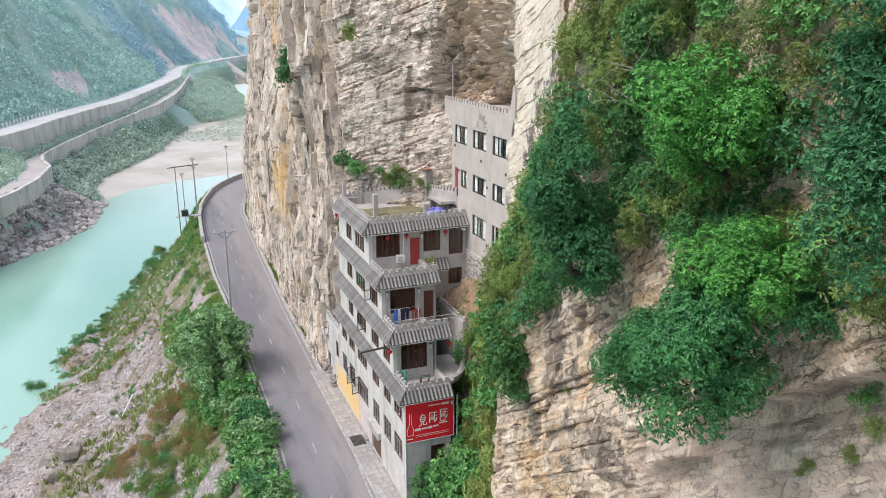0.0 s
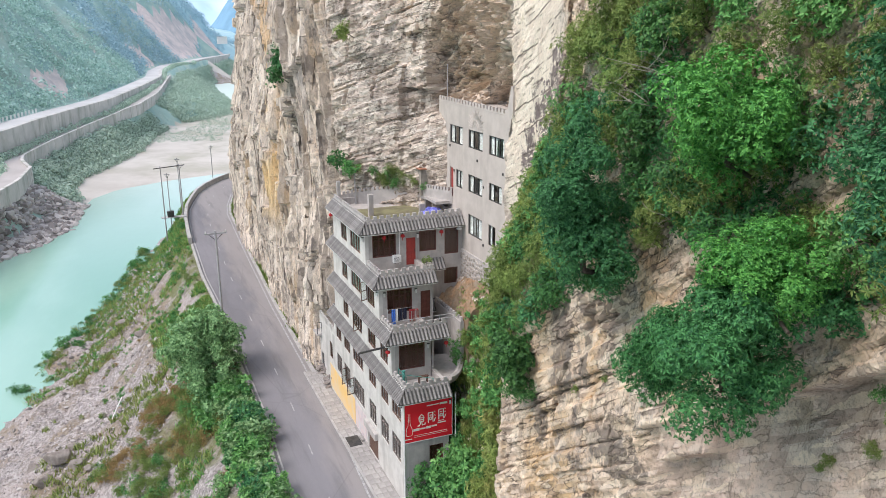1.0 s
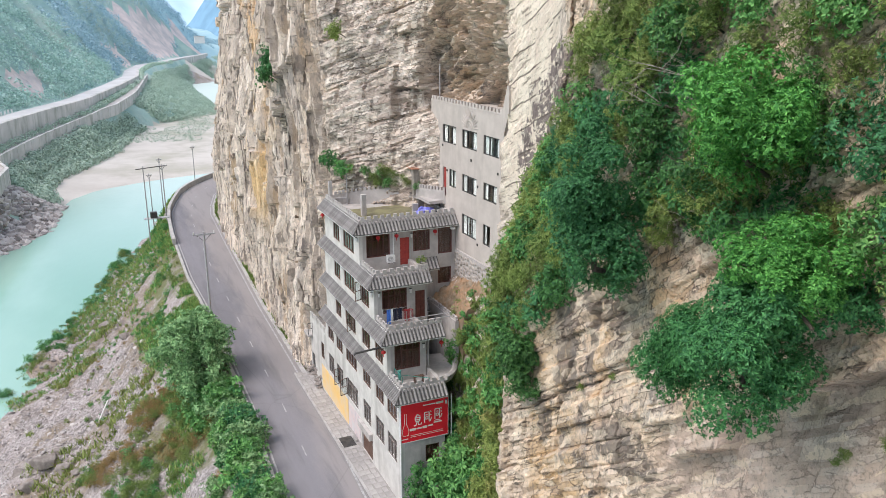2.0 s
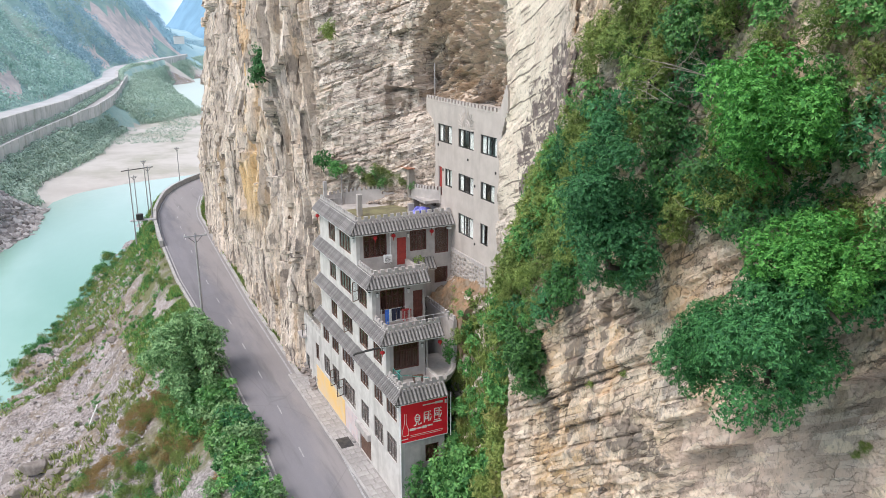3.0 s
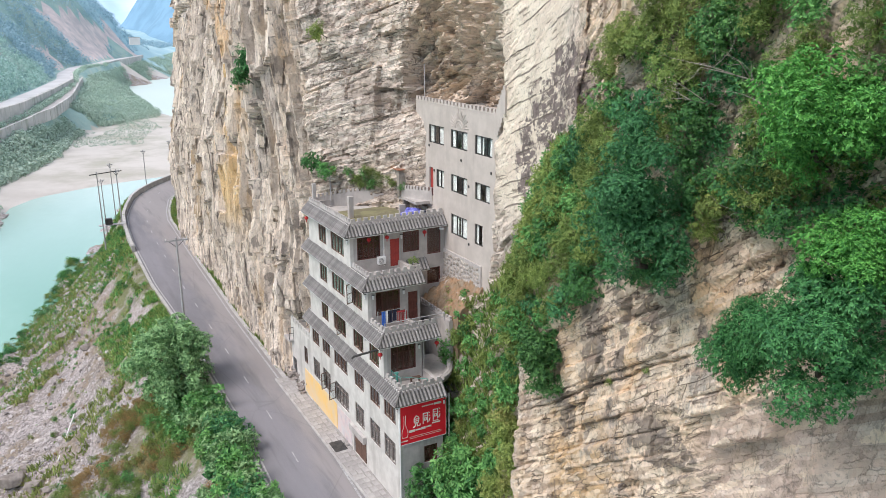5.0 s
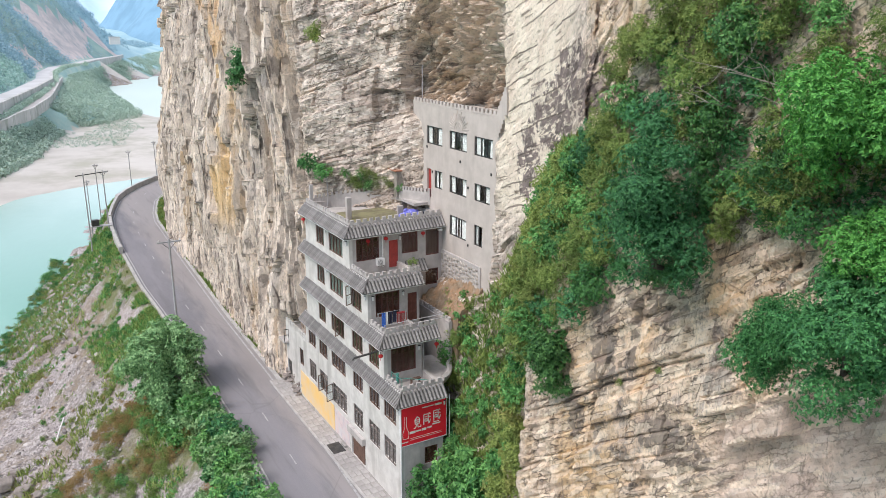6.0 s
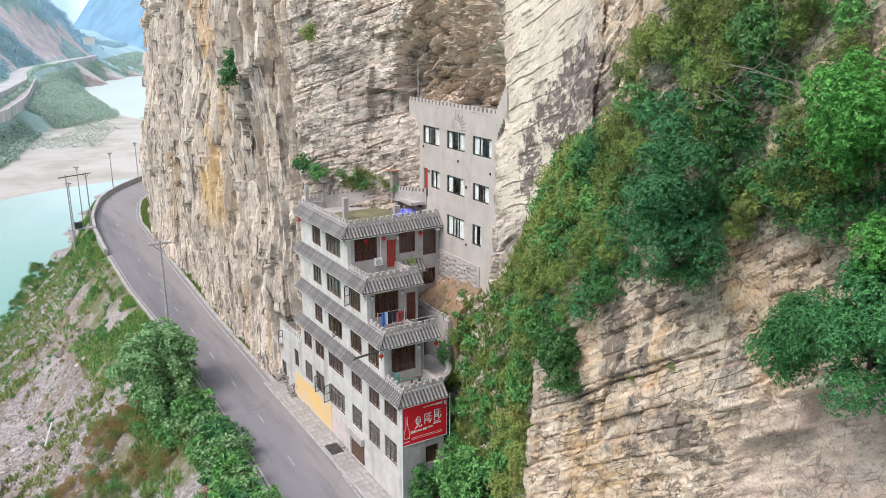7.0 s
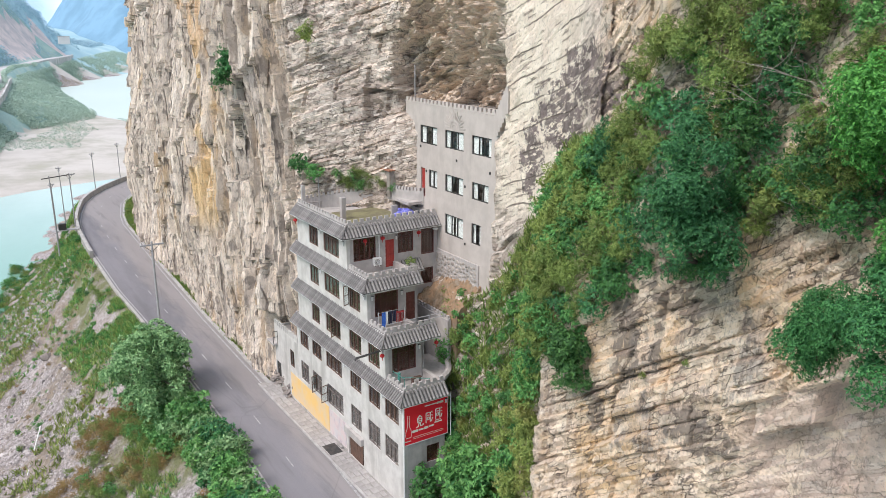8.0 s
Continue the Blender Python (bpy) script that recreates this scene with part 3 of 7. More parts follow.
def ground_height(x, y):
    rr, rl, xl, xv = shore_right(y), shore_left(y), road_left(y) - 0.9, scrub_edge(y)
    x1, x2, xc = low_road(y), high_road(y), cliff_line(y) + 1.5
    f = np.clip((x - rr) / np.maximum(xl - rr, 1), 0, 1)
    slope = ramp(f, 0.0, 0.12) * (1 - ramp(f, 0.85, 1.0))
    right = -17.3 + f ** 1.9 * 17.2 + slope * (0.9 * fbm(x * 0.16, y * 0.16, 5, 3) + 0.25 * fbm(x * 0.9, y * 0.9, 3, 9))
    right = right + np.where(x > xc, (x - xc) * 2.6, 0)
    right = np.minimum(right, 85 + 12 * fbm(x * 0.01, y * 0.01, 3, 2))
    bed = -19.0 + 0 * x
    z = np.where(x > rr, right, bed)
    # far bank: beach, scrub slope, lower road, retaining wall, upper road, hill
    u = np.clip((rl - x) / np.maximum(rl - xv, 0.5), 0, 1)
    beach = -17.4 + 1.9 * u
    v = np.clip((xv - x) / np.maximum(xv - x1 - 3, 0.5), 0, 1)
    rough = fbm(x * 0.12, y * 0.12, 4, 5)
    zt = track_level(y)
    bank = -15.5 + v * (zt + 12.3) + np.sin(v * np.pi) * 1.5 * rough
    hill = 1 + np.clip(x2 - 6 - x, 0, None) * 0.72 + ramp(x2 - 6 - x, 0, 40) * (22 * fbm(x * 0.008, y * 0.008, 5, 11)) + ramp(x2 - 6 - x, 0, 8) * 1.6 * rough
    hill = np.minimum(hill, 260 + 40 * fbm(x * 0.004, y * 0.004, 3, 4))
    hill = 1 + (hill - 1) * (1 - 0.75 * ramp(y, 760, 1000))
    left = np.where(x > xv, beach, np.where(x > x1 + 3, bank, np.where(x > x1 - 3, zt, np.where(x > x2 + 4.0, zt + (0.2 - zt) * 0.6 * ramp(x1 - 3 - x, 0, np.maximum(x1 - 3 - x2 - 4.4, 1.0)) + 0.5 * rough, np.where(x > x2 - 6, 1.0, hill)))))
    return np.where(x < rl, left, z)


def graded(*spans):
    """Coordinates with a chosen step over each stretch: (start, end, step)."""
    return np.concatenate([np.arange(a, b, s) for a, b, s in spans])


# hill colour paled, with the distance haze painted in
HILL = mottled("wooded hillside paled for haze", (0.22, 0.35, 0.33), (0.35, 0.47, 0.42), 0.05, (0.48, 0.43, 0.32), 0.03, (1, 1, 1), 0.4, 0.95, 0.6, 0.4)
gx = graded((-900, -300, 30), (-300, -80, 8), (-80, -46, 2.0), (-46, 8, 0.5), (8, 60, 3), (60, 620, 25))
gy = graded((-260, -20, 12), (-20, 90, 0.5), (90, 200, 1.3), (200, 420, 3), (420, 900, 9), (900, 2400, 60))
GX, GY = np.meshgrid(gx, gy)
ground_me = array_mesh("ground", np.stack([GX, GY, ground_height(GX, GY)], -1).reshape(-1, 3), grid_faces(len(gy), len(gx)), GROUND, True)
ground_me.materials.append(SAND)
ground_me.materials.append(HILL)
BARE = mottled("bare pinkish slope", (0.70, 0.58, 0.54), (0.52, 0.45, 0.44), 0.10, (0.40, 0.38, 0.38), 0.12, (1.6, 1.6, 0.25), 0.9, 0.95, 1.6, 0.35)
ground_me.materials.append(BARE)
# bluish haze painted into the colour of the far valley floor
ground_me.materials.append(mottled("far valley floor with painted haze", (0.30, 0.47, 0.52), (0.40, 0.56, 0.58), 0.02, (0.56, 0.64, 0.62), 0.01, (1, 1, 1), 0.5, 0.95, 0))


def bare_slope(x, y):
    """Landslips and quarried faces on the opposite hill."""
    wob = 0.5 * fbm(x * 0.08, y * 0.08, 3, 33)
    spots = ((-37, 294, 7, 17, 1.5, 11), (-25, 408, 6, 8, 9, 17), (5, 532, 9, 20, 1.5, 15), (34, 650, 26, 48, 2, 36), (66, 718, 24, 42, 2, 24))
    hit = np.zeros(np.broadcast(x, y).shape, bool)
    h = ground_height(x, y)
    for cx, cy, a, b, lo, hi in spots:
        hit |= (((x - cx) / a) ** 2 + ((y - cy) / b) ** 2 < 1 + wob) & (h > lo) & (h < hi * (1 + 0.3 * wob))
    return hit & (x < high_road(y) - 5)


fx, fy = (GX[:-1, :-1] + GX[1:, 1:]) / 2, (GY[:-1, :-1] + GY[1:, 1:]) / 2
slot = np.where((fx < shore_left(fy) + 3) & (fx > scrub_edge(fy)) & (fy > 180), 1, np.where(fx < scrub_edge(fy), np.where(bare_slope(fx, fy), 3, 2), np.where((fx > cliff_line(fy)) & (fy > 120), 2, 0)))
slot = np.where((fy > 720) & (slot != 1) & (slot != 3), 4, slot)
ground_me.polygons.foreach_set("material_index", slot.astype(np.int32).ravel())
tagged(new("ground", ground_me), "stony riverbank and wooded valley floor beside the road", "ground", kind="structure")

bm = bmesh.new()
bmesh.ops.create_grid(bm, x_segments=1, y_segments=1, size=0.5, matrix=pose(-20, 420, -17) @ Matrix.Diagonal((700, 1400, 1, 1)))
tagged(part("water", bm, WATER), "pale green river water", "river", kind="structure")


# ---- road ----
def strip(y, xa, xb, z0, z1):
    """A solid band between two edges along y."""
    n = len(y)
    v = np.concatenate([np.stack([xa, y, z1 + 0 * y], -1), np.stack([xb, y, z1 + 0 * y], -1), np.stack([xb, y, z0 + 0 * y], -1), np.stack([xa, y, z0 + 0 * y], -1)])
    i = np.arange(n - 1)
    f = [np.stack([i + a * n, i + b * n, i + 1 + b * n, i + 1 + a * n], -1) for a, b in ((0, 1), (1, 2), (2, 3), (3, 0))]
    f.append(np.array([[0, 3 * n, 2 * n, n], [n - 1, 2 * n - 1, 3 * n - 1, 4 * n - 1]]))
    return v, np.concatenate(f)


ry = np.concatenate([np.arange(-45, 80, 2.0), np.arange(80, 146, 1.0)])
road = tagged(new("road", array_mesh("road", *strip(ry, road_left(ry), road_right(ry) + 0.3, -0.35, 0.0), ASPHALT)), "grey asphalt road running under the cliff", "road", kind="structure")
for xe, w in ((lambda y: road_left(y) + 0.25, 0.13), (lambda y: road_right(y) - 0.12, 0.14)):
    ob = new("edge_line", array_mesh("edge_line", *strip(ry, xe(ry), xe(ry) + w, 0.0, 0.005), LINE_PAINT))
    ob.parent = road
    tagged(ob, "worn white edge line")
for k in range(18):
    y = np.linspace(2 + 7 * k, 3.5 + 7 * k, 4)
    mid = (road_left(y) + road_right(y)) / 2
    ob = new("centre_dash", array_mesh("centre_dash", *strip(y, mid - 0.045, mid + 0.045, 0.0, 0.005), LINE_PAINT))
    ob.parent = road

# low kerb wall on the river side, a taller parapet round the bend
KERB = mottled("pale concrete kerb", (0.47, 0.45, 0.43), (0.36, 0.345, 0.33), 1.2, (0.28, 0.26, 0.24), 0.5, rough=0.9, bump=0.006)
ky = np.arange(-45, 70, 2.0)
tagged(new("kerb", array_mesh("kerb", *strip(ky, road_left(ky) - 0.26, road_left(ky) + 0.02, -1.5, 0.2), KERB)), "low pale concrete kerb wall along the road", "kerb", kind="structure")
ky = np.arange(70, 141, 1.0)
tagged(new("parapet_wall", array_mesh("parapet_wall", *strip(ky, road_left(ky) - 0.45, road_left(ky), -2.0, 0.85), KERB)), "concrete parapet wall round the road bend", "wall", kind="structure")
ky = np.arange(22, 110, 2.0)
tagged(new("gutter_kerb", array_mesh("gutter_kerb", *strip(ky, road_right(ky) + 0.3, road_right(ky) + 0.65, -0.3, 0.1), KERB)), "pale kerb of the roadside gutter", "kerb", kind="structure")

# far bank roads
FAR_ROAD = mottled("pale distant road", (0.58, 0.56, 0.55), (0.50, 0.48, 0.47), 0.05, rough=0.9, bump=0)
# wall colour lifted to include the haze of distance
FAR_WALL = mottled("grey retaining wall", (0.60, 0.56, 0.54), (0.47, 0.45, 0.43), 0.12, (0.28, 0.29, 0.24), 0.25, (1, 1, 0.25), 0.8, 0.95, 0.1, 0.8)
fy_ = np.arange(100, 740, 6.0)
tagged(new("far_road", array_mesh("far_road", *strip(fy_, high_road(fy_) - 3.6, high_road(fy_) + 3.0, 0.5, 1.15), FAR_ROAD)), "pale road along the opposite hillside", "road", kind="structure")
fy_ = np.arange(168, 740, 6.0)
tagged(new("far_road_wall", array_mesh("far_road_wall", *strip(fy_, high_road(fy_) + 3.05, high_road(fy_) + 4.7, -7.0, 1.3), FAR_WALL)), "grey retaining wall under the opposite road", "wall", kind="structure")
fy_ = np.arange(120, 460, 4.0)
tagged(new("far_track", array_mesh("far_track", *strip(fy_, low_road(fy_) - 2.0, low_road(fy_) + 2.9, track_level(fy_) - 0.6, track_level(fy_) + 0.15), mottled("pale brown track", (0.47, 0.43, 0.41), (0.40, 0.36, 0.34), 0.1, rough=0.95, bump=0))), "narrow pale track below the opposite road", "road", kind="structure")
track_wall = tagged(new("far_track_wall", array_mesh("far_track_wall", *strip(fy_, low_road(fy_) + 2.9, low_road(fy_) + 3.7, track_level(fy_) - 3.6, track_level(fy_) + 0.7), FAR_WALL)), "grey wall under the opposite track", "wall", kind="structure")
pier_me = mesh_of("pier", boxes((-0.15, -0.3, -3.6, 0.06, 0.3, 0.75)), mottled("pale wall pier", (0.66, 0.63, 0.60), (0.56, 0.53, 0.50), 0.5, rough=0.9, bump=0.01))
for k in range(46):
    yp = 172 + 6.1 * k
    shared("pier", pier_me, track_wall, pose(float(low_road(yp)) + 3.72, yp, float(track_level(yp))))



# ---- the cliff ----
def cliff_plan():
    """The cliff's foot line, bulging at both buttresses and hollow behind the houses."""
    pts = np.array([(-5, -75), (-2.2, -45), (-0.7, -32), (0.2, -25), (0.9, -18), (0.7, -14), (0.8, -11.4), (2.4, -9.6), (5.6, -6.8), (6.4, -3), (6.8, 0.6), (8.3, 2.2), (8.9, 5), (8.4, 9), (7.0, 11.2),
                    (5.4, 13.6), (3.4, 15.8), (1.5, 18.3), (0.9, 21), (0.5, 26), (0.5, 34), (1.2, 46), (2.0, 62), (2.4, 76), (4.5, 86), (11, 96), (24, 108), (60, 135)], float)
    d = np.r_[0, np.cumsum(np.hypot(*np.diff(pts, axis=0).T))]
    s = np.arange(0, d[-1], 0.05)
    x, y = np.interp(s, d, pts[:, 0]), np.interp(s, d, pts[:, 1])
    k = np.hanning(31)
    k /= k.sum()
    pad = lambda a: np.convolve(np.pad(a, 15, "edge"), k, "valid")
    return s, pad(x), pad(y)


PLAN_S, PLAN_X, PLAN_Y = cliff_plan()
S_OF_Y = lambda y: np.interp(y, PLAN_Y, PLAN_S)


def rubble(u, v, w, h, seed, tilt=0.8, lip=0.0, bend=0.35, drop=0.0):
    """Broken blocks about w long in courses about h thick: each stands out by its own amount (-0.5 to 0.5) and
    leans its own way; lip makes the upper side of every block stand proud, drop makes it swell towards its lower end.
    Also the distance to the block's edge."""
    vv = v / h + bend * vnoise(u / (2.2 * w), v / (3.0 * h), seed + 7)
    i = np.floor(vv)
    uu = u / w * (0.6 + 0.9 * hash2(i, 0 * i, seed)) + 9 * hash2(i, 0 * i + 1, seed)
    j = np.floor(uu)
    fu, fv = uu - j - 0.5, vv - i - 0.5
    own = hash2(i, j, seed + 1)
    out = (own - 0.5) * (1 - drop) + drop * own * (0.5 - fu) + tilt * (fu * (hash2(i, j, seed + 2) - 0.5) + fv * (hash2(i, j, seed + 3) - 0.5)) * 2 + lip * fv
    return out, np.minimum((0.5 - np.abs(fu)) * w, (0.5 - np.abs(fv)) * h)


def cliff_push(s, z):
    """How far the rock stands out from its plan line, in metres."""
    y = np.interp(s, PLAN_S, PLAN_Y)
    tall = ramp(y, 17.5, 20.5)
    right = 1 - ramp(y, -1.5, 0.5)
    near = 1 - ramp(y, -13.5, -10.5)
    slab = hump(y, -5.0, 6.5) ** 0.5 * ramp(z, 15, 19)
    hollow = ramp(y, -0.6, 0.4) * (1 - ramp(y + 0.45 * np.clip(z - 28, 0, 6), 11.5, 12.1)) * ramp(z, 22.5, 24.3)
    sway = 0.5 * fbm(s * 0.10, z * 0.10, 3, 21)
    q = z + (0.68 * right + 0.32 * (1 - right)) * y + sway * (1 - 0.85 * near)
    slant = s + 0.22 * z + 0.25 * vnoise(s * 0.5, z * 0.5, 6)
    # bedded, squarely broken rock
    b1, e1 = rubble(slant, q, 2.8, 1.8, 101, 0.5, 0.2)
    b2, e2 = rubble(slant, q, 1.0, 0.58, 111, 0.7, 0.08)
    b3, e3 = rubble(slant, q, 0.40, 0.23, 121, 0.8, 0.05)
    worn = ramp(fbm(s * 0.22, z * 0.22, 3, 131), -0.35, 0.35)
    bedded = 0.42 * b1 + (0.10 + 0.20 * worn) * b2 + (0.04 + 0.06 * worn) * b3
    bedded = bedded - 0.22 * (e1 < 0.10) * (vnoise(s * 0.5, z * 0.5, 8) > 0.0) - 0.10 * (e2 < 0.05) * (vnoise(s * 0.8, z * 0.8, 9) > 0.1)
    # upright ribs and plates with broken lower ends
    lean = s - 0.12 * z + 0.35 * vnoise(s * 0.22, z * 0.07, 12)
    r1, f1 = rubble(z + 1.6 * s, lean, 26.0, 1.5, 141, 1.2, drop=0.8)
    r2, f2 = rubble(z - 2.4 * s, lean, 12.0, 0.55, 151, 1.6, drop=0.85)
    r3, f3 = rubble(z + 3.0 * s, lean, 6.0, 0.38, 161, 1.5, drop=0.9)
    ribbed = 0.95 * r1 + 0.65 * r2 + 0.38 * r3 - 0.45 * (f1 < 0.10) * (vnoise(lean * 0.5, z * 0.15, 20) > -0.2)
    ribbed = ribbed + 1.1 * fbm(s * 0.10 - 0.02 * z, z * 0.025, 3, 41)
    ribbed = ribbed * (0.45 + 0.55 * ramp(z, 3.0, 11.0)) + 0.12 * (1 - ramp(z, 3.0, 11.0)) * b2
    ribbed = ribbed - 0.8 * ramp(z, 5.0, 8.0) * (hash2(np.floor(lean / 2.6), np.floor(z / 6 + 5 * hash2(np.floor(lean / 2.6), 0 * z, 171)), 172) > 0.82)
    # the near rock: small squared courses, plainer under its long ledge
    n1, g1 = rubble(slant, q, 1.9, 0.95, 181, 0.15, 0.0, 0.06)
    n2, g2 = rubble(slant, q, 0.75, 0.36, 191, 0.5, 0.05, 0.12)
    n3, g3 = rubble(slant, q, 0.34, 0.16, 201, 0.9, 0.1, 0.2)
    line = 17.3 - 0.68 * (y + 22.28)
    below = (1 - ramp(z, line - 0.10, line + 0.02)) * (1 - ramp(y, -23.0, -21.8))
    rough = 0.25 + 0.75 * ramp(fbm(s * 0.3, z * 0.3, 3, 211), -0.4, 0.3)
    courses = (0.26 * n1 + 0.22 * rough * n2 + 0.10 * rough * n3 - 0.13 * (g1 < 0.045) * (vnoise(s * 0.6, z * 0.6, 15) > 0.0)) * (1 - 0.72 * below)
    courses = courses - 0.25 * (np.abs(z - 14.55 + 0.69 * (y + 14.94) + 0.1 * vnoise(s * 0.7, 0 * z, 16)) < 0.07) * (y > -21.5)
    courses = courses + 0.10 * fbm(s * 1.1, z * 0.12, 3, 221) * below
    d = (1 - tall) * (1 - near) * bedded * (1 - 0.9 * slab) + near * courses + tall * ribbed
    d = d + 0.8 * fbm(s * 0.07, z * 0.06, 3, 31) * (0.35 + 0.4 * tall)
    d = d + 0.07 * fbm(s * 1.6, z * 1.6, 3, 51) * (1 - 0.7 * slab)
    # the hollow above the tower: plates broken aslant under a leaning roof
    a1, a2 = 0.78 * s - 0.62 * z + 0.3 * sway, 0.62 * s + 0.78 * z
    h1, k1 = rubble(a1, a2, 3.4, 1.1, 231, 0.8, 0.5)
    h2, k2 = rubble(a1, a2, 1.2, 0.46, 241, 1.0, 0.5)
    h3, k3 = rubble(a1, a2, 0.5, 0.22, 251, 1.1, 0.4)
    d = d * (1 - hollow) + hollow * (0.85 * h1 + 0.62 * h2 + 0.34 * h3)
    d = d - hollow * (1.9 - 1.6 * ramp(z, 25.0, 30.0)) - 1.3 * hollow * hump(y, 2.6, 2.4) * (1 - ramp(z, 25.2, 26.4))
    # a square overhang left of the hollow
    d = d - 0.75 * ramp(y, 11.5, 12.2) * (1 - ramp(y, 13.6, 13.9)) * (1 - ramp(z, 24.85, 25.0)) * ramp(z, 20.5, 23.5)
    # the near buttress draws back above its shoulder
    d = d - 2.2 * ramp(z, 17.5, 25.0) * hump(y, -12.0, 5.0)
    # overgrown foot of the gully beside the houses
    d = d + np.clip(13.5 - z, 0, 13.5) * 0.27 * hump(y, -2.0, 11.0)
    d = d * (1 - 0.75 * hump(y, 7.5, 7.5) * (1 - ramp(z, 22, 24)))
    d = d + (1.9 + 0.12 * np.clip(12 - z, 0, 12)) * hump(y, 4.4, 5.5) ** 0.5 * (1 - ramp(z, 12.0, 13.2)) * ramp(y, 0.3, 1.8)
    # a rough shelter at the cliff's foot beyond the house
    d = d - 1.5 * hump(y, 22.0, 1.6) ** 0.5 * hump(z, 4.9, 1.5) ** 0.5 + 0.9 * hump(y, 22.4, 3.0) * ramp(z, 6.2, 6.7) * (1 - ramp(z, 8, 13))
    # the long ledge on the near rock, hollow beneath, with one block left standing under it
    block = ramp(y, -24.75, -24.65) * (1 - ramp(y, -22.6, -22.5)) * ramp(z, line - 1.35, line - 1.3)
    d = d - 0.9 * below * (1 - block) * ramp(z, 6, 12) - 0.12 * below * block
    # the far end leans back from its foot
    d = d + ramp(y, 45, 80) * (1.1 - 0.13 * np.clip(z - 2, 0, 45))
    # leans back with height
    return d - np.clip(z - 30, 0, None) * 0.12


def cliff_point(s, z, out=0.0):
    x, y = np.interp(s, PLAN_S, PLAN_X), np.interp(s, PLAN_S, PLAN_Y)
    tx, ty = np.interp(s + 0.4, PLAN_S, PLAN_X) - np.interp(s - 0.4, PLAN_S, PLAN_X), np.interp(s + 0.4, PLAN_S, PLAN_Y) - np.interp(s - 0.4, PLAN_S, PLAN_Y)
    t = np.hypot(tx, ty) + 1e-9
    d = cliff_push(s, z) + out
    return np.stack(np.broadcast_arrays(x - ty / t * d, y + tx / t * d, z), -1)


def build_cliff():
    s = graded((0.5, S_OF_Y(-31), 0.8), (S_OF_Y(-31), S_OF_Y(-12), 0.07), (S_OF_Y(-12), S_OF_Y(24), 0.10), (S_OF_Y(24), S_OF_Y(60), 0.125), (S_OF_Y(60), S_OF_Y(90), 0.2), (S_OF_Y(90), PLAN_S[-1] - 0.5, 1.0))
    z = graded((-3, 0, 0.3), (0, 8, 0.13), (8, 33, 0.09), (33, 42, 0.4), (42, 80, 2.0))
    S, Z = np.meshgrid(s, z)
    S = S + 0.12 * (Z - 15) * ramp(S, S_OF_Y(11), S_OF_Y(17)) * (1 - ramp(S, S_OF_Y(85), S_OF_Y(105)))  # columns follow the lean of the ribs
    P = cliff_point(S, Z)
    top = P[-1] + np.array([45, 0, 4.0])
    back = P[-1] + np.array([60, 0, -84.0])
    V = np.concatenate([P.reshape(-1, 3), top, back])
    F = grid_faces(len(z) + 2, len(s))
    return array_mesh("cliff_face", V, F, ROCK)


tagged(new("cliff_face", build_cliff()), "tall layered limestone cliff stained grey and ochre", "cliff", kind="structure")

# mountains at the end of the valley, their blue haze painted in
FAR_BLUE = mottled("far mountain blued by painted haze", (0.19, 0.34, 0.46), (0.15, 0.28, 0.38), 0.03, rough=1.0, bump=0)
# a raised, made-up ridge standing in for the blue sky behind
SKY_RIDGE = mottled("far ridge in painted sky blue", (0.46, 0.63, 0.76), (0.58, 0.71, 0.80), 0.004, rough=1.0, bump=0)
for dist, x0, x1, notch, hgt, seed, deep, rise, left_part in ((930, 30, 1100, 118, 240, 3, 400, 230, 0.0), (2300, -1400, 3400, 330, 260, 8, 420, 260, 0.8)):
    a = np.linspace(x0, x1, 200)
    v = np.linspace(0, 1, 30)
    A, Vv = np.meshgrid(a, v)
    side = np.where(A > notch, ramp(A, notch, notch + rise), left_part * ramp(notch - 40 - A, 0, 220))
    H = (170 if left_part else 36) + hgt * side * (1 + 0.3 * fbm(A * 0.006, A * 0, 5, seed)) + 12 * fbm(A * 0.02, A * 0, 3, seed + 5)
    pts = np.stack([A, dist + Vv * deep + 0.03 * deep * fbm(A * 0.006, Vv * 4, 4, seed + 1), -20 + H * Vv ** 0.8 + 9 * fbm(A * 0.02, Vv * 4, 4, seed + 3) * Vv * (1 - Vv) * 4], -1)
    tagged(new("backdrop", array_mesh("backdrop", pts.reshape(-1, 3), grid_faces(30, 200), SKY_RIDGE if left_part else FAR_BLUE, True)), "mountain backdrop with haze and sky blue painted in", "mountain", kind="structure")


# ---- building kit ----
def real_glass():
    n = Nodes("window glass")
    n.bsdf.inputs["Transmission Weight"].default_value = 1.0
    n.bsdf.inputs["IOR"].default_value = 1.45
    return n.finish((0.75, 0.8, 0.8), 0.03, spec=0.5)


PANE = real_glass()
WOOD_GREY = mottled("greyed brown window wood", (0.20, 0.165, 0.15), (0.14, 0.115, 0.105), 3, rough=0.75, bump=0.002)
WOOD_DUSK = mottled("dusky brown shutter wood", (0.135, 0.085, 0.072), (0.10, 0.062, 0.053), 3, rough=0.7, bump=0.002)
WOOD_SHUT = mottled("red brown shutter wood", (0.15, 0.055, 0.04), (0.20, 0.085, 0.06), 3, rough=0.7, bump=0.002)
# dark base colour carries the dimness of rooms behind the windows
INSIDE = mottled("plaster darkened as unlit rooms", (0.20, 0.18, 0.16), (0.15, 0.135, 0.12), 1.0, rough=0.95, bump=0)


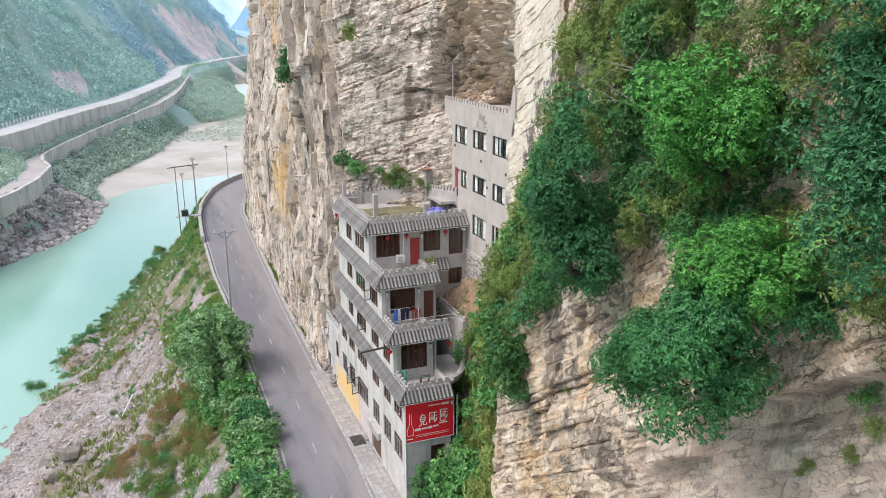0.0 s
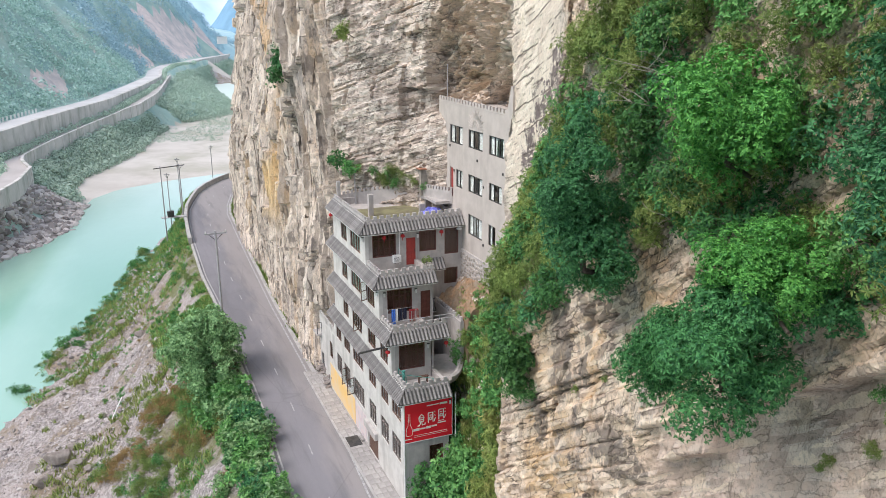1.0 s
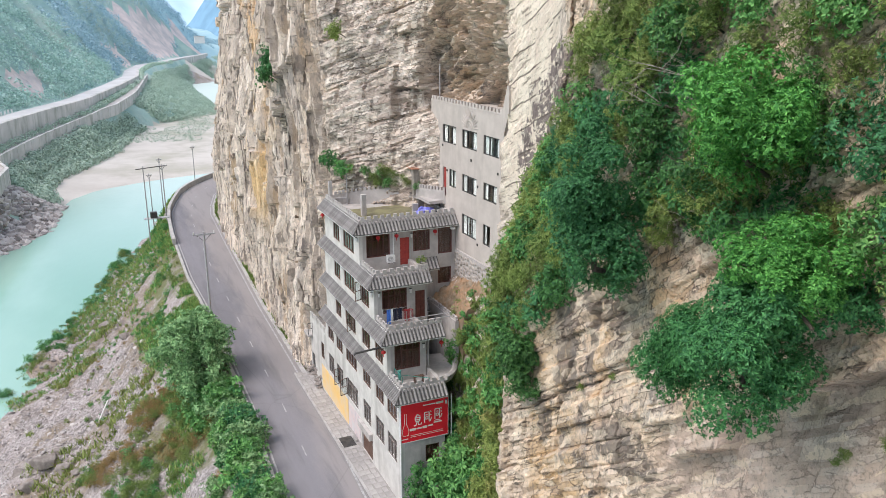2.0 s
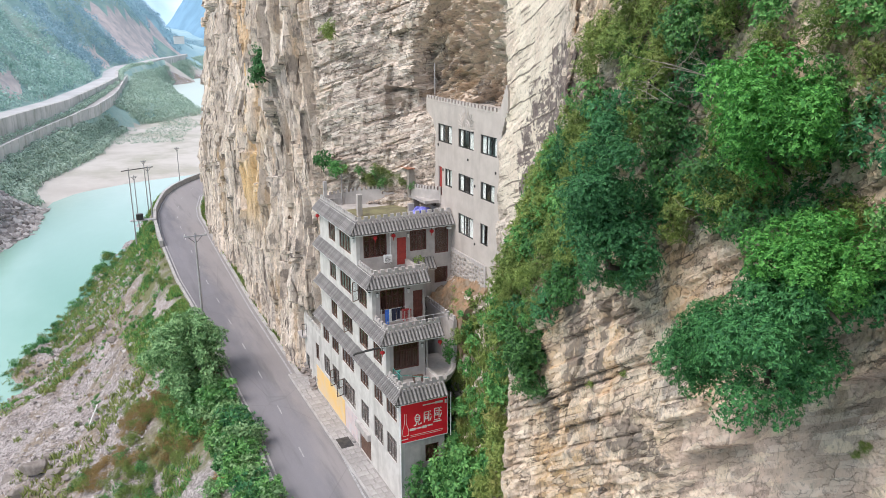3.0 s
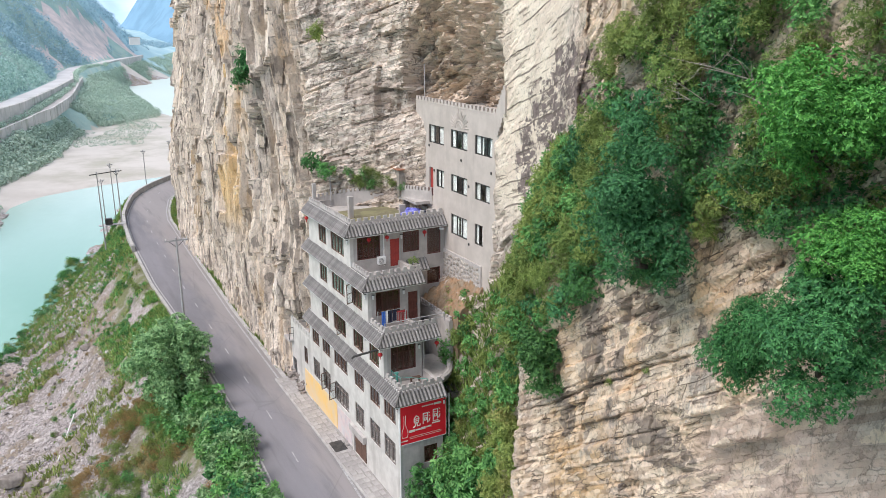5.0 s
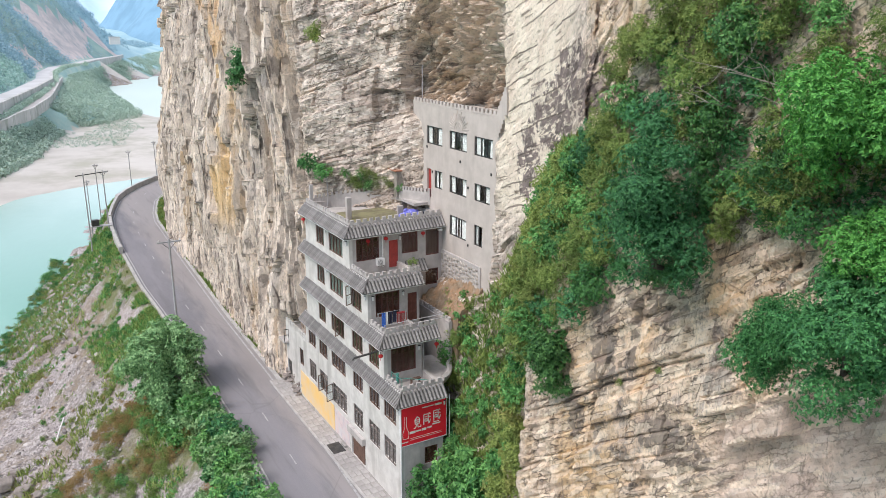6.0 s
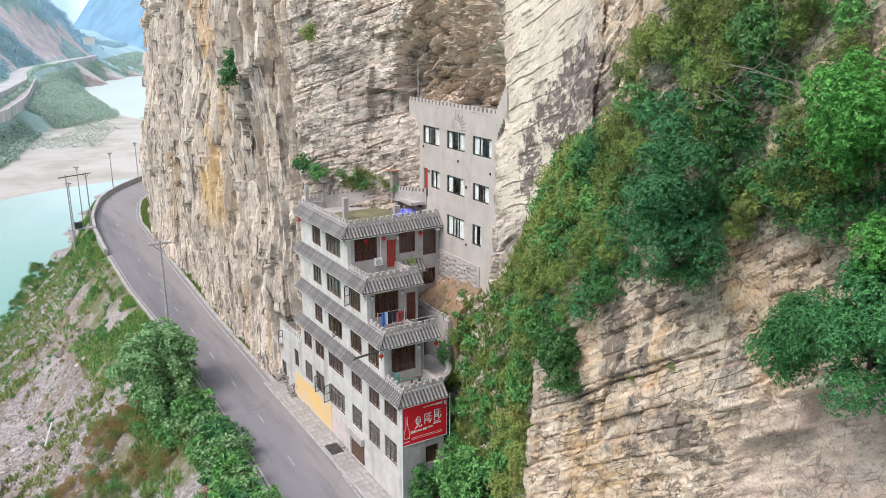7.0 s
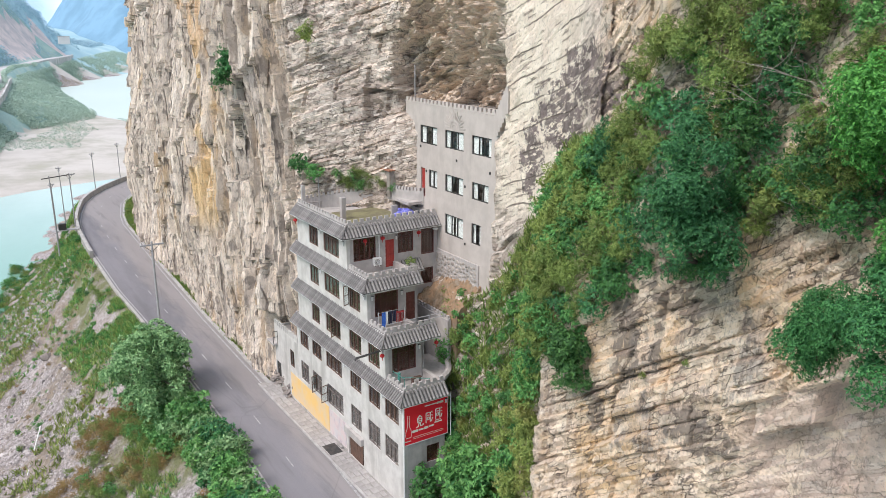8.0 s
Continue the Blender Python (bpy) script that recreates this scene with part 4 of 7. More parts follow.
def wall_panel(u0, u1, z0, z1, holes, thick):
    """An upright wall with openings: u along, depth inwards, z up. holes: (u0, u1, z0, z1)."""
    us = sorted({u0, u1, *(h[0] for h in holes), *(h[1] for h in holes)})
    zs = sorted({z0, z1, *(h[2] for h in holes), *(h[3] for h in holes)})
    us, zs = [u for u in us if u0 <= u <= u1], [z for z in zs if z0 <= z <= z1]
    solid = [[not any(h[0] < (a + b) / 2 < h[1] and h[2] < (c + d) / 2 < h[3] for h in holes) for c, d in zip(zs, zs[1:])] for a, b in zip(us, us[1:])]
    bm, seen = bmesh.new(), {}

    def v(i, k, j):
        if (i, k, j) not in seen:
            seen[i, k, j] = bm.verts.new((us[i], thick * k, zs[j]))
        return seen[i, k, j]

    nu, nz = len(us) - 1, len(zs) - 1
    at = lambda i, j: 0 <= i < nu and 0 <= j < nz and solid[i][j]
    for i in range(nu):
        for j in range(nz):
            if not solid[i][j]:
                continue
            bm.faces.new((v(i, 0, j), v(i + 1, 0, j), v(i + 1, 0, j + 1), v(i, 0, j + 1)))
            bm.faces.new((v(i, 1, j), v(i, 1, j + 1), v(i + 1, 1, j + 1), v(i + 1, 1, j)))
            if not at(i - 1, j):
                bm.faces.new((v(i, 0, j), v(i, 0, j + 1), v(i, 1, j + 1), v(i, 1, j)))
            if not at(i + 1, j):
                bm.faces.new((v(i + 1, 0, j), v(i + 1, 1, j), v(i + 1, 1, j + 1), v(i + 1, 0, j + 1)))
            if not at(i, j - 1):
                bm.faces.new((v(i, 0, j), v(i, 1, j), v(i + 1, 1, j), v(i + 1, 0, j)))
            if not at(i, j + 1):
                bm.faces.new((v(i, 0, j + 1), v(i + 1, 0, j + 1), v(i + 1, 1, j + 1), v(i, 1, j + 1)))
    return bm


_window_meshes = {}


def window_meshes(w, h, lights, transom, wood):
    """Frame and pane meshes; the origin is the opening's lower left, y runs inwards."""
    key = (round(w, 2), round(h, 2), lights, transom, wood.name)
    if key not in _window_meshes:
        f, m = 0.07, 0.05
        step = (w - 2 * f) / lights
        tz = h * 0.72
        cuts = []
        for k in range(lights):
            ua, ub = f + step * k + (m / 2 if k else 0), f + step * (k + 1) - (m / 2 if k < lights - 1 else 0)
            cuts += [(ua, ub, f, tz - m / 2), (ua, ub, tz + m / 2, h - f)] if transom else [(ua, ub, f, h - f)]
        bm = wall_panel(0.002, w - 0.002, 0.002, h - 0.002, cuts, 0.07)
        bmesh.ops.translate(bm, verts=bm.verts, vec=(0, 0.05, 0))
        pane = boxes((0, 0.088, 0, step - m, 0.094, h - 2 * f))
        _window_meshes[key] = (mesh_of("window", bm, wood), mesh_of("pane", pane, PANE), step, f, m)
    return _window_meshes[key]


def fit_window(parent, m, w, h, lights=2, transom=True, wood=None, label="", drape=None, gap=(0.35, 0.6), shutter=None):
    frame_me, pane_me, step, f, mm = window_meshes(w, h, lights, transom, wood)
    ob = shared("window", frame_me, parent, m, label)
    for k in range(lights):
        shared("pane", pane_me, ob, pose(f + step * k + mm / 2, 0, f)).visible_shadow = False
    if shutter:
        part("inner_shutter", shutter_mesh(w, h), shutter, ob, "dark red slatted inner shutter")
    if drape:
        for a, b in ((0.03, gap[0] * w), (gap[1] * w, w - 0.03)):
            if b - a > 0.08:
                part("curtain", drape_mesh(a, b, h), drape, ob, "pleated white curtain")
    return ob


def shutter_mesh(w, h):
    """A ribbed board behind the panes."""
    bm, n = bmesh.new(), max(8, int(w / 0.06))
    rows = [[bm.verts.new((0.03 + (w - 0.06) * k / n, 0.2 + (0.02 if k % 2 else 0) + off, z)) for k in range(n + 1)] for z in (0.03, h - 0.03) for off in (0, 0.03)]
    for p, q in ((0, 2), (3, 1), (2, 3), (1, 0)):
        for k in range(n):
            bm.faces.new((rows[p][k], rows[p][k + 1], rows[q][k + 1], rows[q][k]))
    return bm


def drape_mesh(a, b, h):
    """A pleated cloth, thin but with two sides."""
    bm, n = bmesh.new(), max(6, int((b - a) / 0.035))
    rows = []
    for z in (0.04, h - 0.03):
        for off in (0.0, 0.012):
            rows.append([bm.verts.new((a + (b - a) * k / n, 0.155 + off + 0.02 * math.sin(k * 1.7), z)) for k in range(n + 1)])
    for p, q in ((0, 2), (3, 1), (2, 3), (1, 0)):
        for k in range(n):
            bm.faces.new((rows[p][k], rows[p][k + 1], rows[q][k + 1], rows[q][k]))
    return bm


def tile_row_mesh(length):
    """One row of half-round tiles running down the slope: three overlapping lengths and an end cap."""
    bm, r0, n = bmesh.new(), 0.085, 5
    k = 4
    for i in range(k):
        a, b = length * i / k, length * (i + 1) / k + 0.03
        ends = []
        for x, r in ((a, r0 * 0.84), (b, r0)):
            ends.append([bm.verts.new((x, r * math.cos(math.pi * j / n), r * math.sin(math.pi * j / n) + 0.012)) for j in range(n + 1)])
        for j in range(n):
            bm.faces.new((ends[0][j], ends[1][j], ends[1][j + 1], ends[0][j + 1]))
        bm.faces.new(ends[1][::-1])
    return mesh_of("roof_tile", bm, TILE)


RUN, RISE = 0.62, 0.66
SLOPE = math.hypot(RUN, RISE)
TILE_ROW = tile_row_mesh(SLOPE)
PAN_TILE = mottled("dark pan tile", (0.10, 0.095, 0.092), (0.15, 0.142, 0.135), 3.0, (0.05, 0.05, 0.05), 1.0, rough=0.9, bump=0.01, bump_scale=12)


def pent_roof(parent, m, length, mitre0, mitre1, label=""):
    """A steep tiled eave. Local: x along the eave, y inwards, z up from the eave's edge. mitre: 1 for a hip at that end."""
    bm = bmesh.new()
    t = 0.07
    a, b = (RUN if mitre0 else 0), length - (RUN if mitre1 else 0)
    pts = [(0, 0, 0), (length, 0, 0), (b, RUN, RISE), (a, RUN, RISE), (0, 0, -t), (length, 0, -t), (b, RUN, RISE - t * 2.2), (a, RUN, RISE - t * 2.2)]
    vs = [bm.verts.new(p) for p in pts]
    for f in ((0, 1, 2, 3), (7, 6, 5, 4), (0, 4, 5, 1), (1, 5, 6, 2), (2, 6, 7, 3), (3, 7, 4, 0)):
        bm.faces.new([vs[i] for i in f])
    roof = part("roof", bm, PAN_TILE, parent, label)
    roof.matrix_basis = m
    part("fascia", boxes((0.02, 0.0, -t - 0.05, length - 0.02, 0.05, -t - 0.002)), WHITE, roof, "thin white fascia board")
    n = int(length / 0.235)
    for k in range(n):
        x = (k + 0.5) * length / n
        room = 1.0
        if mitre0:
            room = min(room, x / RUN)
        if mitre1:
            room = min(room, (length - x) / RUN)
        top = RUN * room
        place = Matrix.Translation((x, top, RISE * room)) @ Matrix(((0, -1, 0, 0), (-RUN / SLOPE, 0, -RISE / SLOPE, 0), (-RISE / SLOPE, 0, RUN / SLOPE, 0), (0, 0, 0, 1)))
        shared("roof_tile", TILE_ROW, roof, place @ Matrix.Diagonal((room + 0.02, 1, 1, 1)))
    for end, flag in ((0, mitre0), (1, mitre1)):
        if flag:
            c = Vector((0, 0, 0.03)) if end == 0 else Vector((length, 0, 0.03))
            d = Vector((RUN if end == 0 else -RUN, RUN, RISE))
            part("hip_ridge", tubes((c - d * 0.03, c + d, 0.075, 0.065)), TILE, roof)
    return roof


def parapet(parent, m, length, height=0.28, merlon=0.24, step=0.5, thick=0.14, material=None, label="crenellated low wall"):
    bm = boxes((0, 0, 0, length, thick, height))
    n = max(1, int(round(length / step)))
    for k in range(n):
        x = (k + 0.5) * length / n
        box(bm, x - 0.13, 0.004, height, x + 0.13, thick - 0.004, height + merlon)
    ob = part("parapet", bm, material or CONCRETE, parent, label)
    ob.matrix_basis = m
    return ob


def facade(x, y_far):
    """Pose of a wall that faces the river: its u runs from the far end towards the near end."""
    return pose(x, y_far, 0, 0, 0, -90)


# ---- the terraced house ----
house = thing("terraced_house", "stepped white and grey house with tiled eaves under the cliff", "house")
FX = 0.5
STOREYS = (  # front plane, eave height, floor, right end of the wall, right end of the eave, back
    ("D", 0.5, 7.45, 0.0, 3.45, 3.5, 17.0),
    ("C", 2.75, 10.38, 7.75, 3.15, 4.3, 16.4),
    ("B", 5.0, 13.30, 10.68, 4.2, 4.4, 16.3),
    ("A", 7.75, 16.16, 13.60, 7.5, 7.5, 15.9),
)
ROAD_WINDOWS = {  # far end, near end, sill, head
    "D": [(a, b, 5.55, 7.2) for b, a in ((14.85, 16.4), (12.5, 14.15), (9.1, 11.7), (6.15, 7.8), (3.55, 5.1), (1.15, 2.9))]
         + [(a, b, 2.65, 4.25) for b, a in ((15.0, 16.5), (12.65, 14.3), (9.05, 11.65), (6.25, 7.85), (3.6, 5.25), (1.25, 2.95))],
    "C": [(a, b, 8.42, 10.15) for b, a in ((12.5, 13.9), (9.1, 11.45), (6.0, 7.75), (3.5, 5.05))],
    "B": [(a, b, 11.42, 13.08) for b, a in ((12.4, 13.9), (9.05, 11.45), (6.0, 7.6))],
    "A": [(a, b, 14.35, 15.98) for b, a in ((12.25, 13.8), (8.9, 11.35))],
}
FRONT_WINDOWS = {
    "D": [(2.13, 3.06, 2.85, 4.02)],
    "C": [(1.0, 2.74, 8.35, 10.05)],
    "B": [(1.05, 2.76, 11.35, 12.95)],
    "A": [(1.0, 2.66, 14.35, 15.9), (4.33, 5.57, 14.44, 15.9), (6.18, 7.23, 14.05, 15.9)],
}
FRONT_DOORS = {"D": [], "C": [], "B": [(3.34, 4.03, 10.68, 12.62)], "A": [(3.38, 4.06, 13.6, 15.5)]}
ROAD_DOOR = (8.35, 6.05, 0.05, 1.8)

for name, yf, eave, floor, xr, xe, yb in STOREYS:
    top = eave + RISE - 0.02
    low = floor if name == "D" else floor - 0.45
    holes = [(yb - a, yb - b, c, d) for a, b, c, d in ROAD_WINDOWS[name]]
    if name == "D":
        holes.append((yb - ROAD_DOOR[0], yb - ROAD_DOOR[1], 0.05, 1.8))
    w = part("wall", wall_panel(0, yb - yf, low, top, holes, 0.24), PLASTER, house, "weathered white plaster wall")
    w.matrix_basis = facade(FX, yb)
    for a, b, c, d in ROAD_WINDOWS[name]:
        lights = 4 if a - b > 2.2 else 3
        fit_window(house, pose(FX, a, c, 0, 0, -90), a - b, d - c, lights, True, WOOD_GREY if c < 5 else WOOD_BROWN, "dark brown wooden window with upright bars", shutter=WOOD_GREY if c < 5 else WOOD_DUSK)
    fh = FRONT_WINDOWS[name] + FRONT_DOORS[name]
    w = part("wall", wall_panel(FX + 0.24, xr, low, top, fh, 0.24), CONCRETE, house, "grey rendered front wall")
    w.matrix_basis = pose(0, yf, 0)
    for a, b, c, d in FRONT_WINDOWS[name]:
        fit_window(house, pose(a, yf, c), b - a, d - c, 1 if b - a < 1.1 else 4, b - a > 1.1, WOOD_RED, "dark red wooden window", shutter=WOOD_SHUT)
    for a, b, c, d in FRONT_DOORS[name]:
        bm = boxes((0.0, 0.05, 0, b - a, 0.11, d - c))
        for k in (0, 1):
            box(bm, 0.09 + k * (b - a - 0.1) / 2, 0.035, 0.15, 0.02 + (k + 1) * (b - a - 0.1) / 2, 0.05, d - c - 0.15, bevel=0.01)
        dr = part("door", bm, DOOR_RED if name == "A" else WOOD_RED, house, "red panelled door" if name == "A" else "dark red panelled door")
        dr.matrix_basis = pose(a, yf, c)
        part("handle", tubes(((b - a - 0.08, 0.02, 0.95), (b - a - 0.08, 0.02, 1.1), 0.015)), DARK_METAL, dr, "dark door handle")
    # side, back and slabs
    part("wall", boxes((xr - 0.24, yf + 0.242, low, xr, yb - 0.242, top)), CONCRETE, house, "grey rendered side wall")
    part("wall", boxes((FX + 0.242, yb - 0.24, low, xr, yb, top)), CONCRETE, house)
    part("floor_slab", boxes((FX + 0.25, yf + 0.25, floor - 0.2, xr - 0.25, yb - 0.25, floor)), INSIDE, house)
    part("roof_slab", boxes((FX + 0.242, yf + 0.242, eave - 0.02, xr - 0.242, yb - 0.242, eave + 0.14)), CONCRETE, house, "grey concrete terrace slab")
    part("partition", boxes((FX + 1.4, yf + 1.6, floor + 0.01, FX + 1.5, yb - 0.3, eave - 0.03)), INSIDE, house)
    # tiled eaves on the road side and on the front
    ef = yf - 0.5
    pent_roof(house, pose(0, yb + 0.1, eave, 0, 0, -90), yb + 0.1 - ef, False, True, "steep grey tiled eave")
    pent_roof(house, pose(0, ef, eave), xe, True, False, "steep grey tiled eave")
    part("soffit", boxes((0.06, ef + 0.06, eave - 0.09, FX - 0.003, yb, eave - 0.055), (FX, ef + 0.06, eave - 0.09, xe - 0.03, yf - 0.003, eave - 0.055)), CONCRETE, house)
    # crenellated parapets on the eaves' upper edge
    y_next = {"D": 2.75, "C": 5.0, "B": 7.75, "A": 15.9}[name]
    parapet(house, pose(RUN - 0.02, yf + 0.1, eave + RISE - 0.05), xe - RUN + 0.02, 0.2, 0.2, 0.45)
    parapet(house, pose(RUN - 0.02, y_next, eave + RISE - 0.05, 0, 0, -90), y_next - yf - 0.26, 0.2, 0.2, 0.45)

# rear wing under the top storey
w = part("wall", wall_panel(4.2, 7.5, 7.0, 13.14, [(6.16, 7.18, 11.9, 13.05)], 0.24), CONCRETE, house, "stained grey wall of the rear wing")
w.matrix_basis = pose(0, 7.75, 0)
fit_window(house, pose(6.16, 7.75, 11.9), 1.02, 1.15, 1, False, WOOD_RED, "dark red window", shutter=WOOD_SHUT)
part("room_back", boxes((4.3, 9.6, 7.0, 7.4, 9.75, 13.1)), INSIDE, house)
part("retaining_wall", boxes((5.3, 3.0, 6.0, 5.55, 7.74, 10.9)), CONCRETE, house, "stained grey retaining wall")
parapet(house, pose(5.36, 7.5, 10.9, 0, 0, -90), 4.5, 0.1, 0.18, 0.4, 0.14, CONCRETE)
for x0, y0, z0, ln in ((4.55, 7.1, 13.25, 1.5), (4.35, 7.1, 10.3, 1.2)):
    pent_roof(house, pose(x0, y0, z0), ln, False, False, "small tiled awning")

# lower extension wall beyond the house, with its own battlements
ext = [(22.0 - 18.75, 22.0 - 17.85, 2.9, 4.35), (22.0 - 21.9, 22.0 - 20.9, 0.05, 2.2)]
w = part("wall", wall_panel(0, 4.98, 0, 5.3, ext, 0.24), PLASTER, house, "weathered white yard wall")
w.matrix_basis = facade(FX, 22.0)
fit_window(house, pose(FX, 18.75, 2.9, 0, 0, -90), 0.9, 1.45, 2, False, WOOD_BROWN, "narrow brown window")
part("door", boxes((FX + 0.08, 20.92, 0.05, FX + 0.14, 21.88, 2.18)), DARK_METAL, house, "dark iron yard door")
parapet(house, pose(FX + 0.01, 22.0, 5.3, 0, 0, -90), 4.9, 0.14, 0.4, 0.42, 0.16, PLASTER)
part("yard_slab", boxes((FX + 0.25, 17.01, 4.9, 3.0, 22.0, 5.1)), CONCRETE, house, "grey concrete yard slab")
part("wall", boxes((FX + 0.25, 21.8, 0, 3.0, 22.0, 5.28)), PLASTER, house)

# roadside shop door with its grey canopy, and the painted panel
part("door", boxes((FX + 0.1, 7.22, 0.06, FX + 0.16, 8.33, 1.79)), WOOD_BROWN, house, "dark wooden shop door leaf")
part("door", boxes((FX + 0.1, 6.4, 0.06, FX + 0.16, 7.18, 1.79)), WOOD_BROWN, house, "dark wooden shop door leaf")
part("canopy", boxes((FX - 0.28, 5.95, 1.84, FX - 0.002, 8.5, 2.35), bevel=0.02), CONCRETE, house, "grey concrete door canopy")
part("painted_panel", boxes((FX - 0.03, 11.5, 0.3, FX - 0.003, 18.7, 2.35)), YELLOW, house, "faded yellow painted panel")
part("painted_panel", boxes((FX - 0.02, 8.7, 0.3, FX - 0.003, 11.45, 2.3)), mottled("washed pink paint", (0.66, 0.54, 0.52), (0.60, 0.56, 0.56), 1.6, (0.42, 0.36, 0.42), 1.4, (1, 1, 0.6), 0.7, 0.85, 0.003), house, "washed out pinkish painted patch")
part("plinth", boxes((FX - 0.05, 8.6, 0.0, FX - 0.003, 17.0, 0.28)), CONCRETE, house)

# balcony floor beside the third terrace, with a curved kerb
bm = bmesh.new()
rim = [(3.46 + 2.3 * math.sin(a), 5.6 - 4.3 * math.cos(a) ** 1.0) for a in np.linspace(0.18, 1.5, 12)]
ring = [(3.46, 5.6), (3.46, rim[0][1])] + rim
for z in (7.55, 7.75):
    bm.faces.new([bm.verts.new((x, y, z)) for x, y in ring])
bm.verts.ensure_lookup_table()
n = len(ring)
for k in range(n):
    bm.faces.new((bm.verts[k], bm.verts[(k + 1) % n], bm.verts[n + (k + 1) % n], bm.verts[n + k]))
bmesh.ops.recalc_face_normals(bm, faces=bm.faces)
part("balcony_floor", bm, CONCRETE, house, "grey concrete balcony floor")
bm = bmesh.new()
for (xa, ya), (xb, yb_) in zip(rim, rim[1:]):
    tube(bm, (xa, ya, 7.95), (xb, yb_, 7.95), 0.2, sides=6)
part("balcony_kerb", bm, CONCRETE, house, "curved grey balcony kerb")
part("post", tubes(((3.35, 2.9, 7.76), (3.35, 2.9, 10.3), 0.06)), CONCRETE, house)

# roof terrace: earth bed, pillars, curved back wall and the walkway to the tower
SOIL = mottled("mossy terrace earth", (0.17, 0.15, 0.095), (0.24, 0.225, 0.12), 1.2, (0.10, 0.11, 0.05), 0.8, rough=0.95, bump=0.03, bump_scale=6)
part("earth_bed", boxes((1.4, 8.9, 16.302, 6.0, 13.6, 16.36)), SOIL, house, "mossy earth on the roof terrace")
part("pillar", boxes((1.9, 11.2, 16.3, 2.24, 11.54, 17.9), bevel=0.015), CONCRETE, house, "pale grey rendered pillar")
part("pillar", boxes((5.3, 10.2, 16.3, 5.75, 10.4, 17.15), bevel=0.015), CONCRETE, house, "pale grey rendered block")


def curved_wall(points, z0, tops, thick):
    bm = bmesh.new()
    for k, ((xa, ya), (xb, yb2)) in enumerate(zip(points, points[1:])):
        d = Vector((xb - xa, yb2 - ya, 0))
        nrm = Vector((-d.y, d.x, 0)).normalized() * thick
        lo = [bm.verts.new((xa, ya, z0)), bm.verts.new((xb, yb2, z0)), bm.verts.new((xb + nrm.x, yb2 + nrm.y, z0)), bm.verts.new((xa + nrm.x, ya + nrm.y, z0))]
        hi = [bm.verts.new((v.co.x, v.co.y, tops[k] if i in (0, 3) else tops[k + 1])) for i, v in enumerate(lo)]
        bm.faces.new(hi)
        for i in range(4):
            bm.faces.new((lo[i], lo[(i + 1) % 4], hi[(i + 1) % 4], hi[i]))
        for u in (0.22, 0.72):
            p = Vector((xa, ya, 0)) + d * u
            q = p + d * 0.27
            z = tops[k] + (tops[k + 1] - tops[k]) * u
            vs = [bm.verts.new((c.x, c.y, z + e)) for e in (0, 0.24) for c in (p, q, q + nrm, p + nrm)]
            bm.faces.new(vs[4:])
            for i in range(4):
                bm.faces.new((vs[i], vs[(i + 1) % 4], vs[4 + (i + 1) % 4], vs[4 + i]))
    bmesh.ops.recalc_face_normals(bm, faces=bm.faces)
    return bm


u = np.linspace(0, 1, 11)
bx = 0.9 + 5.9 * u
by = 16.0 - 0.7 * u - 2.9 * u ** 2.2
part("back_wall", curved_wall(list(zip(bx, by)), 15.8, list(16.95 + 0.85 * u), 0.2), CONCRETE, house, "curved crenellated grey back wall")
u = np.linspace(0, 1, 7)
part("walkway", boxes((6.3, 9.6, 17.15, 7.49, 12.6, 17.35)), CONCRETE, house, "grey concrete walkway slab")
part("walkway_wall", curved_wall(list(zip(6.2 + 1.27 * u ** 1.6, 12.4 - 2.9 * u)), 17.1, list(17.95 + 0.1 * u), 0.18), CONCRETE, house, "curved crenellated walkway wall")

# dark walls give the opening its shade by colour
part("alcove", boxes((6.35, 11.7, 16.31, 7.49, 11.9, 17.14), (7.3, 10.3, 16.31, 7.49, 11.69, 17.14)), INSIDE, house, "alcove under the walkway, its shade painted dark")

# ---- the tower house in the hollow ----
tower = thing("cliff_tower", "tall sandy rendered house with battlements built into the cliff", "house")
TX = 7.52
TOWER_WINDOWS = [(9.97, 7.8, 21.46, 22.7, 3), (6.84, 4.65, 21.5, 22.7, 3), (3.73, 1.64, 21.5, 22.7, 3), (8.88, 7.79, 18.5, 19.73, 2), (6.82, 4.64, 18.55, 19.73, 3), (3.67, 1.85, 18.6, 19.73, 3), (6.8, 4.62, 15.62, 17.02, 3), (3.65, 2.63, 15.65, 17.02, 2)]
holes = [(11.7 - a, 11.7 - b, c, d) for a, b, c, d, _ in TOWER_WINDOWS] + [(11.7 - 9.94, 11.7 - 9.36, 17.7, 19.73)]
w = part("wall", wall_panel(0, 11.3, 11.5, 24.15, holes, 0.28), TOWER_WALL, tower, "pale sandy rendered wall")
w.matrix_basis = facade(TX, 11.7)
for k, (a, b, c, d, n) in enumerate(TOWER_WINDOWS):
    gap = ((0.36, 0.62), (0.2, 0.55), (0.42, 0.78), (0.5, 0.52), (0.3, 0.68), (0.25, 0.55), (0.4, 0.52), (0.3, 0.7))[k]
    fit_window(tower, pose(TX, a, c, 0, 0, -90), a - b, d - c, n, False, DARK_METAL, "dark framed window with white curtains", CURTAIN, gap)
part("door", boxes((TX + 0.1, 9.38, 17.7, TX + 0.16, 9.92, 19.7)), DOOR_RED, tower, "dark red balcony door")
part("wall", boxes((TX + 0.002, 11.702, 11.5, 10.6, 11.95, 24.15)), TOWER_WALL, tower)
part("wall", boxes((TX + 0.282, 0.4, 11.5, 10.6, 0.64, 24.15)), TOWER_WALL, tower)
